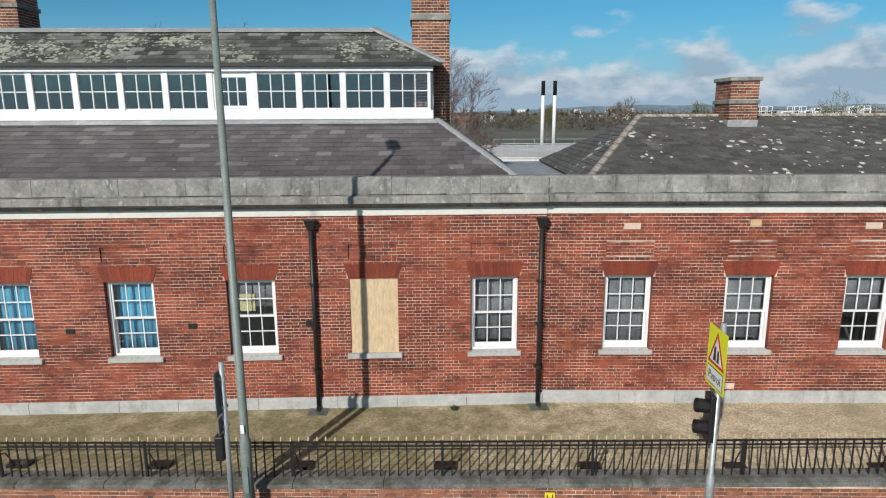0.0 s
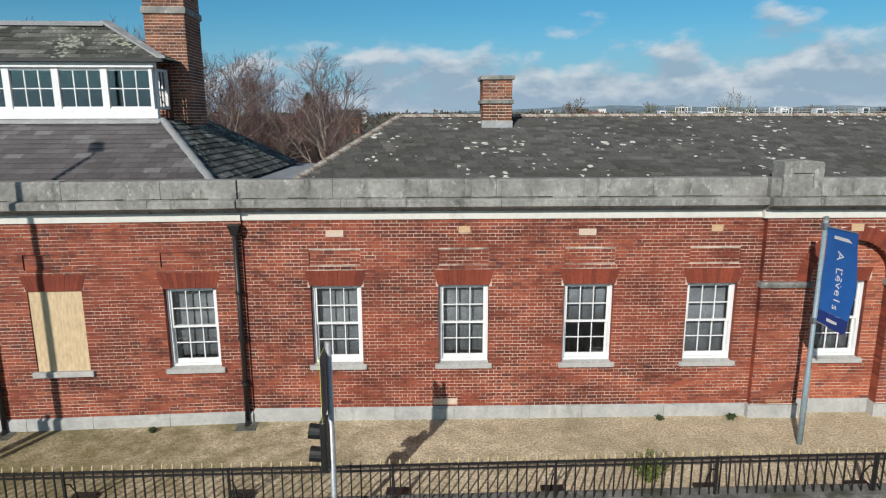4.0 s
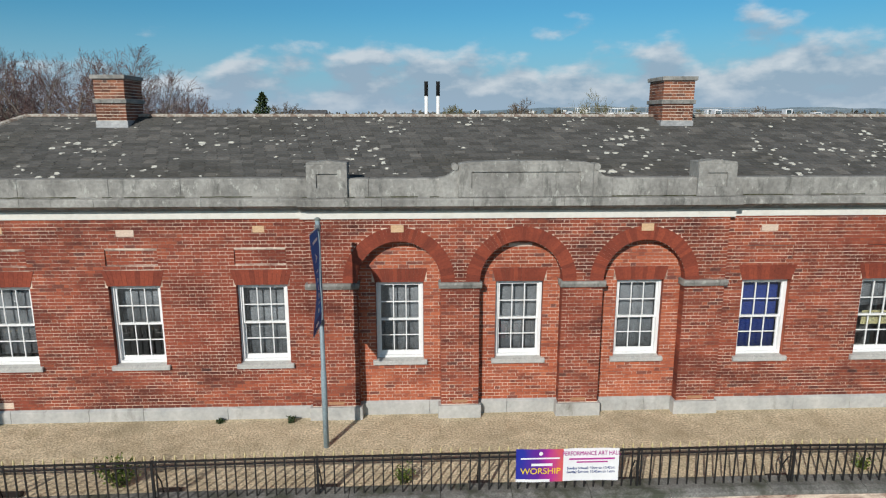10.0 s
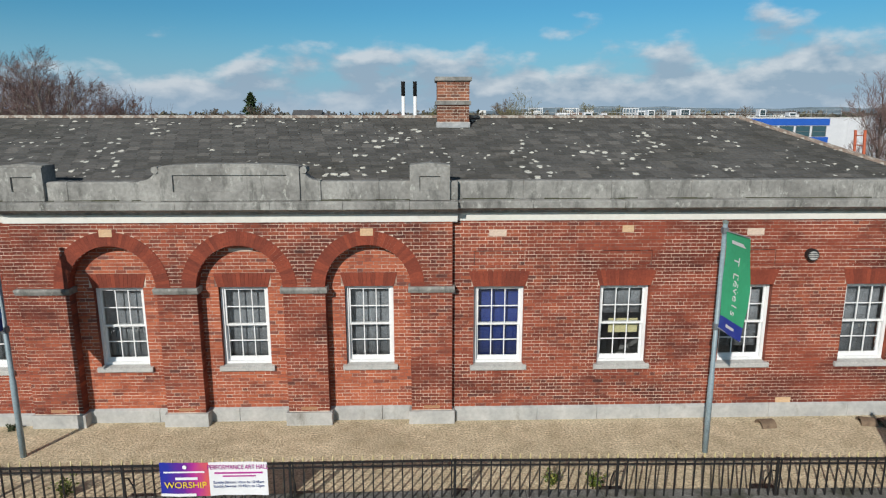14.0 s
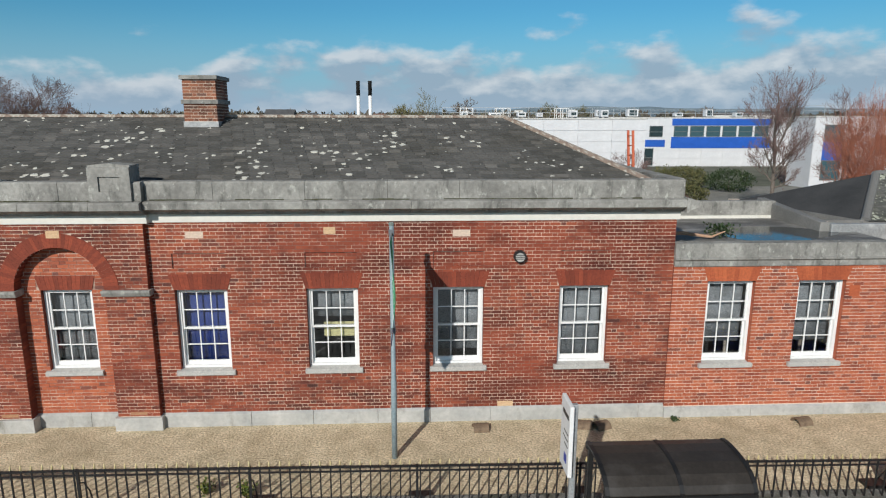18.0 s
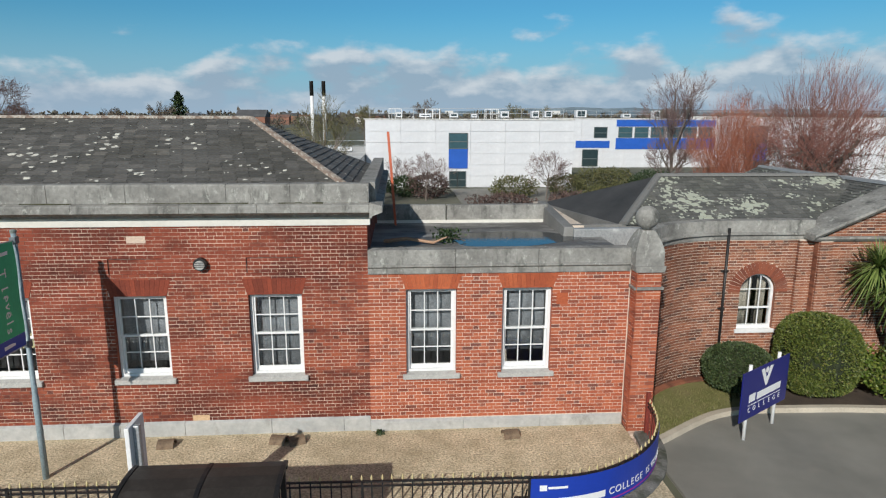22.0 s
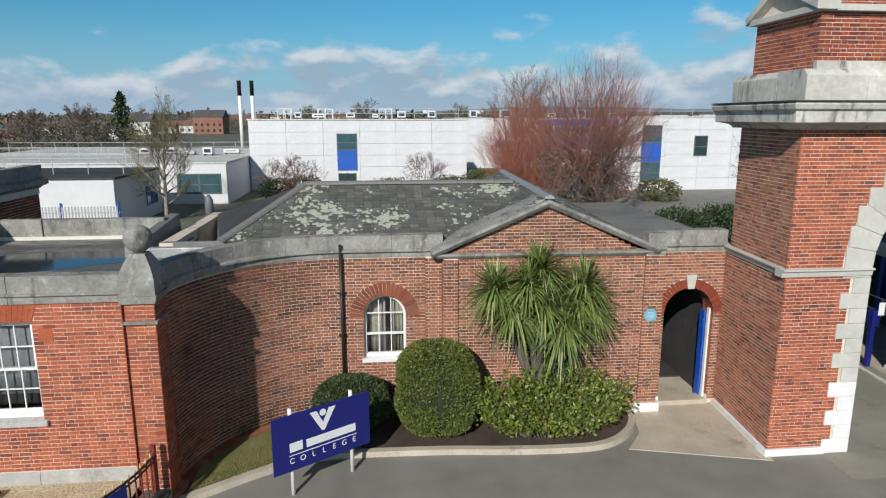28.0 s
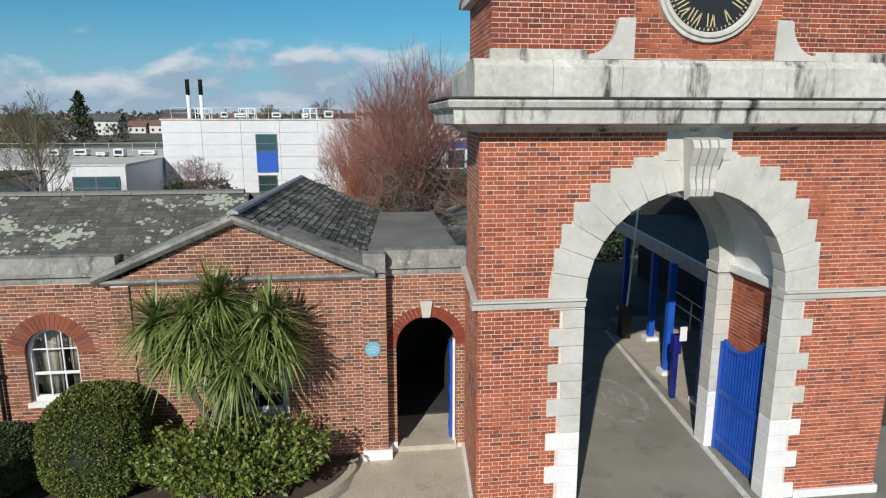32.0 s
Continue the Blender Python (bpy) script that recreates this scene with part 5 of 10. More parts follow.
part("hip_skirt", Mesh().hexa([(39.25, EY, 3.9), (39.4, EY, 3.9), (38.35, 20.6, 3.9), (38.2, 20.6, 3.9), (39.25, EY, EZ), (39.4, EY, EZ), (38.35, 20.6, EZ), (38.2, 20.6, EZ)]), M_FELT, lr)
part("flat_edge", Mesh().box(38.0, 44.2, 16.22, EY + 0.12, Z_LC, EZ + 0.02), M_FELT, lr)
ridge_tiles(lr, (41.0, RGY, RGZ + 0.02), (46.3, RGY, RGZ + 0.02), M_FELT, r=0.09)
ridge_tiles(lr, (39.3, EY, EZ + 0.03), (41.0, RGY, RGZ + 0.02), M_FELT, r=0.09)
BA = (47.05, 23.5, 5.17)
roof_part(lr, ((x0 + 0.1, PB + 0.0, PZ + 0.16), (x0 + 0.6, 23.5, PZ + 0.16), (PA, PB, PT + 0.03), BA), M_SLATE_LICHEN, 62, wide=0.21, gauge=0.14)
roof_part(lr, ((x1 - 0.1, PB, PZ + 0.16), (x1 + 0.4, 23.5, PZ + 0.16), (PA, PB, PT + 0.03), BA), M_SLATE_MOSS, 63, wide=0.21, gauge=0.14)
part("gable_deck", Mesh().add([(x0 + 0.1, PB, PZ + 0.12), (x0 + 0.6, 23.5, PZ + 0.12), (PA, PB, PT), (BA[0], BA[1], BA[2] - 0.03), (x1 - 0.1, PB, PZ + 0.12), (x1 + 0.4, 23.5, PZ + 0.12)], [(0, 1, 3, 2), (4, 5, 3, 2), (1, 5, 3)]), M_FELT_DK, lr)
ridge_tiles(lr, (PA, PB - 0.15, PT + 0.06), BA, M_LEAD, r=0.09)
part("flat_roof", Mesh().box(49.0, 51.05, LW + 0.2, 23.0, Z_LC + 0.1, Z_LC + 0.22), M_FELT, lr)
lw2 = Mesh().box(39.0, 44.6, 20.6, 20.9, 0.0, EZ).box(44.6, 44.85, 20.6, 23.45, 0.0, PZ + 0.1).box(44.6, 49.5, 23.2, 23.45, 0.0, PZ + 0.1).box(49.2, 49.45, 17, 23.45, 0.0, PZ + 0.1).box(38.0, 38.3, 16.2, 20.9, 0.0, EZ).box(33.0, 38.0, 17.6, 17.9, 0, 3.9)
link("wall_lodge_rear", lw2, M_MORTAR_DK, kind="structure", label="plain rear walls closing the lodge and annex", category="wall")


# ---- gate tower ----
TX0, TX1, TY0, TY1 = 50.80, 58.44, 13.42, 15.75
FT, PW = 0.32, 0.26             # depth of the front stones, set-back of the passage walls
TC, TR, TS = 54.40, 1.79, 4.02
tow_at = flat_map(0, TY0)
tower = link("wall_tower", slab(tow_at, TX0 + 0.03, TX1, 0.0, 6.80, FT, [("a", TC, TR + 0.10, -0.1, TS)], steps=20), M_MORTAR_PALE, kind="structure", label="red brick gate tower with a tall stone-dressed archway", category="wall")
for w_, m_ in ((wall_west, M_BRICK), (wall_mid, M_BRICK), (wall_east, M_BRICK), (wall_bay, M_BRICK), (wall_rec, M_BRICK), (wall_an, M_BRICK_OR), (wall_lodge, M_BRICK_LODGE), (wall_ped, M_BRICK_LODGE), (wall_door, M_BRICK_LODGE)):
    brick_reveals(w_, m_)
QUOIN_OUT = [("r", TC - TR - 0.42, TC + TR + 0.42, 0.0, TS)]
bricks("tower", tower, tow_at, TX0, TX1, 0.14, 6.77, M_BRICK_OR, QUOIN_OUT + [("a", TC, 2.42, TS, TS), ("r", TC - 0.57, TC + 0.57, 6.25, 6.8)], singles=(TX0, 52.2, 2.2, 6.6), seed=71)
SKEW = 0.075                   # the flank runs a little out of square


def skewed(mesh):
    mesh.v = [(x + SKEW * (y - TY0), y, z) for x, y, z in mesh.v]
    return mesh


part("side_core", skewed(Mesh().box(TX0, TX0 + 0.6, TY0 + 0.01, TY1, 0.0, 6.80)), M_MORTAR_PALE, tower)
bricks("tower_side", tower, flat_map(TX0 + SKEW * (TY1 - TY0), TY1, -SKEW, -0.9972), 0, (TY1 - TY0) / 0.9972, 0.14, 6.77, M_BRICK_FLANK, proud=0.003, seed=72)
part("side_core", skewed(Mesh().box(TX0, TX0 + 0.6, TY1, 16.02, 0.0, 3.9)), M_MORTAR_PALE, tower)
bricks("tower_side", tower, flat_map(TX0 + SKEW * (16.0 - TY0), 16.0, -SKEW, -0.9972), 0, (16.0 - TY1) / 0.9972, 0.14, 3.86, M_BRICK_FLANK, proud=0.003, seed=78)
part("side_core", Mesh().box(TX1 - 0.7, TX1, TY0 + FT, TY1, 0.0, 6.80), M_MORTAR, tower)
bk_at = flat_map(0, TY1 - 0.36)
part("rear_core", slab(bk_at, TX0 + 0.7, TX1 - 0.7, 0.0, 6.75, 0.36, [("a", TC, TR + 0.06, -0.1, TS)]), M_MORTAR, tower)
vm = Mesh()
for i in range(20):
    a0, a1 = math.pi * i / 20, math.pi * (i + 1) / 20
    r0, r1 = TR + PW, TR + PW + 0.15
    pts = []
    for yv in (TY0 + FT - 0.02, TY1 - 0.34):
        pts += [(TC - r0 * math.cos(a0), yv, TS + r0 * math.sin(a0)), (TC - r1 * math.cos(a0), yv, TS + r1 * math.sin(a0)), (TC - r1 * math.cos(a1), yv, TS + r1 * math.sin(a1)), (TC - r0 * math.cos(a1), yv, TS + r0 * math.sin(a1))]
    vm.hexa(pts)
part("vault", vm, M_WHITE, tower, "white-painted barrel vault of the passage")
part("passage_top", Mesh().box(TX0 + 0.7, TX1 - 0.7, TY0 + FT, TY1 - 0.36, 6.66, 6.72), M_MORTAR, tower)
pr = Mesh().box(TX0 + 0.7, TC - TR - PW, TY0 + FT, TY1 - 0.36, 0.0, 6.3).box(TC + TR + PW, TX1 - 0.7, TY0 + FT, TY1 - 0.36, 0.0, 6.3)
part("passage_wall", pr, M_MORTAR, tower)
bricks("passage", tower, flat_map(TC + TR + PW, TY1 - 0.36, 0, -1), 0, 1.65, 0.1, 3.95, M_BRICK_OR, seed=73)
bricks("passage", tower, flat_map(TC - TR - PW, TY0 + FT, 0, 1), 0, 1.65, 0.1, 3.95, M_BRICK_OR, seed=74)
foot = thing("tower_foot", "white-painted stone foot of the tower", "plinth", kind="structure")
for a, b, c, d in ((TX0 - 0.06, TC - TR - 0.55, TY0 - 0.07, TY0 + 0.3), (TX0 - 0.06, TX0 + 0.2, TY0 + 0.3, DRY - 0.06), (TC + TR + 0.6, TX1 + 0.06, TY0 - 0.07, TY0 + 0.3)):
    part("foot_stone", skewed(Mesh().box(a, b, c, d, 0.0, 0.16)) if c > TY0 else Mesh().box(a, b, c, d, 0.0, 0.16), M_WHITE, foot, bevel=0.012)
# quoined jambs: alternate long and short blocks, the lowest painted white
jambs = thing("jamb_quoins", "pale stone quoins on the archway jambs, painted white at the foot", "quoins", kind="structure")
for s in (-1, 1):
    z, i, hq = 0.0, 0, 0.318
    while z < TS - 0.20:
        ln = 0.60 if i % 2 == 0 else 0.36
        a, b = TC + s * (TR - 0.006), TC + s * (TR + ln)
        part("quoin", Mesh().box(min(a, b), max(a, b), TY0 - 0.035, TY0 + FT, z + 0.003, min(z + hq, TS - 0.17) - 0.003), M_WHITE if z < 1.4 else M_STONE_PALE, jambs, bevel=0.012)
        a, b = TC + s * (TR - 0.07), TC + s * (TR + 0.32)
        part("quoin", Mesh().box(min(a, b) - (0.006 if s > 0 else 0), max(a, b) + (0.006 if s < 0 else 0), TY1 - 0.40, TY1 + 0.02, z + 0.003, min(z + hq, TS - 0.17) - 0.003), M_WHITE if z < 1.2 else M_STONE_PALE, jambs, bevel=0.012)
        z += hq
        i += 1
imp = thing("tower_impost", "stone impost string course across the tower", "string course", kind="structure")
IP = [(0.2, -0.16), (-0.03, -0.16), (-0.05, -0.06), (-0.10, -0.03), (-0.10, 0.0), (0.2, 0.03)]
for a, b in ((TX0 - 0.10, TC - TR + 0.014), (TC + TR - 0.014, TX1 + 0.1)):
    part("impost_stone", Mesh().prism([(TY0 + d, TS + z) for d, z in IP], "x", a, b), M_STONE_PALE, imp, bevel=0.006)
for a, b in ((TC - TR - 0.36, TC - TR + 0.006), (TC + TR - 0.006, TC + TR + 0.36)):
    part("impost_stone", Mesh().box(a, b, TY0 + 0.19, TY0 + FT, TS - 0.17, TS - 0.004), M_STONE_PALE, imp)
part("impost_stone", skewed(Mesh().prism([(TX0 + d, TS + z) for d, z in IP], "y", TY0 + 0.2, DRY)), M_STONE_PALE, imp, bevel=0.006)
part("impost_stone", Mesh().box(TC + TR + 0.12, TC + TR + 0.34, TY0 + FT + 0.01, TY1 - 0.41, TS - 0.12, TS + 0.04), M_WHITE, imp, bevel=0.01)
part("impost_stone", Mesh().box(TC + TR - 0.12, TC + TR + 0.36, TY1 - 0.43, TY1 + 0.04, TS - 0.14, TS + 0.04), M_STONE_PALE, imp, bevel=0.01)
arch = thing("arch_voussoirs", "stepped pale stone voussoirs round the archway", "arch", kind="structure")
NV = 17
for i in range(NV):
    a0, a1 = math.pi * i / NV + 0.002, math.pi * (i + 1) / NV - 0.002
    am = 0.5 * (a0 + a1)
    if i == NV // 2:
        continue
    # the outer edge steps with the brick courses
    r1 = 2.36 + 0.05 * math.sin(am)
    p_in = [(TC - (TR - 0.005) * math.cos(a), TS + (TR - 0.005) * math.sin(a)) for a in (a0, a1)]
    lft = am < math.pi / 2
    zo0, zo1 = TS + r1 * math.sin(a0), TS + r1 * math.sin(a1)
    xo0, xo1 = TC - r1 * math.cos(a0), TC - r1 * math.cos(a1)
    if lft:
        ring = [p_in[0], p_in[1], (xo1, zo1), (xo0 - 0.02, zo1), (xo0 - 0.02, zo0)]
    else:
        ring = [p_in[0], p_in[1], (xo1 + 0.02, zo1), (xo1 + 0.02, zo0), (xo0, zo0)]
    part("voussoir", Mesh().prism(ring, "y", TY0 - 0.035, TY0 + FT), M_STONE_PALE, arch, bevel=0.010)
part("soffit", voussoirs(Mesh(), bk_at, TC, TS, TR - 0.07, TR + 0.34, 15, -0.38, 0.02, gap=0.003), M_STONE_PALE, arch, "inner arch ring")
key = thing("keystone", "carved stone scroll keystone over the archway", "keystone", kind="structure")
part("back_block", Mesh().prism([(TC - 0.20, TS + TR - 0.01), (TC + 0.20, TS + TR - 0.01), (TC + 0.34, 6.28), (TC + 0.56, 6.28), (TC + 0.56, 6.76), (TC - 0.56, 6.76), (TC - 0.56, 6.28), (TC - 0.34, 6.28)], "y", TY0 - 0.05, TY0 + FT - 0.01), M_STONE_PALE, key, bevel=0.01)
m = Mesh()
prof = [(0.0, 6.66), (0.30, 6.62), (0.36, 6.5), (0.30, 6.36), (0.22, 6.2), (0.19, 6.0), (0.22, 5.84), (0.19, 5.72), (0.08, 5.66), (0.0, 5.64)]
for (d0, z0), (d1, z1) in zip(prof, prof[1:]):
    for j in range(4):
        f = 0.30 - 0.10 * (6.66 - z0) / 1.0, 0.30 - 0.10 * (6.66 - z1) / 1.0
        a, b = -1 + 2 * j / 4, -1 + 2 * (j + 1) / 4 - 0.10
        m.hexa([(TC + a * f[1], TY0 - 0.05 - d1, z1), (TC + b * f[1], TY0 - 0.05 - d1, z1), (TC + b * f[1], TY0 - 0.04, z1), (TC + a * f[1], TY0 - 0.04, z1), (TC + a * f[0], TY0 - 0.05 - d0, z0), (TC + b * f[0], TY0 - 0.05 - d0, z0), (TC + b * f[0], TY0 - 0.04, z0), (TC + a * f[0], TY0 - 0.04, z0)])
part("scroll", m, M_STONE_PALE, key, "fluted scroll")
# cornice, blocking course and clock stage
tc = thing("tower_cornice", "heavy stained stone cornice of the tower", "cornice", kind="structure")
CP = [(0.4, 6.74), (-0.05, 6.74), (-0.10, 6.80), (-0.20, 6.83), (-0.46, 6.87), (-0.48, 7.07), (-0.55, 7.11), (-0.58, 7.19), (-0.54, 7.23), (0.4, 7.28)]
ring = [(TX0, TY0), (TX1, TY0), (TX1, TY1), (TX0, TY1)]
SG = [(-1, -1), (1, -1), (1, 1), (-1, 1)]
xs = [TX0 - 0.58, 51.35, 53.1, 54.9, 56.6, TX1 + 0.58]
for j, (a, b) in enumerate(zip(xs, xs[1:])):
    part("cornice_stone", Mesh().prism([(TY0 + d, z) for d, z in CP], "x", a + (0.58 if j == 0 else 0.002), b - (0.58 if j == 4 else 0.002)), M_STONE_SOOT, tc, bevel=0.006)
corner = Mesh()
n = len(CP)
for (sx, yend) in ((0, TY1),):
    corner.v = [(TX0 + d, TY0 + d, z) for d, z in CP] + [(TX0 + d, TY1, z) for d, z in CP]
    corner.f = [(i, (i + 1) % n, n + (i + 1) % n, n + i) for i in range(n)] + [tuple(range(n)), tuple(range(n, 2 * n))]
part("cornice_stone", corner, M_STONE_SOOT, tc)
corner2 = Mesh()
corner2.v = [(TX0 + d, TY0 + d, z) for d, z in CP] + [(TX0 + 0.002, TY0 + d, z) for d, z in CP]
corner2.f = [(i, (i + 1) % n, n + (i + 1) % n, n + i) for i in range(n)] + [tuple(range(n, 2 * n))]
part("cornice_stone", corner2, M_STONE_SOOT, tc)
part("lead_flashing", Mesh().box(TX0 - 0.585, TX1 + 0.585, TY0 - 0.585, TY0 + 0.1, 7.236, 7.262).box(TX0 - 0.585, TX0 + 0.1, TY0 + 0.1, TY1, 7.236, 7.262), M_FELT_DK, tc, "blackened lead flashing")
bl = thing("blocking_course", "pale stone blocking course streaked with black weathering", "blocking course", kind="structure")
B0, BF = TX0 - 0.12, TY0 - 0.16
xs = [B0, 51.9, 53.0, 54.2, 55.3, 56.4, 57.5, TX1 + 0.12]
for a, b in zip(xs, xs[1:]):
    part("block", Mesh().prism([(BF, 7.2), (BF + 0.9, 7.2), (BF + 0.9, 7.84), (BF + 0.10, 7.84), (BF, 7.72)], "x", a + 0.003, b - 0.003), M_STONE_SOOT, bl, bevel=0.01)
part("block", Mesh().prism([(B0, 7.2), (B0 + 0.9, 7.2), (B0 + 0.9, 7.84), (B0 + 0.10, 7.84), (B0, 7.72)], "y", BF + 0.9, TY1), M_STONE_SOOT, bl, bevel=0.01)
UX0, UX1, UY0 = TX0 + 0.17, TX1 - 0.17, TY0 + 0.05
up = link("wall_clock_stage", Mesh().box(UX0, UX1, UY0, TY1 - 0.25, 7.7, 11.0), M_MORTAR_PALE, kind="structure", label="brick clock stage of the tower", category="wall")
up_at = flat_map(0, UY0)
bricks("clock_stage", up, up_at, UX0, UX1, 7.85, 10.9, M_BRICK, seed=75)
bricks("clock_stage", up, flat_map(UX0, TY1 - 0.25, 0, -1), 0, TY1 - 0.25 - UY0, 7.85, 8.9, M_BRICK_OR, proud=0.003, seed=76)
CKX, CKZ = TC - 0.03, 8.98
part("centre_core", Mesh().box(53.2, 55.6, UY0 - 0.08, UY0, 7.85, 10.9), M_MORTAR, up)
bricks("centre", up, flat_map(0, UY0 - 0.08), 53.2, 55.6, 7.87, 10.9, M_BRICK_OR, [("a", CKX, 0.80, 8.7, CKZ)], seed=77)
for s in (-1, 1):
    e = TC + (1.13 if s > 0 else -1.20)
    pts = [(e, 7.84), (e + s * 0.74, 7.84), (e + s * 0.72, 7.92)] + [(e + s * (0.28 + 0.44 * (1 - math.sin(t))), 8.44 - 0.52 * math.cos(t)) for t in [math.pi / 2 * j / 7 for j in range(8)]] + [(e + s * 0.25, 8.46), (e, 8.46)]
    part("scroll_bracket", Mesh().prism(pts, "y", UY0 - 0.12, UY0 + 0.02), M_STONE_PALE, up, "swept pale stone bracket", bevel=0.01)
for a, b in ((UX0 - 0.03, TC - 1.94), (TC + 1.87, UX1 + 0.03)):
    part("base_stone", Mesh().box(a, b, UY0 - 0.07, UY0 + 0.05, 7.84, 7.985), M_STONE_SOOT, up, "pale stone base course", bevel=0.01)
pg = thing("side_pediment", "stone raking coping of the tower side gable", "pediment", kind="structure")
for y0, z0, y1, z1 in ((TY0 - 0.1, 8.98, 14.6, 9.55), (14.6, 9.55, TY1 - 0.1, 8.98)):
    part("coping_stone", Mesh().hexa([(UX0 - 0.2, y0, z0 - 0.10), (UX0 + 0.25, y0, z0 - 0.10), (UX0 + 0.25, y1, z1 - 0.10), (UX0 - 0.2, y1, z1 - 0.10), (UX0 - 0.2, y0, z0 + 0.06), (UX0 + 0.25, y0, z0 + 0.06), (UX0 + 0.25, y1, z1 + 0.06), (UX0 - 0.2, y1, z1 + 0.06)]), M_STONE_PALE, pg, bevel=0.01)
part("string", Mesh().box(UX0 - 0.16, UX0 + 0.2, TY0 - 0.05, TY1 - 0.2, 8.86, 8.98), M_STONE_PALE, pg, bevel=0.01)
part("string", Mesh().box(UX0 + 0.2, 53.0, UY0 - 0.14, UY0 + 0.05, 8.86, 8.98), M_STONE_PALE, pg, bevel=0.01)

# clock
clock = thing("tower_clock", "black clock face with gilt roman numerals in a stone ring", "clock")
clock.location = (CKX, UY0 - 0.10, CKZ)
M_CLOCK = plain("clock_black", (0.018, 0.02, 0.022), 0.4)
rng_m = Mesh()
N = 56
prof = [(0.72, 0.06), (0.72, -0.05), (0.755, -0.09), (0.80, -0.09), (0.82, -0.05), (0.87, -0.05), (0.885, 0.06)]
for i in range(N):
    t = 2 * math.pi * i / N
    rng_m.v += [(r * math.cos(t), d, r * math.sin(t)) for r, d in prof]
c = len(prof)
for i in range(N):
    j = (i + 1) % N
    rng_m.f += [(i * c + p, i * c + p + 1, j * c + p + 1, j * c + p) for p in range(c - 1)]
part("stone_ring", rng_m, M_STONE_PALE, clock, "moulded pale stone ring", smooth=False)
part("dial", Mesh().prism([(0.735 * math.cos(2 * math.pi * i / N), 0.735 * math.sin(2 * math.pi * i / N)) for i in range(N)], "y", -0.02, 0.05), M_CLOCK, clock, "black dial")
for i in range(60):
    t = 2 * math.pi * i / 60
    r0, r1, w = 0.66, 0.70, 0.014 if i % 5 == 0 else 0.006
    ct, st = math.cos(t), math.sin(t)
    pts = [(r * ct - s * w * st, r * st + s * w * ct) for r, s in ((r0, -1), (r1, -1), (r1, 1), (r0, 1))]
    part("minute_mark", Mesh().prism(pts, "y", -0.026, -0.021), M_GILT, clock)
for i, word in enumerate(("XII", "I", "II", "III", "IIII", "V", "VI", "VII", "VIII", "IX", "X", "XI")):
    t = math.pi / 2 - 2 * math.pi * i / 12
    m = Mesh()
    x = -0.045 * (len(word) - 1) - (0.02 if "V" in word or "X" in word else 0)
    ct, st = math.cos(t), math.sin(t)
    for ch in word:
        strokes = {"I": [((0, -0.10), (0, 0.10))], "V": [((-0.035, 0.10), (0, -0.10)), ((0.035, 0.10), (0, -0.10))], "X": [((-0.035, 0.10), (0.035, -0.10)), ((0.035, 0.10), (-0.035, -0.10))]}[ch]
        for (a0, b0), (a1, b1) in strokes:
            w = 0.010
            p = [(x + a0 - w, b0), (x + a0 + w, b0), (x + a1 + w, b1), (x + a1 - w, b1)]
            q = [((0.54 + pz) * ct + px * st, (0.54 + pz) * st - px * ct) for px, pz in p]
            m.prism(q, "y", -0.027, -0.021)
        x += 0.062 if ch == "I" else 0.085
    part("numeral", m, M_GILT, clock, "gilt roman numeral")
for ln, w, t in ((0.58, 0.018, math.radians(91)), (0.40, 0.026, math.radians(64))):
    ct, st = math.cos(t), math.sin(t)
    p = [(-0.12, -w), (ln * 0.9, -w), (ln, 0), (ln * 0.9, w), (-0.12, w)]
    part("clock_pointer", Mesh().prism([(a * ct - b * st, a * st + b * ct) for a, b in p], "y", -0.045, -0.035), M_GILT, clock, "gilt clock pointer")

# orange ladder standing on the flat roof against the flank of the range
M_ORANGE = plain("faded_orange_paint", (0.55, 0.13, 0.06), 0.6, 0.12)
ladder = thing("ladder", "faded orange ladder leaning against the side wall", "ladder")
ladder.location = (33.55, 17.45, 4.12)
for y in (-0.19, 0.19):
    part("stile", Mesh().hexa([(-0.03, y - 0.02, 0), (0.03, y - 0.02, 0), (0.03, y + 0.02, 0), (-0.03, y + 0.02, 0), (-0.20, y - 0.02, 2.42), (-0.14, y - 0.02, 2.42), (-0.14, y + 0.02, 2.42), (-0.20, y + 0.02, 2.42)]), M_ORANGE, ladder)
for i in range(9):
    z = 0.2 + 0.26 * i
    part("rung", Mesh().tube([(-0.07 * z, -0.19, z), (-0.07 * z, 0.19, z)], [0.014, 0.014], 6), M_ORANGE, ladder)

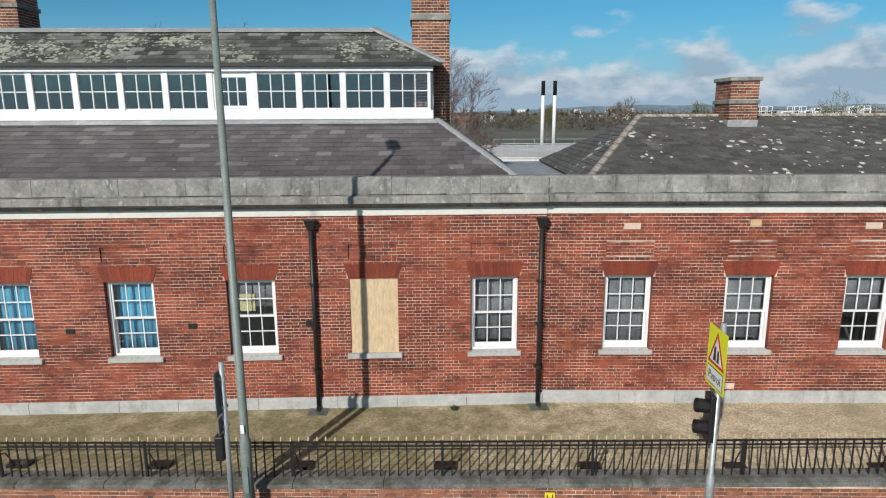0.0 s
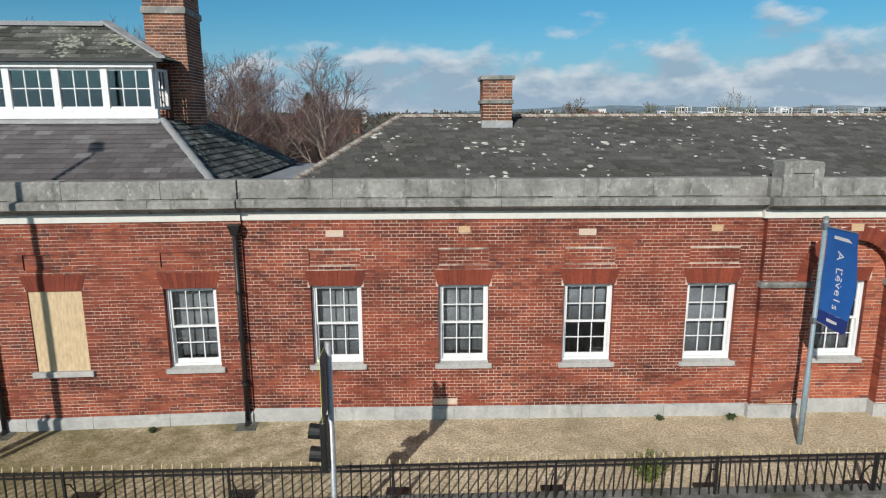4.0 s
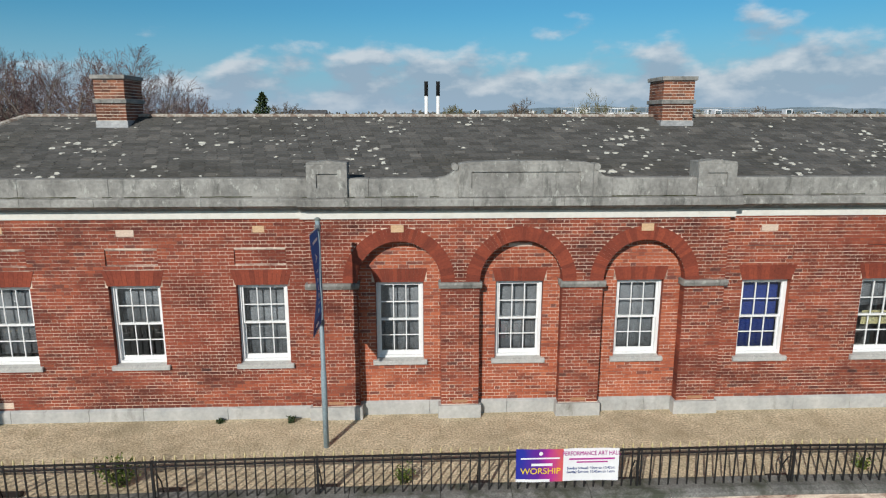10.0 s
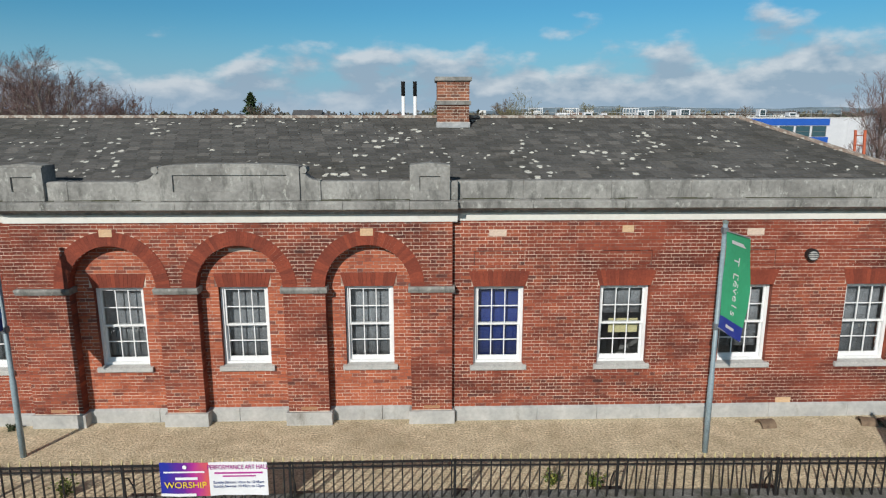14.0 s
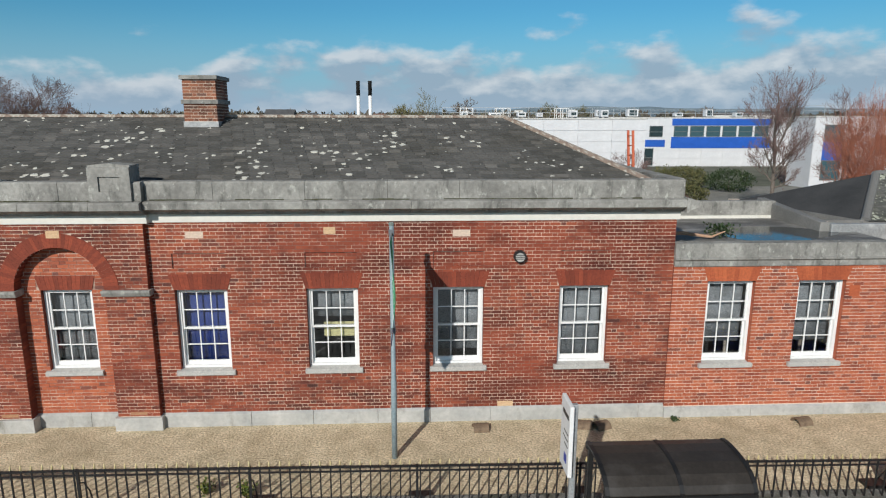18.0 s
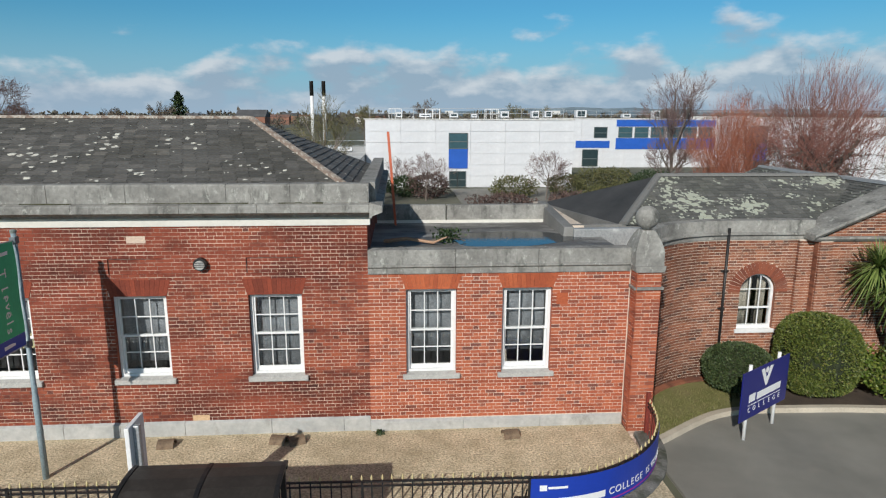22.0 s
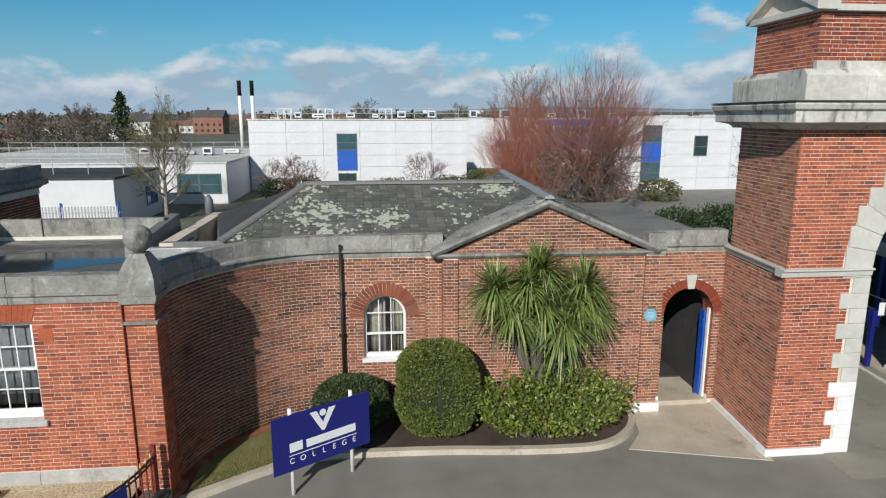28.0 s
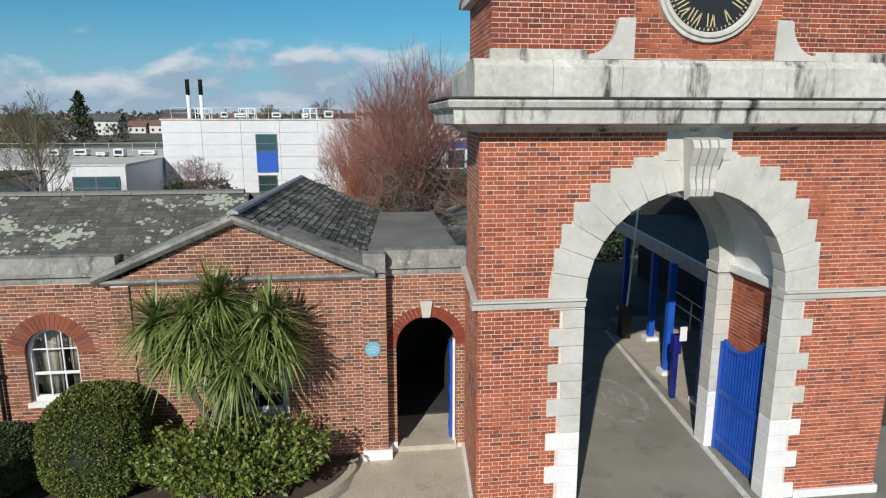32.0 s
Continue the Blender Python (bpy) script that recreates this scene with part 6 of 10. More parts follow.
# ---- distance: college buildings ----
def clad_building(name, x0, x1, y0, y1, h, label, px=3.4, pz=1.15, windows=(), roofm=None, coping=True):
    b = thing(name, label, "building")
    b.location = (x0, y0, 0)
    L, D = x1 - x0, y1 - y0
    part("wall", Mesh().box(0, L, 0.06, D, -0.05, h - 0.05), M_WHITE_PANEL, b)
    nx, nz = max(1, round(L / px)), max(1, round(h / pz))
    me = Mesh().box(0.015, L / nx - 0.015, 0, 0.05, 0.012, h / nz - 0.012).data("cladding_panel", M_WHITE_PANEL)
    for i in range(nx):
        for j in range(nz):
            shared("cladding_panel", me, b, pose(i * L / nx, 0, j * h / nz))
    part("roof", Mesh().box(-0.1, L + 0.1, -0.08, D + 0.1, h, h + 0.12), roofm or M_OFFWHITE, b)
    for wx0, wx1, wz0, wz1, mat_, nm in windows:
        w = part(nm, Mesh().box(wx0 - x0, wx1 - x0, -0.06, 0.03, wz0, wz1), mat_, b)
        if nm == "window":
            part("frame", Mesh().box(wx0 - x0 - 0.08, wx0 - x0, -0.08, 0.03, wz0 - 0.08, wz1 + 0.08).box(wx1 - x0, wx1 - x0 + 0.08, -0.08, 0.03, wz0 - 0.08, wz1 + 0.08).box(wx0 - x0, wx1 - x0, -0.08, 0.03, wz1, wz1 + 0.08).box(wx0 - x0, wx1 - x0, -0.08, 0.03, wz0 - 0.08, wz0).box(wx0 - x0, wx1 - x0, -0.075, 0.03, 0.55 * wz0 + 0.45 * wz1 - 0.05, 0.55 * wz0 + 0.45 * wz1 + 0.05), M_FRAME, w)
    return b


M_FRAME = plain("grey_window_frame", (0.10, 0.12, 0.12), 0.5)
M_DKGLASS = plain("dark_glazing", (0.03, 0.05, 0.055), 0.08, 0.1)
M_TEAL = plain("tinted_glazing", (0.05, 0.105, 0.125), 0.1, 0.1)
clad_building("college_building", 30.4, 51.6, 65.5, 82, 6.75, "two-storey white clad college building with blue panels", windows=((38.85, 40.65, 3.95, 5.4, M_TEAL, "window"), (38.78, 40.72, 1.9, 3.9, M_BLUE_PANEL, "blue_panel"), (38.9, 39.65, 0.1, 1.55, M_DKGLASS, "window"), (39.75, 40.5, 0.1, 1.55, M_DKGLASS, "window")))
clad_building("college_building", 53.6, 86, 92, 110, 6.9, "white college wing with blue spandrels", windows=((62.0, 63.8, 4.3, 5.7, M_DKGLASS, "window"), *((65.6 + 2.4 * q, 67.5 + 2.4 * q, 4.35, 5.7, M_TEAL, "window") for q in range(6)), (65.2, 80.0, 5.85, 6.8, M_BLUE_PANEL, "blue_panel"), (65.2, 80.0, 2.6, 4.2, M_BLUE_PANEL, "blue_panel"), (59.3, 64.3, 2.8, 3.8, M_BLUE_PANEL, "blue_panel"), (60.4, 62.6, 0.2, 2.5, M_DKGLASS, "window")))
clad_building("college_building", 67.2, 108, 62, 66, 7.0, "pale college block with blue panels between its windows", windows=((68.3, 70.1, 4.7, 6.2, M_TEAL, "window"), (68.2, 70.2, 2.8, 4.6, M_BLUE_PANEL, "blue_panel"), (68.3, 70.1, 0.9, 2.7, M_TEAL, "window"), (73.6, 74.8, 3.4, 5.2, M_DKGLASS, "window")))
clad_building("college_building", 4, 30.3, 56, 82, 3.3, "single-storey white college block with a flat roof", px=4, pz=3.3, windows=((26.4, 28.0, 0.9, 2.4, M_TEAL, "window"), (28.15, 29.75, 0.9, 2.4, M_TEAL, "window")))
cls = clad_building("college_building", 14.0, 26.3, 43.5, 52, 3.2, "low white-rendered classroom block with a dark roof edge", px=12.3, pz=3.2, roofm=M_FELT_DK)
for y in (5.4, 6.6):
    win = part("window", Mesh().box(12.3, 12.34, y, y + 0.8, 0.9, 2.1), M_DKGLASS, cls)
    part("frame", Mesh().box(12.3, 12.37, y - 0.08, y, 0.82, 2.18).box(12.3, 12.37, y + 0.8, y + 0.88, 0.82, 2.18).box(12.3, 12.37, y, y + 0.8, 2.1, 2.18).box(12.3, 12.37, y, y + 0.8, 0.82, 0.9).box(12.3, 12.37, y, y + 0.8, 1.46, 1.54), M_BLUE, win, "blue window frame")
# twin boiler flues
for dx in (0, 2.25):
    fl = thing("boiler_flue", "tall steel boiler flue with a black top", "flue", group="boiler flues")
    fl.location = (17.55 + dx, 125, 0)
    part("pipe", Mesh().lathe([(0.34, 0), (0.34, 12.0)], 0, 0, 14), M_WHITE, fl, smooth=True)
    part("black_top", Mesh().lathe([(0.37, 11.0), (0.37, 13.6), (0.42, 13.7)], 0, 0, 14), M_IRON, fl, "black cowl", smooth=True)


# ---- lettering ----
def letters(name, text, size, material, parent, m, depth=0.002, label="", align="CENTER"):
    cu = bpy.data.curves.new(name, "FONT")
    cu.body, cu.size, cu.align_x, cu.align_y, cu.extrude = text, size, align, "CENTER", depth
    tmp = bpy.data.objects.new(name, cu)
    scene.collection.objects.link(tmp)
    dg = bpy.context.evaluated_depsgraph_get()
    me = bpy.data.meshes.new_from_object(tmp.evaluated_get(dg))
    bpy.data.objects.remove(tmp)
    me.materials.clear()
    me.materials.append(material)
    ob = new(name, me)
    ob.parent = parent
    ob.matrix_local = m
    return tagged(ob, label)


M_INK_WHITE = plain("white_print", (0.78, 0.78, 0.78), 0.5, 0.03)
M_INK_BLACK = plain("black_print", (0.02, 0.02, 0.02), 0.5, 0.03)
M_INK_NAVY = plain("navy_print", (0.03, 0.06, 0.22), 0.5, 0.03)
M_INK_PINK = plain("magenta_print", (0.40, 0.02, 0.25), 0.5, 0.03)
M_INK_YELLOW = plain("yellow_print", (0.80, 0.62, 0.03), 0.5, 0.03)
M_VINYL_BLUE = plain("blue_vinyl", (0.012, 0.045, 0.36), 0.45, 0.06)
M_FLAG_BLUE = plain("blue_flag_cloth", (0.012, 0.13, 0.46), 0.7, 0.08)
M_FLAG_NAVY = plain("navy_flag_cloth", (0.01, 0.04, 0.22), 0.7, 0.08)
M_FLAG_GREEN = plain("green_flag_cloth", (0.05, 0.46, 0.22), 0.7, 0.08)
M_SIGN_YELLOW = plain("fluorescent_yellow", (0.80, 0.85, 0.02), 0.4, 0.03)
M_SIGN_RED = plain("sign_red", (0.55, 0.02, 0.02), 0.4, 0.03)
M_SIGN_GREY = plain("sign_back_grey", (0.13, 0.145, 0.16), 0.5, 0.08)
M_RUST = surface("dark_red_painted_iron", (0.16, 0.025, 0.02), (0.24, 0.045, 0.03), 5.0, 0.55, 30, 0.15)

# ---- dwarf wall, coping and railings ----
FY = 9.95


def fence_z(x):
    """Height of the coping, which follows the street's fall."""
    pts = ((-12, 0.36), (-2.5, 0.42), (5, 0.50), (13, 0.60), (22, 0.64), (30, 0.55), (36, 0.46), (60, 0.42))
    for (a, za), (b, zb) in zip(pts, pts[1:]):
        if x <= b:
            return za + (zb - za) * max(0.0, (x - a) / (b - a))
    return pts[-1][1]


FX0, FXE, FCX, FCY, FR = -9.0, 36.0, 36.0, 12.72, 2.77
F_LEN = FXE - FX0 + FR * math.pi / 2


def fence_at(s):
    """Place and way along the railing line after s metres."""
    if s <= FXE - FX0:
        return Vector((FX0 + s, FY, fence_z(FX0 + s))), 0.0
    a = (s - (FXE - FX0)) / FR
    return Vector((FCX + FR * math.sin(a), FCY - FR * math.cos(a), fence_z(36) - 0.02 * a)), a


def along_fence(mesh, s0, s1, prof, steps):
    """Sweeps a profile of (across, z) over a stretch of the line; across is positive to the street."""
    n, c = steps, len(prof)
    k0 = len(mesh.v)
    for i in range(n + 1):
        p, a = fence_at(s0 + (s1 - s0) * i / n)
        nx, ny = math.sin(a), -math.cos(a)
        mesh.v += [(p.x + nx * d, p.y + ny * d, p.z + z if z > -0.2 else z + 0.15) for d, z in prof]
    for i in range(n):
        mesh.f += [(k0 + i * c + q, k0 + i * c + (q + 1) % c, k0 + (i + 1) * c + (q + 1) % c, k0 + (i + 1) * c + q) for q in range(c)]
    mesh.f += [tuple(range(k0, k0 + c))[::-1], tuple(range(k0 + n * c, k0 + n * c + c))]
    return mesh


dwarf = link("wall_dwarf", along_fence(Mesh(), 0, F_LEN, [(0.17, -0.45), (0.17, -0.10), (-0.17, -0.10), (-0.17, -0.45)], 120), M_MORTAR, kind="structure", label="low brick wall carrying stone coping and railings", category="wall")
bricks("dwarf", dwarf, flat_map(0, FY - 0.17), FX0, 36.0, -0.02, 0.36, M_BRICK_LODGE, seed=81)
arc_out = arc_map(FCX, FCY, FR + 0.17, -math.pi / 2, 1.0, inward=False)
bricks("dwarf", dwarf, arc_out, 0, (FR + 0.17) * math.pi / 2, -0.02, 0.34, M_BRICK_LODGE, seed=82)
coping = thing("coping", "weathered grey stone coping under the railings", "coping", kind="structure")
M_COPING = surface("coping_stone", (0.12, 0.12, 0.11), (0.25, 0.245, 0.225), 2.6, 0.9, 30, 0.5, stain=(0.065, 0.07, 0.05), stain_scale=2.2, stain_at=(0.46, 0.62), grain_amount=0.4)
s, rng = 0.0, random.Random(5)
while s < F_LEN - 0.01:
    e = min(F_LEN, s + rng.uniform(1.2, 1.8))
    e = F_LEN if F_LEN - e < 0.6 else e
    part("coping_stone", along_fence(Mesh(), s + 0.004, e - 0.004, [(0.24, -0.11), (0.24, -0.03), (0.12, 0.0), (-0.20, 0.0), (-0.24, -0.03), (-0.24, -0.11)], 6), M_COPING, coping, bevel=0.008)
    s = e
fence = thing("fence", "black iron railings with gilded spear tips on a stone coping", "fence")
FH = 0.74
part("top_rail", along_fence(Mesh(), 0, F_LEN, [(0.02, FH - 0.075), (0.02, FH - 0.050), (-0.02, FH - 0.050), (-0.02, FH - 0.075)], 150), M_IRON, fence)
part("second_rail", along_fence(Mesh(), 0, F_LEN, [(0.016, FH - 0.155), (0.016, FH - 0.135), (-0.016, FH - 0.135), (-0.016, FH - 0.155)], 150), M_IRON, fence)
bar_me = Mesh().box(-0.011, 0.011, -0.011, 0.011, -0.03, FH - 0.02).data("bar", M_IRON)
tip_me = Mesh().lathe([(0.012, 0.0), (0.020, 0.018), (0.017, 0.045), (0.002, 0.095)], 0, 0, 6).data("spear_tip", M_GILT)
bar_red = Mesh().box(-0.011, 0.011, -0.011, 0.011, -0.03, FH - 0.02).data("bar", M_RUST)
n_bar = int(F_LEN / 0.163)
for i in range(n_bar):
    s = 0.08 + i * (F_LEN - 0.1) / n_bar
    p, a = fence_at(s)
    lean = 1.2 * math.sin(i * 2.7)
    bar = shared("bar", bar_red if s > F_LEN - 1.25 else bar_me, fence, pose(p.x, p.y, p.z, 0.4 * math.sin(i * 1.3), lean * 0.4, math.degrees(a)))
    shared("spear_tip", tip_me, bar, pose(0, 0, FH - 0.035))
std = Mesh().box(-0.02, 0.02, -0.02, 0.02, -0.03, FH - 0.04)
std.tube([(0, 0.0, FH * 0.62), (0, 0.16, FH * 0.5), (0, 0.30, FH * 0.18), (0, 0.36, -0.1)], [0.014] * 4, 6)
std_me = std.data("standard", M_IRON)
i = 0
while 1.2 + i * 2.72 < F_LEN:
    p, a = fence_at(1.2 + i * 2.72)
    shared("standard", std_me, fence, pose(p.x, p.y, p.z, 0, 0, math.degrees(a)), "stay bar bracing the railing")
    i += 1
part("end_post", Mesh().box(38.74, 38.82, 12.62, 12.70, 0.3, 1.32), M_RUST, fence, "dark red end post")

# small stone pads behind the stays
pad_me = Mesh().box(-0.20, 0.20, -0.12, 0.12, 0, 0.09).data("stay_pad", M_IRON)
for i in range(17):
    p, a = fence_at(1.2 + i * 2.72)
    if a > 0:
        continue
    pad = thing("stay_pad", "small black iron plate at the foot of a railing stay", "plate", group="railing stay pads")
    pad.location = (p.x + 0.05, FY + 0.42, gravel_z(p.x) - 0.03)
    shared("block", pad_me, pad)

# ---- banner on the railings ----
ban = thing("event_banner", "purple and white vinyl banner tied to the railings", "banner")
ban.location = (18.17, FY - 0.045, 0.77)
BW, BH = 0.875, 0.60
def cloth(x0, x1, z0, z1, y=0.0, nx=24, amp=0.008, thick=0.003):
    m = Mesh()
    for d in (0.0, thick):
        for i in range(nx + 1):
            x = x0 + (x1 - x0) * i / nx
            w = amp * math.sin(x * 5.2) + amp * 0.6 * math.sin(x * 13)
            m.v += [(x, y + w + d, z0), (x, y + w + d, z1)]
    o = 2 * (nx + 1)
    for i in range(nx):
        m.f += [(2 * i, 2 * i + 2, 2 * i + 3, 2 * i + 1), (o + 2 * i, o + 2 * i + 1, o + 2 * i + 3, o + 2 * i + 2), (2 * i, o + 2 * i, o + 2 * i + 2, 2 * i + 2), (2 * i + 1, 2 * i + 3, o + 2 * i + 3, o + 2 * i + 1)]
    return m
m_, n_, l_, b_ = nodes_of("purple_print")
gx = n_.new("ShaderNodeSeparateXYZ")
gt = n_.new("ShaderNodeTexCoord")
l_.new(gt.outputs["Generated"], gx.inputs[0])
gadd2 = n_.new("ShaderNodeMath")
gadd2.operation = "MULTIPLY_ADD"
gadd2.inputs[1].default_value = 0.35
l_.new(add_noise(n_, l_, 3.0, 4, 0.6), gadd2.inputs[0])
gmul = n_.new("ShaderNodeMath")
gmul.operation = "MULTIPLY"
gmul.inputs[1].default_value = 0.8
l_.new(gx.outputs[0], gmul.inputs[0])
l_.new(gmul.outputs[0], gadd2.inputs[2])
gr = gadd2.outputs[0]
l_.new(ramp(n_, l_, gr, [(0.25, (0.02, 0.03, 0.30)), (0.55, (0.12, 0.02, 0.26)), (0.75, (0.40, 0.03, 0.24)), (0.95, (0.62, 0.10, 0.10))]), b_.inputs["Base Color"])
b_.inputs["Roughness"].default_value = 0.4
M_PURPLE = m_
part("left_panel", cloth(-BW, -0.075, 0, BH), M_PURPLE, ban, "purple printed half")
part("right_panel", cloth(-0.075, BW, 0, BH), M_INK_WHITE, ban, "white printed half")
UPR = pose(0, 0, 0, 90, 0, 0)
yy = -0.018
letters("lettering", "WORSHIP", 0.155, M_INK_YELLOW, ban, pose(-0.46, yy, 0.20) @ UPR, label="yellow word")
letters("lettering", "PERFORMANCE ART HALL", 0.098, M_INK_PINK, ban, pose(0.40, yy, 0.515) @ UPR @ Matrix.Diagonal((0.86, 1.15, 1, 1)), label="magenta heading")
letters("lettering", "Sunday School: 10am to 10:45am", 0.062, M_INK_NAVY, ban, pose(0.40, yy, 0.245) @ UPR @ Matrix.Diagonal((1.0, 1.1, 1, 1)))
letters("lettering", "Sunday Service: 10:45am to 12pm", 0.062, M_INK_NAVY, ban, pose(0.40, yy, 0.175) @ UPR @ Matrix.Diagonal((0.98, 1.1, 1, 1)))
part("small_print", Mesh().box(0.02, 0.80, yy - 0.001, yy + 0.001, 0.40, 0.43), M_INK_PINK, ban)
part("small_print", Mesh().box(0.15, 0.68, yy - 0.001, yy + 0.001, 0.345, 0.37), M_INK_PINK, ban)
part("small_print", Mesh().box(-0.80, -0.14, yy - 0.001, yy + 0.001, 0.425, 0.452), M_INK_WHITE, ban)
part("script_line", Mesh().box(-0.62, -0.26, yy - 0.001, yy + 0.001, 0.30, 0.345), M_INK_WHITE, ban)
part("roundel", Mesh().prism([(-0.46 + 0.035 * math.cos(2 * math.pi * j / 16), 0.525 + 0.035 * math.sin(2 * math.pi * j / 16)) for j in range(16)], "y", yy - 0.001, yy + 0.001), M_INK_WHITE, ban)
part("foot_stripe", cloth(-BW, -0.30, 0.0, 0.05, -0.012), M_INK_WHITE, ban)

# ---- college banner round the bend ----
cb = thing("college_banner", "long blue vinyl banner tied round the curved railings", "banner")
S0, S1 = F_LEN - 4.62, F_LEN - 0.95
def bend(d, z0, z1, s0=S0, s1=S1, n=40):
    return along_fence(Mesh(), s0, s1, [(d, z0), (d, z1), (d - 0.004, z1), (d - 0.004, z0)], n)
part("vinyl", bend(0.045, 0.06, FH - 0.06), M_VINYL_BLUE, cb)
part("stripe", bend(0.050, 0.105, 0.125, S0 + 0.15, S1 - 0.4), M_INK_PINK, cb, "magenta stripe")
for word, s in (("C", 1.47), ("O", 1.62), ("L", 1.76), ("L", 1.87), ("E", 1.99), ("G", 2.13), ("E", 2.27), ("I", 2.47), ("S", 2.56), ("\u2018", 2.70), ("G", 2.78), ("O", 2.92), ("O", 3.06), ("D", 3.20), ("\u2019", 3.31)):
    p, a = fence_at(S0 + s)
    letters("letter", word, 0.19, M_INK_WHITE, cb, pose(p.x + math.sin(a) * 0.052, p.y - math.cos(a) * 0.052, p.z + 0.26, 90, 0, math.degrees(a)))
part("name_bar", bend(0.050, 0.20, 0.32, S0 + 0.17, S0 + 0.38), M_INK_WHITE, cb, "white lettering bar")
part("name_bar", bend(0.050, 0.20, 0.32, S0 + 0.47, S0 + 1.33), M_INK_WHITE, cb, "white lettering bar")
part("emblem", bend(0.050, 0.46, 0.56, S0 + 0.15, S0 + 0.27), M_INK_WHITE, cb, "small white emblem")
part("name_bar", bend(0.050, 0.49, 0.53, S0 + 0.29, S0 + 0.62), M_INK_WHITE, cb)


# ---- flagpoles ----
def flagpole(x, y, cloth_m, foot_m, text, label):
    z0 = gravel_z(x)
    fp = thing("flagpole", label, "banner pole", group="banner poles")
    fp.location = (x, y, z0)
    h = 4.98 - z0
    part("pole", Mesh().tube([(0, 0, -0.1), (0, 0, 1.6), (0, 0, 1.62), (0, 0, h)], [0.055, 0.055, 0.045, 0.042], 14), M_GALV_BLUE, fp, "blue-grey steel pole", smooth=True)
    part("cap", Mesh().lathe([(0.05, h - 0.01), (0.055, h + 0.03), (0.02, h + 0.05)], 0, 0, 12), M_GREENGREY, fp)
    for z in (h - 0.14, h - 1.98):
        part("arm", Mesh().tube([(0, 0, z), (0, -0.92, z + 0.03)], [0.012, 0.010], 8), M_GALV, fp)
        part("bracket", Mesh().box(-0.05, 0.05, -0.06, 0.06, z - 0.06, z + 0.06), M_SIGN_GREY, fp, bevel=0.01)
    m, n, k = Mesh(), 20, 10
    def fx(u, v):
        return 0.05 * math.sin(math.pi * v) * (0.4 + u) + 0.012 * math.sin(9 * v + 3 * u)
    def pt(u, v, d):
        top, bot = h - 0.13, h - 1.96 - 0.12 * (1 - u) * 0.2
        return (fx(u, v) + d, -0.07 - 0.86 * u, top + (bot - top) * v)
    for part_nm, v0, v1, mm in (("cloth", 0.0, 0.86, cloth_m), ("foot_panel", 0.862, 1.0, foot_m)):
        m = Mesh()
        for d in (-0.002, 0.002):
            for j in range(n + 1):
                for i in range(k + 1):
                    m.v.append(pt(i / k, v0 + (v1 - v0) * j / n, d))
        o = (n + 1) * (k + 1)
        for j in range(n):
            for i in range(k):
                a = j * (k + 1) + i
                m.f += [(a, a + 1, a + k + 2, a + k + 1), (o + a, o + a + k + 1, o + a + k + 2, o + a + 1)]
        part(part_nm, m, mm, fp, smooth=True)
    for side, rot in ((1, 90), (-1, -90)):
        for j, ch in enumerate(text):
            if ch == " ":
                continue
            v = 0.26 + 0.075 * j * (1.0 if text[0] == "A" else 1.0)
            px, py, pz = pt(0.5, v, side * 0.006)
            # letters lie on their side and read downwards
            m4 = pose(px, py, pz, 90, 0, 90 if side > 0 else -90) @ pose(0, 0, 0, 0, 0, -90)
            letters("letter", ch, 0.26, M_INK_WHITE, fp, m4)
        ex = pt(0.5, 0.09, side * 0.006)
        part("emblem", Mesh().box(ex[0] - 0.001, ex[0] + 0.001, ex[1] - 0.28, ex[1] + 0.22, ex[2] - 0.03, ex[2] + 0.03), M_INK_WHITE, fp, "white printed emblem bar")
        ex = pt(0.5, 0.93, side * 0.006)
        part("emblem", Mesh().box(ex[0] - 0.001, ex[0] + 0.001, ex[1] - 0.16, ex[1] + 0.14, ex[2] - 0.03, ex[2] + 0.03), M_INK_WHITE, fp, "white printed emblem bar")
    return fp


M_GALV_BLUE = surface("blue_grey_steel", (0.20, 0.27, 0.30), (0.28, 0.35, 0.38), 3.0, 0.45, 25, 0.08)
flagpole(13.82, 11.88, M_FLAG_BLUE, M_FLAG_NAVY, "A Levels", "steel banner pole with a blue cloth banner on the gravel")
flagpole(27.14, 11.70, M_FLAG_GREEN, M_VINYL_BLUE, "T Levels", "steel banner pole with a green cloth banner on the gravel")

# ---- street lamp ----
lamp = thing("street_lamp", "tall tapered grey-green street lamp column by the kerb", "street lamp")
lamp.location = (-3.03, 9.42, -0.02)
part("column", Mesh().tube([(0, 0, -0.1), (0, 0, 1.45), (0, 0, 1.5), (0, 0, 8.95)], [0.095, 0.095, 0.075, 0.05], 16), M_GREENGREY, lamp, smooth=True)
part("arm", Mesh().tube([(0, 0, 8.92), (0.05, 0.15, 8.97), (0.12, 0.5, 9.0)], [0.035, 0.032, 0.03], 10), M_GREENGREY, lamp, smooth=True)
part("lantern", Mesh().hexa([(-0.02, 0.4, 8.93), (0.30, 0.4, 8.93), (0.30, 1.0, 8.96), (-0.02, 1.0, 8.96), (0.04, 0.42, 9.06), (0.24, 0.42, 9.06), (0.24, 0.95, 9.06), (0.04, 0.95, 9.06)]), M_SIGN_GREY, lamp, "flat lamp head", bevel=0.02)
part("door", Mesh().box(-0.04, 0.04, -0.105, -0.085, 0.5, 1.0), M_GREENGREY, lamp)
part("number_plate", Mesh().box(-0.03, 0.03, -0.098, -0.092, 1.62, 1.78), M_INK_WHITE, lamp, "small white plate with bars")

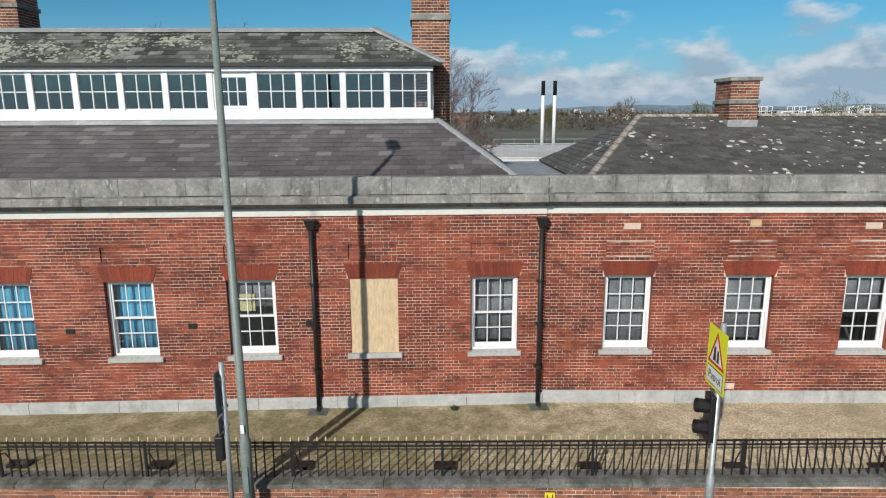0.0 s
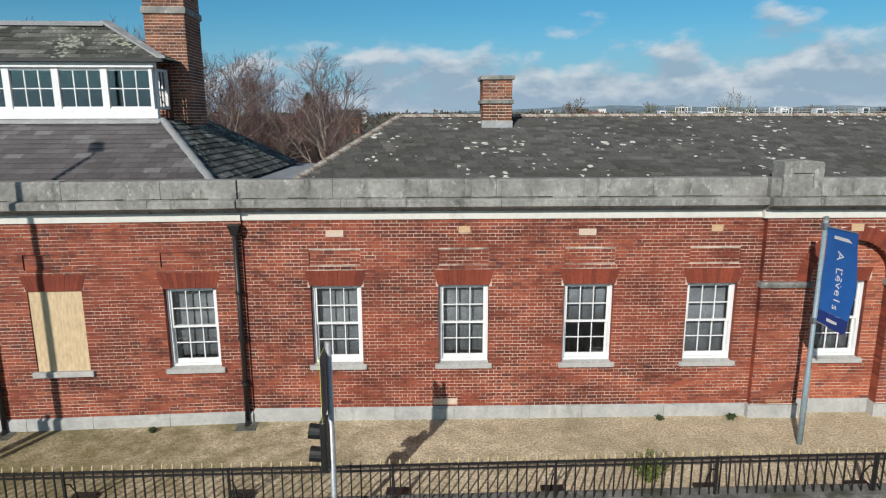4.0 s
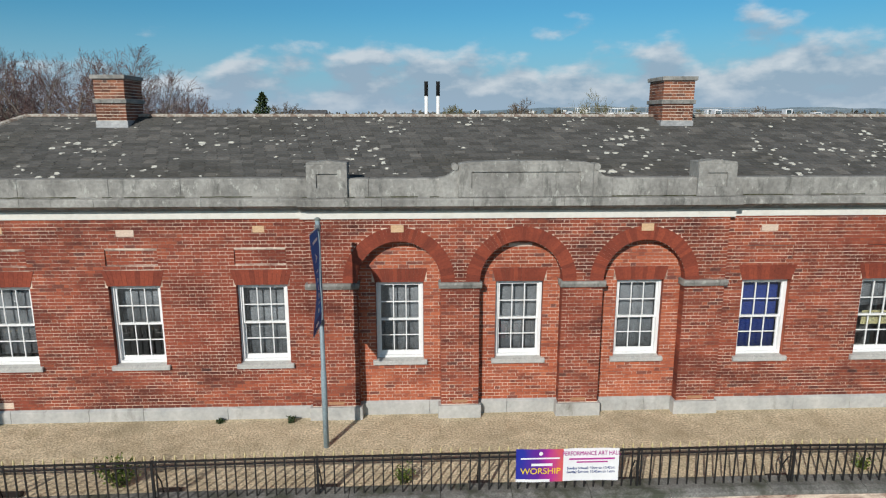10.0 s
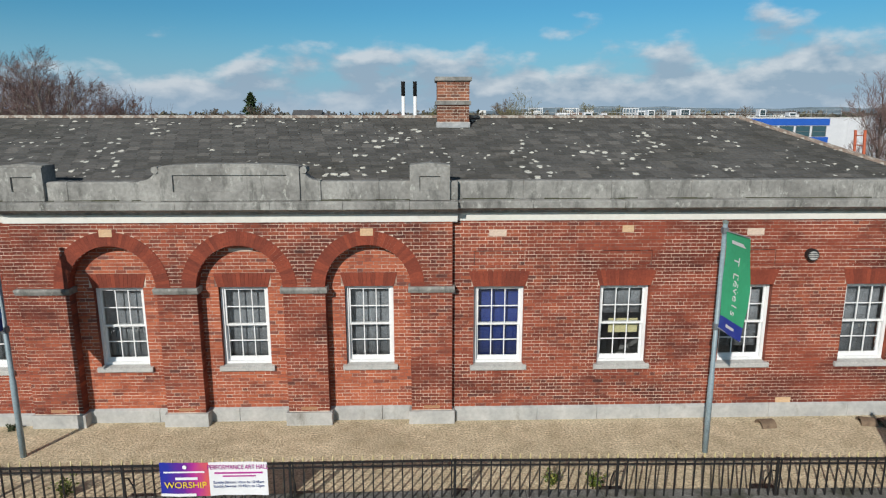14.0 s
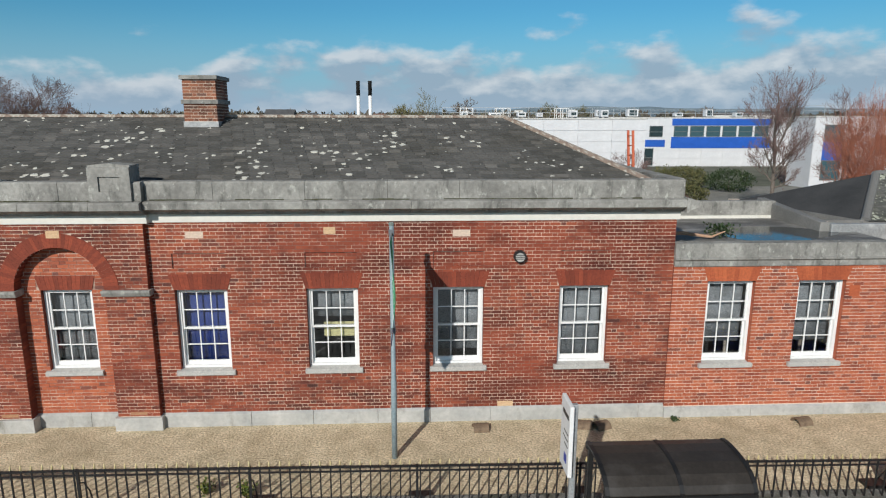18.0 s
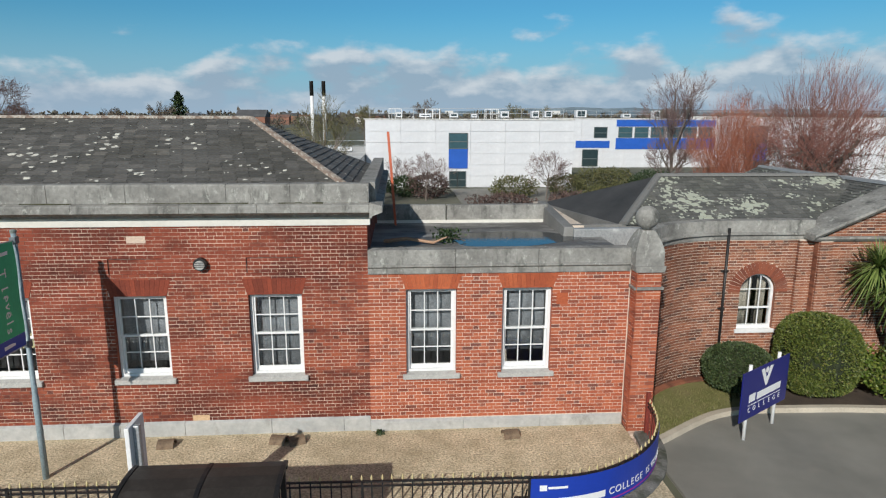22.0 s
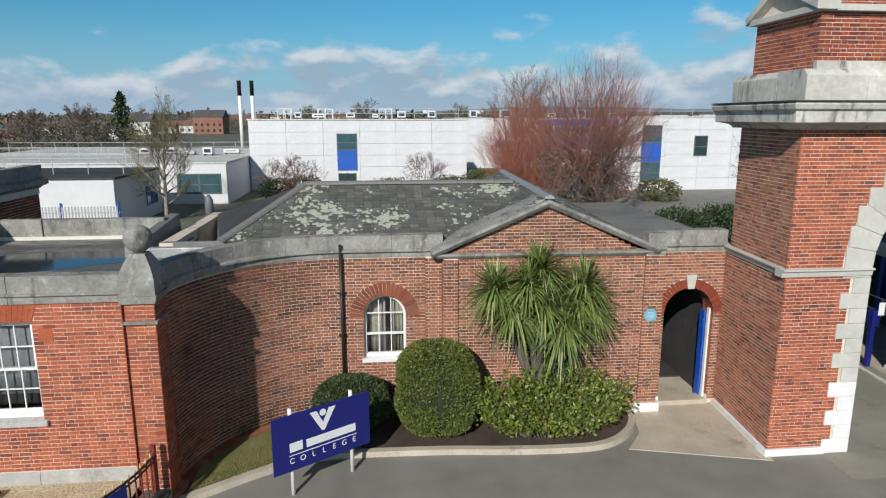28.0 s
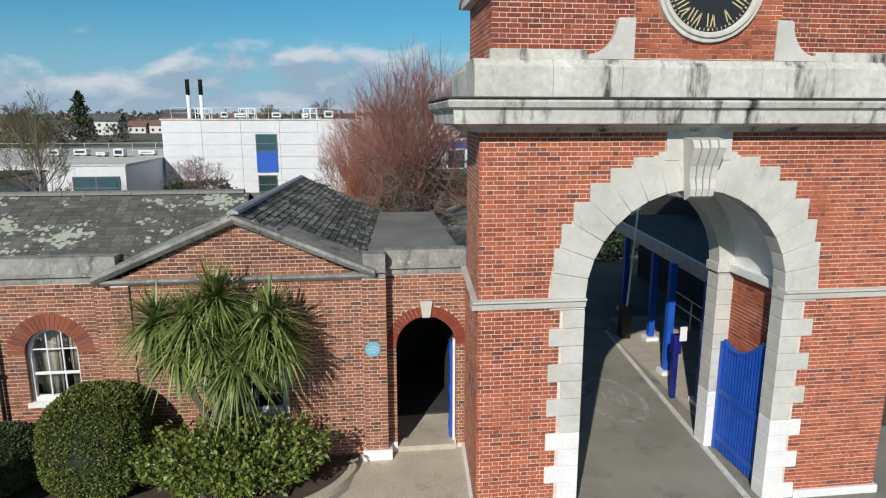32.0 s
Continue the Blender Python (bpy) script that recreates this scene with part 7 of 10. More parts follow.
# ---- second warning sign, seen from its back ----
bsg = thing("warning_sign", "dark back of a school warning sign on a pale steel post", "road sign")
bsg.location = (-3.30, 9.32, -0.02)
part("post", Mesh().tube([(0, 0, -0.1), (0, 0, 2.92)], [0.045, 0.045], 12), M_GALV, bsg, smooth=True)
part("backing", Mesh().box(-0.075, -0.06, -0.19, 0.19, 2.0, 2.78), M_SIGN_GREY, bsg, "dark grey back of the sign board", bevel=0.004)
part("sub_plate", Mesh().box(-0.075, -0.06, -0.16, 0.16, 1.66, 1.96), M_SIGN_GREY, bsg, "dark sub-plate", bevel=0.004)
for z in (1.75, 2.1, 2.6):
    part("clip", Mesh().box(-0.06, 0.05, -0.05, 0.05, z, z + 0.05), M_GALV, bsg)
part("lamp_box", Mesh().box(-0.19, -0.05, -0.09, 0.09, 1.15, 1.60), M_IRON, bsg, "black twin-lamp box", bevel=0.02)

# ---- school patrol sign with lamps ----
ps = thing("patrol_sign", "yellow-backed school crossing sign on a steel post with warning lamps", "road sign")
ps.location = (4.93, 9.28, -0.02)
part("post", Mesh().tube([(0, 0, -0.1), (0, 0, 0.9), (0, 0, 0.95), (0, 0, 3.62)], [0.07, 0.07, 0.045, 0.045], 14), M_GALV, ps, smooth=True)
bx = -0.07
part("backing", Mesh().box(bx - 0.004, bx, -0.36, 0.36, 2.48, 3.52), M_SIGN_YELLOW, ps, "fluorescent yellow backing board")
part("backing_rear", Mesh().box(bx + 0.0005, bx + 0.004, -0.36, 0.36, 2.48, 3.52), M_SIGN_GREY, ps, "grey back of the board")
tri_o = [(-0.32, 2.88), (0.32, 2.88), (0.0, 3.46)]
part("triangle", Mesh().prism(tri_o, "x", bx - 0.009, bx - 0.005), M_SIGN_RED, ps, "red warning triangle")
part("triangle_face", Mesh().prism([(-0.235, 2.93), (0.235, 2.93), (0.0, 3.355)], "x", bx - 0.012, bx - 0.0095), M_INK_WHITE, ps)
part("symbol", Mesh().prism([(-0.12, 2.96), (-0.03, 2.96), (-0.05, 3.16), (-0.10, 3.16)], "x", bx - 0.015, bx - 0.0125).prism([(0.0, 2.96), (0.11, 2.96), (0.08, 3.20), (0.02, 3.20)], "x", bx - 0.015, bx - 0.0125), M_INK_BLACK, ps, "plain black symbol")
part("sub_plate", Mesh().box(bx - 0.009, bx - 0.005, -0.30, 0.30, 2.53, 2.83), M_INK_BLACK, ps)
part("sub_plate_face", Mesh().box(bx - 0.012, bx - 0.0095, -0.285, 0.285, 2.545, 2.815), M_INK_WHITE, ps)
letters("lettering", "Patrol", 0.20, M_INK_BLACK, ps, pose(bx - 0.014, 0.0, 2.68, 90, 0, -90), label="black lettering")
part("lamp_box", Mesh().box(-0.16, -0.06, -0.14, 0.14, 1.58, 2.40), M_IRON, ps, "black twin-lamp box", bevel=0.02)
for z in (1.80, 2.18):
    part("visor", Mesh().tube([(-0.16, 0, z), (-0.34, 0, z + 0.02)], [0.115, 0.12], 14, caps=False), M_IRON, ps, "black lamp visor")
    part("lens", Mesh().prism([(0.10 * math.cos(2 * math.pi * j / 14), z + 0.10 * math.sin(2 * math.pi * j / 14)) for j in range(14)], "x", -0.166, -0.158), plain("amber_lens", (0.35, 0.12, 0.01), 0.2), ps)

# ---- bus stop and shelter ----
bs = thing("bus_stop_post", "pale grey bus stop post with a timetable case", "bus stop")
bs.location = (29.93, 9.18, -0.02)
part("post", Mesh().box(-0.045, 0.045, -0.045, 0.045, 0, 2.68), M_GALV, bs, bevel=0.012)
part("timetable_case", Mesh().box(-0.11, -0.045, -0.16, 0.36, 1.55, 2.70), M_WHITE, bs, "white timetable case", bevel=0.01)
part("timetable_header", Mesh().box(-0.114, -0.111, -0.10, 0.25, 2.45, 2.52), M_INK_BLACK, bs)
part("timetable_lines", Mesh().box(-0.114, -0.111, -0.10, 0.15, 2.20, 2.22).box(-0.114, -0.111, -0.10, 0.2, 2.10, 2.12).box(-0.114, -0.111, -0.10, 0.1, 2.0, 2.02), M_INK_BLACK, bs)
part("blue_mark", Mesh().box(-0.114, -0.111, -0.05, 0.10, 1.72, 1.86), M_VINYL_BLUE, bs)
sh = thing("bus_shelter", "small bus shelter with a curved smoked-plastic roof", "bus shelter")
sh.location = (31.04, 8.31, -0.02)
M_SMOKED = surface("smoked_plastic", (0.028, 0.024, 0.020), (0.045, 0.038, 0.032), 1.5, 0.42, 20, 0.05, stain=(0.06, 0.055, 0.05), stain_scale=1.5)
prof = [(-0.50, 2.02), (-0.44, 2.11), (-0.31, 2.20), (-0.11, 2.26), (0.12, 2.285), (0.34, 2.285), (0.50, 2.26)]
def shell(x0, x1, lift, thick):
    m = Mesh()
    ring = [(y, z + lift) for y, z in prof] + [(y, z + lift - thick) for y, z in prof[::-1]]
    return m.prism(ring, "x", x0, x1)
for x0, x1 in ((-0.98, -0.02), (0.02, 0.98)):
    part("roof_sheet", shell(x0, x1, 0, 0.012), M_SMOKED, sh, "smoked curved roof sheet", smooth=False)
for x in (-1.0, 0.0, 1.0):
    part("roof_rib", shell(x - 0.03, x + 0.03, 0.012, 0.035), M_IRON, sh, "black curved rib")
for y, z in ((-0.49, 2.01), (0.49, 2.25)):
    part("roof_beam", Mesh().box(-1.02, 1.02, y - 0.035, y + 0.035, z - 0.09, z - 0.01), M_IRON, sh)
for x in (-0.95, 0.0, 0.95):
    part("leg", Mesh().box(x - 0.035, x + 0.035, -0.52, -0.46, 0.0, 1.95), M_IRON, sh)
    part("leg", Mesh().box(x - 0.035, x + 0.035, 0.46, 0.52, 0.0, 2.18), M_IRON, sh)
for x0, x1 in ((-0.91, -0.04), (0.04, 0.91)):
    part("glass_panel", Mesh().box(x0, x1, -0.495, -0.485, 0.3, 1.90), M_GLASS, sh)
part("seat", Mesh().box(-0.8, 0.8, 0.18, 0.43, 0.48, 0.53), M_IRON, sh, bevel=0.02)

# ---- fittings on the long wall ----
def downpipe(x, y, z0, z1, label, hopper=True, r=0.05, gully=True):
    dp = thing("downpipe", label, "downpipe", group="downpipes")
    dp.location = (x, y, z0)
    h = z1 - z0
    part("pipe", Mesh().tube([(0, 0, 0.08), (0, 0, h - 0.1)], [r, r], 12), M_IRON, dp, smooth=True)
    part("shoe", Mesh().tube([(0, 0, 0.12), (0, -0.02, 0.06), (0, -0.12, 0.0)], [r * 1.1] * 3, 12), M_IRON, dp)
    for z in (0.9, 1.9, 2.9):
        if z < h - 0.3:
            part("collar", Mesh().lathe([(r * 1.35, z), (r * 1.35, z + 0.07)], 0, 0, 12).box(-0.09, 0.09, 0.02, 0.10, z + 0.015, z + 0.05), M_IRON, dp)
    if hopper:
        part("hopper", Mesh().hexa([(-0.06, -0.06, h - 0.22), (0.06, -0.06, h - 0.22), (0.06, 0.06, h - 0.22), (-0.06, 0.06, h - 0.22), (-0.13, -0.11, h), (0.13, -0.11, h), (0.13, 0.09, h), (-0.13, 0.09, h)]), M_IRON, dp, "cast-iron hopper head", bevel=0.008)
    if gully:
        part("gully", Mesh().box(-0.22, 0.22, -0.34, 0.06, -0.03, 0.02), M_COPING, dp, "dark gully slab", bevel=0.01)
    return dp


downpipe(-2.50, W - 0.09, gravel_z(-2.5), 4.74, "black cast-iron downpipe with hopper on the brick wall")
downpipe(2.49, W - 0.09, gravel_z(2.5), 4.74, "black cast-iron downpipe with hopper on the brick wall")
downpipe(CX + 0.02, LW - 0.09, 0.15, 4.3, "dark downpipe where the curved wall meets the lodge", hopper=False, r=0.035, gully=False)
M_YELLOW_BRICK = surface("buff_patch_brick", (0.56, 0.36, 0.20), (0.68, 0.48, 0.30), 9.0, 0.85, 50, 0.2)
M_BROWN_BRICK = surface("brown_patch_brick", (0.34, 0.17, 0.09), (0.44, 0.25, 0.14), 9.0, 0.85, 50, 0.2)
M_PALE_BRICK = surface("pale_patch_stone", (0.60, 0.46, 0.36), (0.70, 0.56, 0.45), 9.0, 0.85, 50, 0.2)
def patch(cx, y, cz, w, h, material):
    t = thing("patch_brick", "pale replacement brick set in the wall", "brick", group="patch bricks")
    t.location = (cx, y, cz)
    part("block", Mesh().box(-w / 2, w / 2, -0.011, 0.03, -h / 2, h / 2), material, t, bevel=0.004)
for i, cx in enumerate((4.48, 7.15, 9.70, 12.4)):
    patch(cx, W, 4.52 if i % 2 == 0 else 4.59, 0.36 if i % 2 == 0 else 0.24, 0.14, M_PALE_BRICK if i % 2 == 0 else M_YELLOW_BRICK)
for i, cx in enumerate((23.14, 25.84, 28.52)):
    patch(cx, W, 4.55 if i % 2 == 0 else 4.62, 0.36 if i % 2 == 0 else 0.24, 0.14, M_PALE_BRICK if i % 2 == 0 else M_YELLOW_BRICK)
for cx in (15.25, 20.46):
    patch(cx, BAY_Y - 0.008, 4.60, 0.26, 0.15, M_YELLOW_BRICK)
patch(17.84, W + 0.10, 4.20, 0.5, 0.07, M_PALE_BRICK)
for a, b in zip(edges[::2], edges[1::2]):
    patch(0.5 * (a + b), BAY_Y, 0.78, 0.34, 0.07, M_BROWN_BRICK)
patch(6.75, W, 0.79, 0.52, 0.14, M_PALE_BRICK)
patch(29.5, W, 0.78, 0.34, 0.12, M_YELLOW_BRICK)
patch(4.6, W, 0.80, 0.22, 0.08, plain("soot_brick", (0.12, 0.03, 0.02), 0.9))
patch(37.0, AY, 3.24, 0.24, 0.24, M_RUBBED_OR)
for cx, cz in ((-7.86, 2.30), (-5.20, 2.38), (-2.62, 2.4)):
    v = thing("air_vent", "small black iron air vent in the brickwork", "vent", group="air vents")
    v.location = (cx, W, cz)
    part("plate", Mesh().box(-0.10, 0.10, -0.014, 0.02, -0.06, 0.06), M_IRON, v)
    for j in range(4):
        part("slat", Mesh().box(-0.09, 0.09, -0.022, -0.014, -0.048 + j * 0.026, -0.036 + j * 0.026), M_IRON, v)
al = thing("bulkhead_lamp", "round black bulkhead lamp on the brick wall", "wall lamp")
al.location = (29.73, W - 0.01, 4.06)
part("body", Mesh().prism([(0.13 * math.cos(2 * math.pi * j / 20), 0.13 * math.sin(2 * math.pi * j / 20)) for j in range(20)], "y", -0.10, 0.0), M_IRON, al)
part("lens", Mesh().prism([(0.10 * math.cos(2 * math.pi * j / 20), 0.09 * math.sin(2 * math.pi * j / 20) - 0.01) for j in range(20)], "y", -0.125, -0.10), M_SILL, al)
for j in (-0.04, 0.0, 0.04):
    part("guard_bar", Mesh().box(-0.11, 0.11, -0.135, -0.126, j - 0.006, j + 0.006), M_IRON, al)
M_OLD_TILE = surface("old_brown_tile", (0.13, 0.09, 0.06), (0.24, 0.17, 0.11), 6.0, 0.9, 40, 0.3)
# broken ridge tiles leaning at the wall foot
for x, y, r in ((28.92, 12.75, 5), (31.15, 12.78, -12), (31.5, 12.74, 20), (35.9, 12.72, 8)):
    t = thing("spare_tile", "weathered brown ridge tile lying on the gravel", "tile", group="loose ridge tiles")
    t.matrix_world = pose(x, y, gravel_z(x), 0, 0, r)
    m = Mesh()
    ring = [(0.16 * math.cos(a), 0.15 * math.sin(a)) for a in [math.pi * j / 8 for j in range(9)]] + [(0.13 * math.cos(a), 0.12 * math.sin(a)) for a in [math.pi * j / 8 for j in range(8, -1, -1)]]
    m.prism([(p[0], p[1] - 0.01) for p in ring], "x", -0.16, 0.16)
    part("tile_shell", m, M_OLD_TILE, t)

hy = thing("hydrant_plate", "small yellow hydrant marker plate on the dwarf wall", "marker plate")
hy.location = (2.30, FY - 0.19, 0.13)
part("plate", Mesh().box(-0.09, 0.09, -0.008, 0.02, -0.11, 0.11), M_INK_YELLOW, hy)
letters("lettering", "H", 0.2, M_INK_BLACK, hy, pose(0, -0.010, 0.0) @ UPR)


# ---- lodge front fittings ----
def arched_sash():
    win = thing("window_40", "white round-headed sash window in the lodge wall", "sash window", kind="structure")
    y, r, sp, z0 = LW + 0.10, AWR, 2.50, 1.50
    win.location = (AWC, y, z0)
    s = sp - z0
    def ringpts(r0, r1, d0, d1, n=18):
        m = Mesh()
        for i in range(n):
            a0, a1 = math.pi * i / n, math.pi * (i + 1) / n
            pts = []
            for d in (d0, d1):
                pts += [(-r0 * math.cos(a0), d, s + r0 * math.sin(a0)), (-r1 * math.cos(a0), d, s + r1 * math.sin(a0)), (-r1 * math.cos(a1), d, s + r1 * math.sin(a1)), (-r0 * math.cos(a1), d, s + r0 * math.sin(a1))]
            m.hexa(pts)
        return m
    fr = ringpts(r - 0.06, r - 0.001, 0, 0.10)
    fr.box(-r, -r + 0.06, 0, 0.10, 0, s).box(r - 0.06, r, 0, 0.10, 0, s).box(-r + 0.06, r - 0.06, 0, 0.10, 0, 0.08)
    part("window_frame", fr, M_WHITE, win)
    q = r - 0.06
    bars = Mesh().box(-q, q, 0.03, 0.07, s * 0.52, s * 0.52 + 0.05)
    for k in (-1, 1):
        u = k * q / 3
        bars.box(u - 0.011, u + 0.011, 0.035, 0.065, 0.08, s * 0.52).box(u - 0.011, u + 0.011, 0.035, 0.065, s * 0.52 + 0.05, s + math.sqrt(q * q - u * u))
    for z in (s + 0.04,):
        w = q if z < s else math.sqrt(q * q - (z - s) ** 2)
        bars.box(-w, w, 0.038, 0.062, z - 0.011, z + 0.011)
    part("glazing_bars", bars, M_WHITE, win)
    ring = [(-q, 0.08)] + [(q, 0.08)] + [(q * math.cos(a), s + q * math.sin(a)) for a in [math.pi * j / 16 for j in range(17)]]
    part("pane", Mesh().prism(ring, "y", 0.048, 0.052), M_GLASS, win).visible_shadow = False
    part("sill", Mesh().box(-r - 0.05, r + 0.05, -0.15, 0.1, -0.10, 0.0), M_WHITE, win, bevel=0.006)


arched_sash()
M_CURT_CREAM = plain("cream_curtain", (0.45, 0.40, 0.33), 0.9, 0.15)
curtain(AWC - 0.2, LW + 0.34, 1.5, 2.95, 0.22, M_CURT_CREAM, "cream curtain gathered behind the lodge window", waves=4)
curtain(AWC + 0.3, LW + 0.36, 1.5, 2.95, 0.12, M_CURT_CREAM, "cream curtain gathered behind the lodge window", waves=3)
sash_window("window_41", 46.875, PB + 0.10, 1.08, 2.5, 0.47, "white sash window half hidden by the palm", sill_y=PB)
# the room's shade is put into the colour of its walls
link("wall_lodge_inside", Mesh().box(42.0, 49.3, 18.6, 18.7, 0.1, 3.8).box(42.0, 49.3, LW + 0.36, 18.6, 0.05, 0.1).box(42.0, 49.3, LW + 0.36, 18.6, 3.7, 3.8).box(49.2, 49.34, LW + 0.4, 20.6, 0.0, 3.8), M_SHADE_BLACK, kind="structure", label="plain lodge room painted near-black for the shade inside", category="wall")
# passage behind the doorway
# walls and inner floor are near-black to paint the passage's shade
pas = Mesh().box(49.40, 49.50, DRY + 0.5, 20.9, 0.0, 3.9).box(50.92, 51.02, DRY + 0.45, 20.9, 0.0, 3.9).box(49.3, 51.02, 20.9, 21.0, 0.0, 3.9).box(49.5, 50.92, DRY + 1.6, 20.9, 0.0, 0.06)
link("wall_passage", pas, M_SHADE_BLACK, kind="structure", label="passage behind the doorway, its shade painted on as near-black", category="wall")
link("threshold", Mesh().box(DC - DRR - 0.02, DC + DRR + 0.02, DRY - 0.06, DRY + 0.34, 0.0, 0.13), M_CONCRETE, kind="structure", label="low concrete threshold of the doorway", category="step", bevel=0.015)
door = thing("door_1", "blue painted door folded open against the doorway jamb", "door", kind="structure")
door.location = (DC + DRR - 0.05, DRY + 0.12, 0.02)
part("leaf", Mesh().box(-0.045, 0.0, 0.10, 0.32, 0.0, 2.3), M_BLUE, door, bevel=0.006)
for z in (0.3, 1.15, 2.0):
    part("rail", Mesh().box(-0.06, -0.045, 0.12, 0.30, z, z + 0.12), M_BLUE, door)
part("door_frame", Mesh().box(0.0, 0.045, -0.02, 0.08, 0.0, 2.4), M_WHITE, door)
pl = thing("plaque", "round pale-blue commemorative plaque on the brick pilaster", "plaque")
pl.location = (49.08, PB - 0.07, 2.44)
M_PLAQUE = plain("pale_blue_enamel", (0.16, 0.42, 0.55), 0.35, 0.05)
part("disc", Mesh().prism([(0.155 * math.cos(2 * math.pi * j / 28), 0.155 * math.sin(2 * math.pi * j / 28)) for j in range(28)], "y", -0.022, 0.0), M_PLAQUE, pl, bevel=0.006)
for j, w in enumerate((0.07, 0.10, 0.11, 0.09, 0.06)):
    part("text_bar", Mesh().box(-w, w, -0.025, -0.023, 0.068 - j * 0.034, 0.074 - j * 0.034), M_INK_WHITE, pl)

# ---- planting bed, kerb, lawn, paving ----
KERB = [(39.15, 12.80), (39.7, 13.16), (40.3, 13.56), (41.0, 13.95), (41.7, 14.14), (42.6, 14.16), (44.2, 14.10), (45.4, 13.98), (46.6, 13.92), (47.4, 13.97), (47.95, 14.2), (48.4, 14.62), (48.68, 15.12), (48.76, 15.6)]


def smooth_line(pts, n=4):
    out = []
    for i in range(len(pts) - 1):
        p0, p1, p2, p3 = (Vector(pts[max(0, min(len(pts) - 1, i + k))]) for k in (-1, 0, 1, 2))
        for j in range(n):
            t = j / n
            out.append(0.5 * ((2 * p1) + (p2 - p0) * t + (2 * p0 - 5 * p1 + 4 * p2 - p3) * t * t + (3 * p1 - p0 - 3 * p2 + p3) * t ** 3))
    return out + [Vector(pts[-1])]


line = smooth_line(KERB)
kerb2 = thing("kerb", "pale concrete kerb round the planting bed", "kerb", kind="structure")
for i in range(0, len(line) - 1, 2):
    seg = line[i:i + 3]
    m = Mesh()
    for j, p in enumerate(seg):
        d = (line[min(i + j + 1, len(line) - 1)] - line[max(i + j - 1, 0)]).normalized()
        nrm = Vector((-d.y, d.x))
        m.v += [(p.x, p.y, -0.05), (p.x + nrm.x * 0.02, p.y + nrm.y * 0.02, 0.12), (p.x + nrm.x * 0.17, p.y + nrm.y * 0.17, 0.125), (p.x + nrm.x * 0.17, p.y + nrm.y * 0.17, -0.05)]
    for j in range(len(seg) - 1):
        m.f += [(j * 4 + q, j * 4 + (q + 1) % 4, (j + 1) * 4 + (q + 1) % 4, (j + 1) * 4 + q) for q in range(4)]
    k9 = 4 * (len(seg) - 1)
    m.f += [(0, 1, 2, 3), (k9, k9 + 1, k9 + 2, k9 + 3)]
    part("kerb_stone", m, M_CONCRETE, kerb2)


def bed_mesh(lo, hi, z):
    """Ground between the kerb line and the walls behind it."""
    m = Mesh()
    cut = [p for p in line if lo <= p.x <= hi]
    for p in cut:
        if p.x < CX:
            q = math.sqrt(max(0.0, CR ** 2 - (p.x - CX) ** 2)) + CY
        else:
            q = LW if p.x < PX_L else PB
        m.v += [(p.x + 0.02, p.y + 0.12, z), (p.x + 0.02, max(q, p.y + 0.13), z + 0.03)]
    m.f = [(2 * i, 2 * i + 2, 2 * i + 3, 2 * i + 1) for i in range(len(cut) - 1)]
    return m


link("lawn", bed_mesh(38.9, 42.3, 0.11), M_GRASS_BASE, kind="structure", label="small mossy lawn inside the curved wall", category="lawn")
link("planting_bed", bed_mesh(42.1, 48.9, 0.10), M_SOIL, kind="structure", label="bare dark soil planting bed", category="ground")
rngp = random.Random(77)
blades = Mesh()
for i in range(5200):
    x = rngp.uniform(39.3, 42.4)
    lo = 12.8 + (x - 39.15) * 0.62
    hi = math.sqrt(max(0.0, CR ** 2 - (min(x, CX) - CX) ** 2)) + CY - 0.05
    if hi <= lo + 0.25:
        continue
    y = rngp.uniform(lo + 0.2, hi)
    a, h, w = rngp.uniform(0, 6.28), rngp.uniform(0.02, 0.06), 0.006
    dx, dy = math.cos(a), math.sin(a)
    blades.add([(x - dy * w, y + dx * w, 0.11), (x + dy * w, y - dx * w, 0.11), (x + dx * 0.03, y + dy * 0.03, 0.12 + h)], [(0, 1, 2)])
M_BLADE = pieces_mat("grass_blades", [(0.0, (0.11, 0.13, 0.03)), (0.6, (0.19, 0.19, 0.055)), (1.0, (0.30, 0.25, 0.12))], rough=0.8, bumps=0.0)
link("grass", blades, M_BLADE, kind="stuff", label="short mossy grass blades", category="grass")
curb_base = Mesh()
for i in range(24):
    a0, a1 = math.pi - math.pi / 2 * i / 24, math.pi - math.pi / 2 * (i + 1) / 24
    pts = []
    for z in (0.0, 0.20):
        for r, a in ((CR - 0.16, a0), (CR - 0.16, a1), (CR + 0.02, a1), (CR + 0.02, a0)):
            pts.append((CX + r * math.cos(a), CY + r * math.sin(a), z))
    curb_base.hexa(pts)
link("brick_footing", curb_base, M_BRICK_LODGE, kind="structure", label="projecting brick footing of the curved wall", category="plinth")
apron = Mesh().prism([(48.80, 15.75), (48.55, 14.6), (48.05, 13.95), (50.85, 13.20), (51.02, 15.9), (50.95, 17.6), (49.45, 17.6), (49.4, 15.9)], "z", -0.02, 0.018)
link("pavement_apron", apron, M_CONCRETE, kind="structure", label="pale concrete path to the pedestrian doorway", category="pavement")
link("drive", Mesh().prism([(52.0, 12.4), (56.6, 12.4), (57.1, 24.0), (52.0, 24.0)], "z", -0.02, 0.003), surface("pale_worn_drive", (0.24, 0.228, 0.185), (0.33, 0.31, 0.255), 0.6, 0.9, 50, 0.3, stain=(0.14, 0.132, 0.115), stain_scale=0.7), kind="structure", label="pale worn asphalt drive through the archway", category="road")
slabs = thing("paving", "grey paving slabs beside the drive inside the gate", "paving", kind="structure")
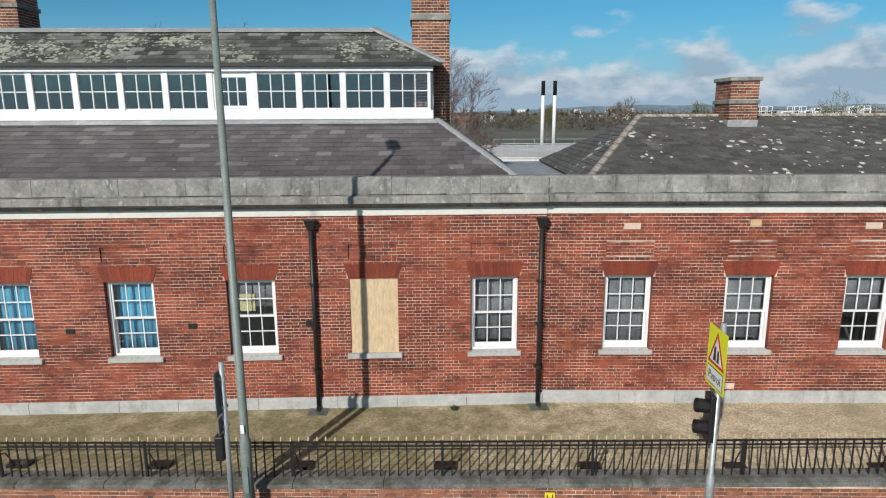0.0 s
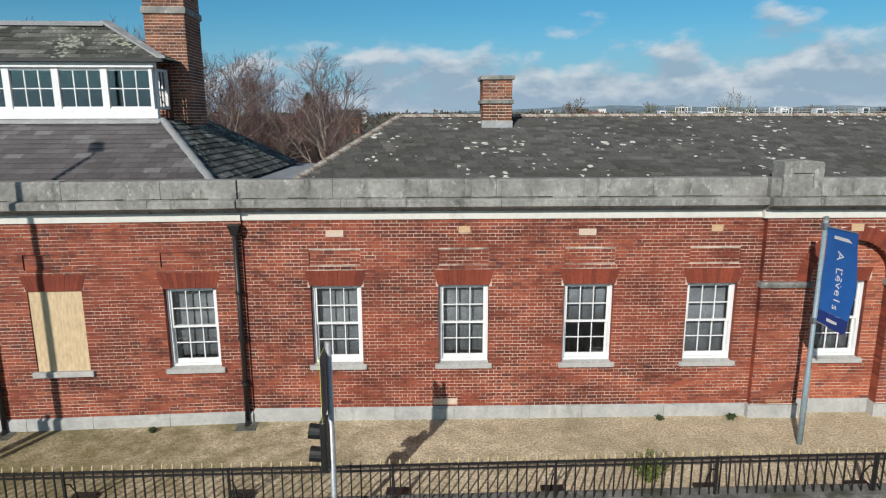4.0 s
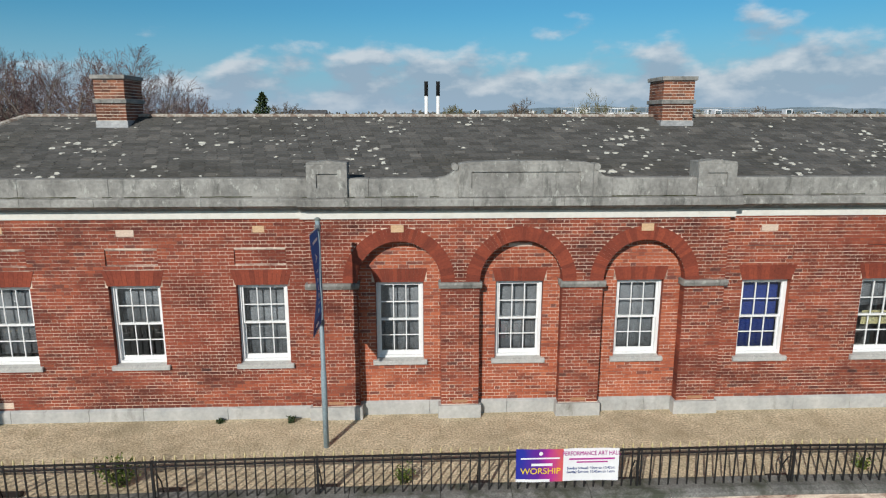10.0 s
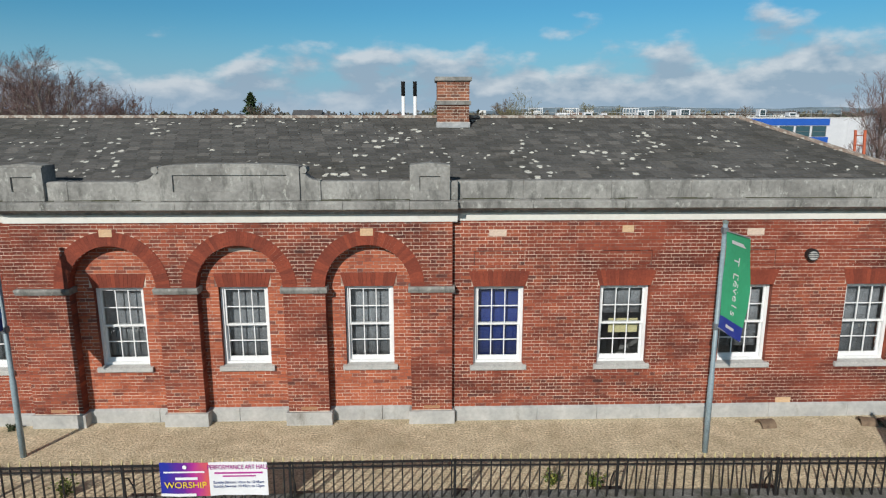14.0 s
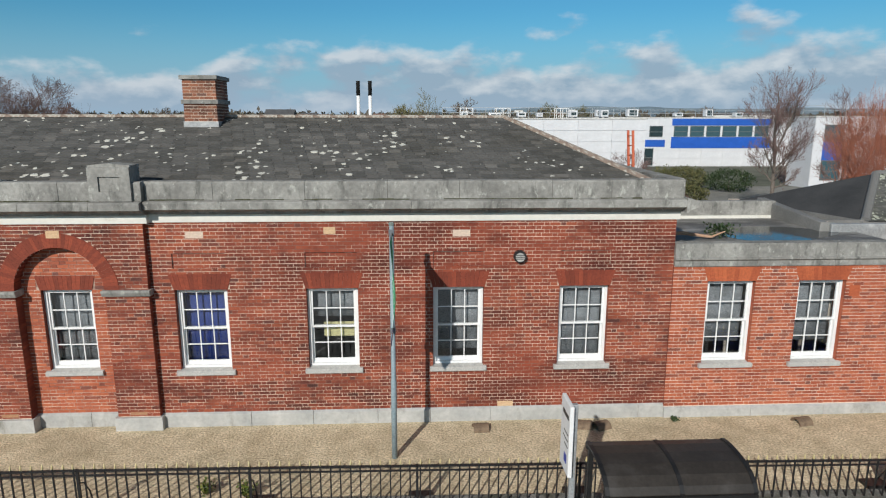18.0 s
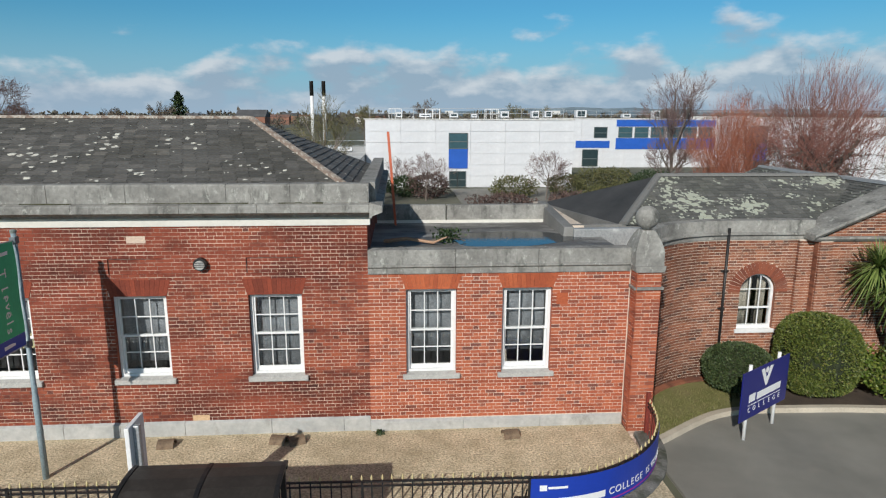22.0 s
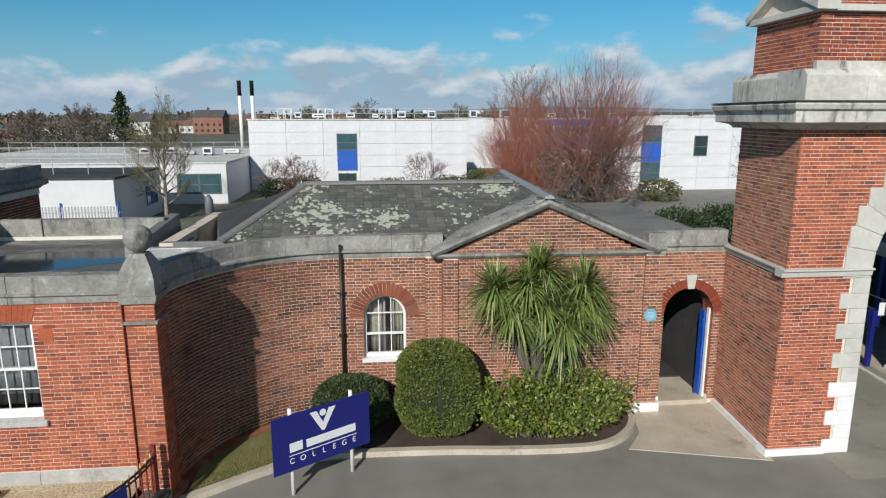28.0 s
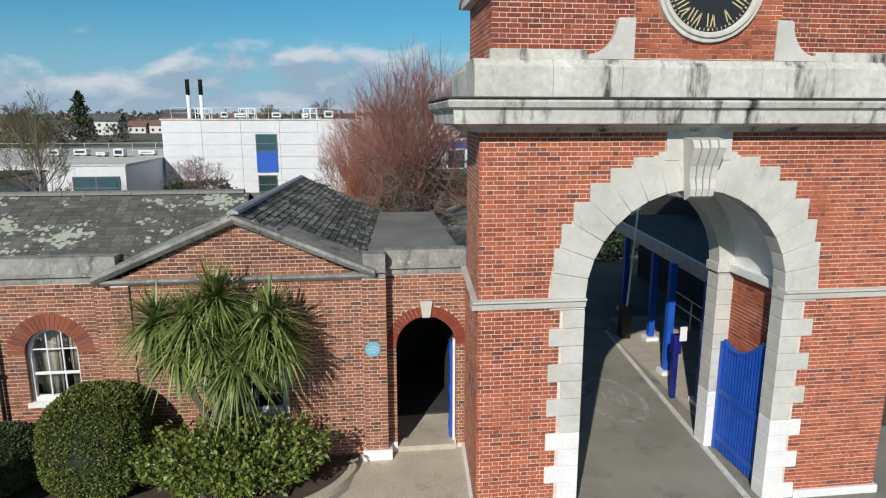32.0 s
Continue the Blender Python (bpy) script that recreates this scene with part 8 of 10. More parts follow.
slab_me = Mesh().box(0.006, 0.594, 0.006, 0.594, -0.05, 0.045).data("paving_slab", M_CONCRETE)
for i in range(5):
    for j in range(15):
        if 56.95 + i * 0.6 > 56.45 + (j * 0.6) * 0.07:
            shared("paving_slab", slab_me, slabs, pose(56.62 + i * 0.6 + j * 0.018, 15.2 + j * 0.6, 0))
link("edge_line", Mesh().hexa([(55.86, 13.2, 0.004), (55.98, 13.2, 0.004), (56.88, 22.9, 0.004), (56.76, 22.9, 0.004), (55.86, 13.2, 0.03), (55.98, 13.2, 0.03), (56.88, 22.9, 0.03), (56.76, 22.9, 0.03)]), surface("worn_white_line", (0.56, 0.55, 0.50), (0.76, 0.75, 0.70), 2.0, 0.85, 25, 0.2, stain=(0.2, 0.19, 0.17), stain_scale=2.5), kind="structure", label="worn pale kerb edge along the drive", category="kerb")
M_ROADPAINT = surface("worn_road_paint", (0.20, 0.20, 0.185), (0.42, 0.41, 0.38), 4.0, 0.9, 20, 0.1, stain=(0.12, 0.118, 0.11), stain_scale=3.0)
rd = thing("road_marking", "worn white speed roundel painted on the drive", "road marking")
rd.location = (55.1, 17.9, 0.005)
ringm = Mesh()
for i in range(36):
    a0, a1 = 2 * math.pi * i / 36, 2 * math.pi * (i + 1) / 36
    pts = []
    for z in (0.0, 0.003):
        pts += [(0.62 * math.cos(a0), 1.15 * math.sin(a0), z), (0.76 * math.cos(a0), 1.32 * math.sin(a0), z), (0.76 * math.cos(a1), 1.32 * math.sin(a1), z), (0.62 * math.cos(a1), 1.15 * math.sin(a1), z)]
    ringm.hexa(pts)
part("ring", ringm, M_ROADPAINT, rd)
letters("digits", "10", 0.95, M_ROADPAINT, rd, pose(0, 0, 0.002) @ Matrix.Diagonal((0.75, 1.6, 1, 1)))

# ---- college sign board ----
sg = thing("college_sign", "navy blue college sign board on two white posts", "sign")
p0, p1 = Vector((41.15, 12.94)), Vector((42.22, 13.64))
dirv = (p1 - p0).normalized()
ang = math.degrees(math.atan2(dirv.y, dirv.x))
sg.matrix_world = pose(0.5 * (p0.x + p1.x), 0.5 * (p0.y + p1.y), 0.0, 0, 0, ang)
M_NAVY = plain("navy_sign_paint", (0.012, 0.016, 0.16), 0.35, 0.05)
for x in (-0.64, 0.64):
    part("post", Mesh().tube([(x, 0.05, -0.1), (x, 0.05, 1.74)], [0.038, 0.038], 12), M_WHITE, sg, "white tubular post", smooth=True)
part("board", Mesh().box(-1.03, 1.03, -0.012, 0.012, 0.52, 1.64), M_NAVY, sg, bevel=0.004)
fr = pose(0, -0.016, 0, 90, 0, 0)
part("emblem", Mesh().prism([(-0.27, 1.56), (-0.13, 1.56), (0.0, 1.30), (0.13, 1.56), (0.27, 1.56), (0.03, 1.14), (-0.03, 1.14)], "y", -0.017, -0.013).prism([(0.07 * math.cos(2 * math.pi * j / 12), 1.50 + 0.07 * math.sin(2 * math.pi * j / 12)) for j in range(12)], "y", -0.017, -0.013), M_INK_WHITE, sg, "plain white V-shaped emblem")
part("name_bar", Mesh().box(-0.70, -0.44, -0.017, -0.013, 0.90, 1.08), M_INK_WHITE, sg, "white lettering bar")
part("name_bar", Mesh().box(-0.36, 0.70, -0.017, -0.013, 0.90, 1.06), M_INK_WHITE, sg, "white lettering bar")
part("rule", Mesh().box(-0.72, 0.72, -0.017, -0.013, 0.825, 0.84), M_INK_WHITE, sg)
for i, ch in enumerate("COLLEGE"):
    letters("letter", ch, 0.155, M_INK_WHITE, sg, pose(-0.66 + i * 0.22, -0.015, 0.72) @ UPR)

# ---- gate leaf, bollard, canopy ----
gate = thing("gate", "royal blue boarded gate leaf folded back in the archway", "gate")
GX = TC + TR + 0.14
gate.location = (GX, 13.84, 0.03)


def gate_top(t):
    """Swept top edge: high at the hinge, dipping, and up to the closing stile."""
    return 2.86 - 0.56 * math.sin(min(1.0, t / 0.72) * math.pi / 2) + 0.10 * max(0.0, (t - 0.72) / 0.28) ** 2


for i in range(15):
    t = i / 14
    part("board", Mesh().box(-0.025, 0.025, t * 1.36, t * 1.36 + 0.046, 0.02, gate_top(t)), M_BLUE, gate)
part("top_rail", Mesh().tube([(0.0, 0.03 + 1.38 * t, gate_top(t) + 0.01) for t in [j / 20 for j in range(21)]], [0.05] * 21, 8), M_BLUE, gate, smooth=True)
for z in (0.22, 1.25):
    part("rail", Mesh().box(-0.045, -0.022, 0.0, 1.42, z, z + 0.14), M_BLUE, gate)
for y, h in ((-0.04, 2.86), (1.40, 2.38)):
    part("stile", Mesh().box(-0.05, 0.05, y, y + 0.09, 0.0, h), M_BLUE, gate)
bo = thing("entry_post", "dark blue entry keypad post beside the drive", "keypad post")
bo.location = (56.60, 17.78, 0)
part("post", Mesh().box(-0.065, 0.065, -0.065, 0.065, 0, 1.25), M_NAVY, bo, bevel=0.02)
part("head", Mesh().box(-0.10, 0.10, -0.12, 0.12, 1.2, 1.68), M_NAVY, bo, bevel=0.03)
part("notice", Mesh().box(0.02, 0.20, -0.135, -0.125, 1.55, 1.92), M_INK_WHITE, bo, "white notice plate")
can = thing("canopy", "flat covered walkway on blue posts with white bases", "canopy")
can.location = (58.0, 20.0, 0)
for x, y in ((-0.93, -2.72), (-0.88, -0.79), (-0.12, 1.87), (0.3, 5.0), (2.2, -2.1), (2.4, 0.4), (2.6, 2.2)):
    part("post", Mesh().box(x - 0.09, x + 0.09, y - 0.09, y + 0.09, 0.0, 3.15), M_BLUE, can)
    part("post_base", Mesh().box(x - 0.2, x + 0.2, y - 0.2, y + 0.2, 0.0, 0.16), M_WHITE, can, "white base block", bevel=0.01)
part("roof_sheet", Mesh().hexa([(-0.9, -3.0, 3.3), (3.0, -3.0, 3.3), (3.6, 6.0, 3.3), (-0.1, 6.0, 3.3), (-0.9, -3.0, 3.4), (3.0, -3.0, 3.4), (3.6, 6.0, 3.4), (-0.1, 6.0, 3.4)]), M_FELT_DK, can)
part("edge_beam", Mesh().hexa([(-0.92, -3.0, 3.05), (-0.82, -3.0, 3.05), (0.0, 6.0, 3.05), (-0.12, 6.0, 3.05), (-0.92, -3.0, 3.42), (-0.82, -3.0, 3.42), (0.0, 6.0, 3.42), (-0.12, 6.0, 3.42)]), M_GALV, can, "grey lattice edge beam")
# underside sheet, coloured near-black for the shade below the roof
part("roof_soffit", Mesh().hexa([(-0.8, -2.95, 3.22), (2.95, -2.95, 3.22), (3.5, 5.95, 3.22), (0.0, 5.95, 3.22), (-0.8, -2.95, 3.28), (2.95, -2.95, 3.28), (3.5, 5.95, 3.28), (0.0, 5.95, 3.28)]), M_SHADE_BLACK, can)
# added wall, out of view, that keeps sky light off the court
link("wall_court", Mesh().box(61.0, 61.3, 15.75, 30.0, 0.0, 3.9).box(58.44, 61.3, 15.75, 16.0, 0.0, 3.9), M_SHADE_BLACK, kind="structure", label="added unseen wall that blocks sky light beside the walkway", category="wall")
hr = thing("handrail", "white tubular handrail under the covered walkway", "handrail")
hr.location = (59.3, 19.0, 0)
for z in (0.62, 1.05):
    part("rail", Mesh().tube([(0, 0, z), (0.35, 5.2, z)], [0.024, 0.024], 8), M_WHITE, hr)
for q in range(4):
    part("post", Mesh().tube([(0.35 * q / 3, 5.2 * q / 3, 0), (0.35 * q / 3, 5.2 * q / 3, 1.06)], [0.024, 0.024], 8), M_WHITE, hr)
br = thing("barrier", "white barrier arm raised beside the drive", "barrier")
br.location = (57.15, 22.2, 0)
part("cabinet", Mesh().box(-0.15, 0.15, -0.2, 0.2, 0, 1.1), M_IRON, br, bevel=0.02)
part("arm", Mesh().tube([(0, -0.1, 1.0), (0.1, -0.3, 4.6)], [0.035, 0.025], 8), M_WHITE, br)


# ---- clipped shrubs ----
def leaf_cloud(points, size, seed, spread=0.9):
    """Small leaves as bent diamonds round given (place, outward) pairs."""
    rng = random.Random(seed)
    m = Mesh()
    for p, nrm in points:
        d = (nrm + Vector((rng.gauss(0, spread), rng.gauss(0, spread), rng.gauss(0, spread) + 0.2))).normalized()
        s = d.cross(Vector((rng.gauss(0, 1), rng.gauss(0, 1), rng.gauss(0, 1)))).normalized()
        ln, w = size * rng.uniform(0.7, 1.4), size * rng.uniform(0.25, 0.42)
        t = d.cross(s) * ln * 0.12
        m.add([p, p + d * ln * 0.5 + s * w, p + d * ln + t, p + d * ln * 0.5 - s * w], [(0, 1, 2), (0, 2, 3)])
    return m


def clipped_bush(cx, cy, rx, ry, h, z0, seed, material, label, count, box=2.0, size=0.055):
    rng = random.Random(seed)
    b = thing("clipped_bush", label, "bush", group="clipped evergreen bushes")
    b.location = (cx, cy, z0)
    pts = []
    def surf(th, ph):
        # a rounded-box ball
        c, s = math.cos(ph), math.sin(ph)
        f = lambda v: math.copysign(abs(v) ** (2 / box), v)
        bump = 1 + 0.05 * noise.noise(Vector((math.cos(th) * c * 2.4, math.sin(th) * c * 2.4, s * 2.4 + seed)))
        return Vector((rx * f(math.cos(th)) * f(c) * bump, ry * f(math.sin(th)) * f(c) * bump, h * 0.5 + h * 0.5 * f(s) * bump))
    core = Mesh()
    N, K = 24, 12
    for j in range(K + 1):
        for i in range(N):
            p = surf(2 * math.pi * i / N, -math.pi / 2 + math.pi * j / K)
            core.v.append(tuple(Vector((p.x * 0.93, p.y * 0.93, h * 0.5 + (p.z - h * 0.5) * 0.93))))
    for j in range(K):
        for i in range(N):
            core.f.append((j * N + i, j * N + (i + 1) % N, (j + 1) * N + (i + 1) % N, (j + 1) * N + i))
    # solid core whose near-black green paints the shade between leaves
    part("inner_growth", core, M_CORE_SHADE, b, "closed core, coloured dark for the shade among the leaves")
    for i in range(count):
        th, s = rng.uniform(0, 2 * math.pi), rng.uniform(-0.85, 1)
        p = surf(th, math.asin(s))
        nrm = Vector((p.x / rx ** 2, p.y / ry ** 2, (p.z - h / 2) / (h / 2) ** 2)).normalized()
        pts.append((p * 1.0 - nrm * rng.uniform(0.0, 0.07), nrm))
    part("leaves", leaf_cloud(pts, size, seed), material, b, kind="stuff")
    part("stem", Mesh().tube([(0, 0, -0.1), (0, 0, h * 0.3)], [0.06, 0.04], 8), M_BARK, b)
    return b


M_CORE_SHADE = surface("core_shade_green", (0.018, 0.025, 0.010), (0.030, 0.038, 0.014), 8.0, 0.9, 30, 0.3)
M_LEAF_BOX = pieces_mat("clipped_leaf", [(0.0, (0.045, 0.070, 0.012)), (0.5, (0.105, 0.135, 0.022)), (0.9, (0.17, 0.195, 0.036)), (1.0, (0.22, 0.19, 0.065))], rough=0.55, bumps=0.0, grain=8)
M_LEAF_DKGREEN = pieces_mat("dark_leaf", [(0.0, (0.014, 0.034, 0.009)), (0.6, (0.030, 0.058, 0.016)), (1.0, (0.060, 0.085, 0.028))], rough=0.6, bumps=0.0, grain=8)
M_LEAF_MOUND = pieces_mat("mound_leaf", [(0.0, (0.024, 0.045, 0.014)), (0.6, (0.05, 0.08, 0.024)), (1.0, (0.09, 0.115, 0.04))], rough=0.6, bumps=0.0, grain=8)
M_LEAF_YELLOW = pieces_mat("bright_leaf", [(0.0, (0.055, 0.095, 0.012)), (0.5, (0.12, 0.17, 0.025)), (0.85, (0.19, 0.22, 0.04)), (1.0, (0.24, 0.20, 0.07))], rough=0.45, bumps=0.0, grain=8)
M_PALM = pieces_mat("palm_blade", [(0.0, (0.075, 0.115, 0.026)), (0.5, (0.16, 0.22, 0.055)), (0.85, (0.25, 0.31, 0.095)), (1.0, (0.42, 0.40, 0.18))], rough=0.42, bumps=0.0, grain=12)
M_BARK = surface("grey_bark", (0.12, 0.095, 0.078), (0.20, 0.17, 0.145), 6.0, 0.95, 30, 0.5)
clipped_bush(44.02, 14.98, 0.92, 0.85, 2.02, 0.14, 3, M_LEAF_BOX, "tall clipped evergreen bush, bright green and drum-shaped", 30000, box=2.7, size=0.05)
clipped_bush(42.15, 15.25, 0.86, 0.66, 1.22, 0.14, 4, M_LEAF_MOUND, "low dark clipped evergreen mound by the lodge wall", 15000, box=2.2, size=0.05)

# loose evergreen shrub under the palm
shr = thing("shrub", "loose bright-leaved evergreen shrub spilling over the kerb", "shrub")
shr.location = (46.5, 14.62, 0.12)
rng = random.Random(12)
pts, twigs = [], Mesh()
for i in range(190):
    a, r = rng.uniform(0, 2 * math.pi), math.sqrt(rng.random())
    bx_, by_ = 1.55 * r * math.cos(a), 0.62 * r * math.sin(a)
    h = (1.75 - 0.6 * r) * rng.uniform(0.55, 1.0)
    if bx_ < -0.2:
        h *= 0.85 + 0.2 * rng.random()
    tip = Vector((bx_ * 1.15, by_ * 1.2, h))
    base = Vector((bx_ * 0.45, by_ * 0.45, 0.0))
    twigs.tube([base, base.lerp(tip, 0.55) + Vector((0, 0, 0.08)), tip], [0.012, 0.009, 0.004], 4, caps=False)
    for j in range(72):
        t = rng.uniform(0.25, 1.05)
        p = base.lerp(tip, t) + Vector((rng.gauss(0, 0.09), rng.gauss(0, 0.09), rng.gauss(0, 0.07)))
        pts.append((p, Vector((bx_, by_, 0.6)).normalized()))
part("branchwork", twigs, M_BARK, shr, "brown twigs")
part("leaves", leaf_cloud(pts, 0.095, 5, 1.0), M_LEAF_YELLOW, shr, kind="stuff")

# cabbage palm: several heads of strap leaves on branching stems
palm = thing("cabbage_palm", "many-headed cabbage palm with drooping strap leaves", "palm")
palm.location = (46.25, 14.95, 0.12)
heads = [(-0.98, -0.05, 3.25, 0.86), (0.02, 0.05, 3.62, 0.90), (0.98, 0.0, 3.28, 0.88), (0.42, -0.45, 2.55, 0.92), (-0.32, -0.25, 3.35, 0.76), (0.75, -0.2, 3.0, 0.76), (-0.62, -0.32, 2.82, 0.80), (0.0, -0.42, 2.95, 0.84), (1.12, -0.12, 2.80, 0.72)]
for x, y, z, r in heads:
    st = Mesh()
    st.tube([(0.1, 0, -0.1), (0.05 + 0.1 * x, 0.1 * y, 1.0), (0.45 * x, 0.5 * y, z * 0.55), (x, y, z - 0.05)], [0.11, 0.09, 0.065, 0.05], 8, caps=False)
    part("stem", st, M_BARK, palm, "grey branching stem")
rng = random.Random(31)
for x, y, z, r in heads:
    m = Mesh()
    for i in range(340):
        a = rng.uniform(0, 2 * math.pi)
        up_ = rng.uniform(-0.35, 1.4) if i % 5 else rng.uniform(-1.1, 0.0)
        ln = r * rng.uniform(0.72, 1.12)
        d = Vector((math.cos(a) * math.cos(up_), math.sin(a) * math.cos(up_), math.sin(up_)))
        side = Vector((-math.sin(a), math.cos(a), 0))
        w = rng.uniform(0.018, 0.029)
        p = Vector((x, y, z)) + d * 0.04
        droop = rng.uniform(0.12, 0.85)
        k0, q = len(m.v), 6
        for j in range(q + 1):
            t = j / q
            c = p + d * ln * t + Vector((0, 0, -droop * ln * 0.62 * t * t * (1.15 if t > 0.5 else 1.0)))
            ww = w * (1.0 - 0.92 * t ** 2)
            m.v += [tuple(c - side * ww), tuple(c + side * ww)]
        m.f += [(k0 + 2 * j, k0 + 2 * j + 1, k0 + 2 * j + 3, k0 + 2 * j + 2) for j in range(q)]
    ob = part("leaf_head", m, M_PALM, palm)
    ob["kind"] = "stuff"
# weeds in the gravel
for x, y, h, n, seed in ((10.35, 10.6, 0.62, 900, 3), (15.4, 10.5, 0.38, 300, 4), (23.9, 10.6, 0.3, 260, 5), (24.6, 10.5, 0.34, 300, 6), (12.9, 12.95, 0.14, 120, 8), (0.6, 12.9, 0.08, 60, 9), (11.4, 13.0, 0.06, 60, 10), (33.2, 12.95, 0.07, 80, 11)):
    w_ = thing("weed", "straggling green weed growing in the gravel", "weed", group="gravel weeds")
    w_.location = (x, y, gravel_z(x))
    rng = random.Random(seed)
    pts, stems = [], Mesh()
    for i in range(max(6, n // 22)):
        a, o = rng.uniform(0, 6.28), rng.uniform(0.1, 0.75) * h
        tip = Vector((math.cos(a) * o, math.sin(a) * o * 0.7, h * rng.uniform(0.5, 1.0)))
        stems.tube([(0, 0, 0), tip * 0.5 + Vector((0, 0, 0.03)), tip], [0.005, 0.004, 0.002], 4, caps=False)
        for j in range(22):
            pts.append((tip * rng.uniform(0.2, 1.0) + Vector((rng.gauss(0, 0.03), rng.gauss(0, 0.03), rng.gauss(0, 0.02))), tip.normalized()))
    part("stem_cluster", stems, M_BARK, w_)
    part("leaves", leaf_cloud(pts, 0.05, seed), M_LEAF_YELLOW if h > 0.2 else M_LEAF_DKGREEN, w_, kind="stuff")
# twigs and a small plant caught on the flat roof
rt = thing("roof_debris", "fallen branch and weeds lying on the flat roof", "branch")
rt.location = (34.2, 14.6, 4.12)
part("branch", Mesh().tube([(-0.9, 0.3, 0.02), (-0.4, 0.1, 0.12), (0.2, -0.1, 0.06), (0.5, -0.15, 0.2)], [0.05, 0.045, 0.03, 0.01], 7), plain("peeled_wood", (0.42, 0.26, 0.17), 0.8, 0.2), rt)
part("branch", Mesh().tube([(0.1, 0.2, 0.02), (0.5, 0.1, 0.14), (0.95, 0.2, 0.04)], [0.03, 0.025, 0.01], 7), M_BARK, rt)
rng = random.Random(2)
part("leaves", leaf_cloud([(Vector((0.55 + rng.gauss(0, 0.15), 0.2 + rng.gauss(0, 0.12), rng.uniform(0, 0.28))), Vector((0, 0, 1))) for i in range(260)], 0.08, 3), M_LEAF_DKGREEN, rt, kind="stuff")


# ---- bare trees ----
def stroke(mesh, p, q, r0, r1):
    """A thin three-sided twig from p to q."""
    d = q - p
    u = d.cross(Vector((0.31, 0.67, 0.2)) if abs(d.z) > 0.8 * d.length else Vector((0, 0, 1))).normalized()
    v = d.cross(u).normalized()
    k = len(mesh.v)
    for c, r in ((p, r0), (q, r1)):
        mesh.v += [tuple(c + u * r), tuple(c - u * r * 0.5 + v * r * 0.87), tuple(c - u * r * 0.5 - v * r * 0.87)]
    mesh.f += [(k, k + 1, k + 4, k + 3), (k + 1, k + 2, k + 5, k + 4), (k + 2, k, k + 3, k + 5)]


def bare_tree(x, y, h, w, seed, twig, label, limbs=9, branches=7, twigs=6, subs=5, low=0.22, upright=0.35, thick=0.008, trunk=None, base=0.3, bark=None):
    """A leafless tree that forks from limb to branch to twig inside a domed crown of height h and width w."""
    rng = random.Random(seed)
    t = thing("bare_tree", label, "tree", group="bare winter trees")
    t.location = (x, y, -0.05)
    wood_, fine = Mesh(), Mesh()
    tr = trunk or 0.015 * h
    centre, rz, rx = Vector((0, 0, h * (base + 1) / 2)), h * (1 - base) / 2, w / 2

    def reach(p, d, ln):
        """Shortens a shoot that would leave the crown."""
        q = p + d * ln - centre
        f = math.sqrt((q.x / rx) ** 2 + (q.y / rx) ** 2 + (q.z / rz) ** 2)
        return ln if f < 1 else ln * max(0.35, 1 - 0.9 * (f - 1))

    def shoot(p, d, ln, r, level):
        ln = reach(p, d, ln)
        n = 4 if level == 0 else 3
        pts = [p]
        for k in range(n):
            wander = (0.13, 0.12, 0.09, 0.07)[level]
            d = (d + Vector((rng.gauss(0, wander), rng.gauss(0, wander), rng.gauss(0, wander) + upright * 0.28))).normalized()
            pts.append(pts[-1] + d * ln / n)
        radii = [max(thick * 0.6, r * (1 - 0.7 * k / n)) for k in range(n + 1)]
        if level < 2:
            wood_.tube(pts, radii, 6 if level == 0 else 4, caps=False)
        else:
            for k in range(n):
                stroke(fine, pts[k], pts[k + 1], radii[k], radii[k + 1])
        count = (branches, twigs, subs, 0)[level]
        for c in range(count):
            f = 0.22 + 0.78 * (c + rng.random()) / count
            k = min(n - 1, int(f * n))
            q = pts[k].lerp(pts[k + 1], f * n - k)
            along = (pts[k + 1] - pts[k]).normalized()
            side = along.cross(Vector((rng.gauss(0, 1), rng.gauss(0, 1), rng.gauss(0, 1)))).normalized()
            spread = math.radians(rng.uniform(24, 58))
            nd = along * math.cos(spread) + side * math.sin(spread)
            nl = ln * (1 - 0.45 * f) * rng.uniform(0.55, 0.82)
            shoot(q, nd, nl, max(thick, radii[k] * rng.uniform(0.38, 0.55)), level + 1)

    top = Vector((rng.gauss(0, 0.02) * h, rng.gauss(0, 0.02) * h, h * 0.5))
    wood_.tube([(0, 0, 0), (0, 0, h * 0.05), top * 0.5, top], [tr * 1.4, tr, tr * 0.85, tr * 0.5], 8, caps=False)
    for i in range(limbs):
        f = low / 0.5 + (1 - low / 0.5) * (i + rng.random()) / limbs
        a = i * 2.4 + rng.uniform(-0.4, 0.4)
        rise = math.radians(18 + 58 * (i / limbs) ** 1.1 + rng.uniform(-8, 8))
        d = Vector((math.cos(a) * math.cos(rise), math.sin(a) * math.cos(rise), math.sin(rise)))
        p0 = top * min(1.0, f)
        want = 1.0 / max(0.05, math.sqrt((d.x / rx) ** 2 + (d.y / rx) ** 2 + (d.z / (h - p0.z)) ** 2))
        shoot(p0, d, want * rng.uniform(0.72, 0.9), tr * rng.uniform(0.38, 0.55), 0)
    part("trunk", wood_, bark or M_BARK, t, "bare trunk with its limbs")
    part("crown", fine, twig, t, "crown of fine leafless twigs", kind="stuff")
    return t


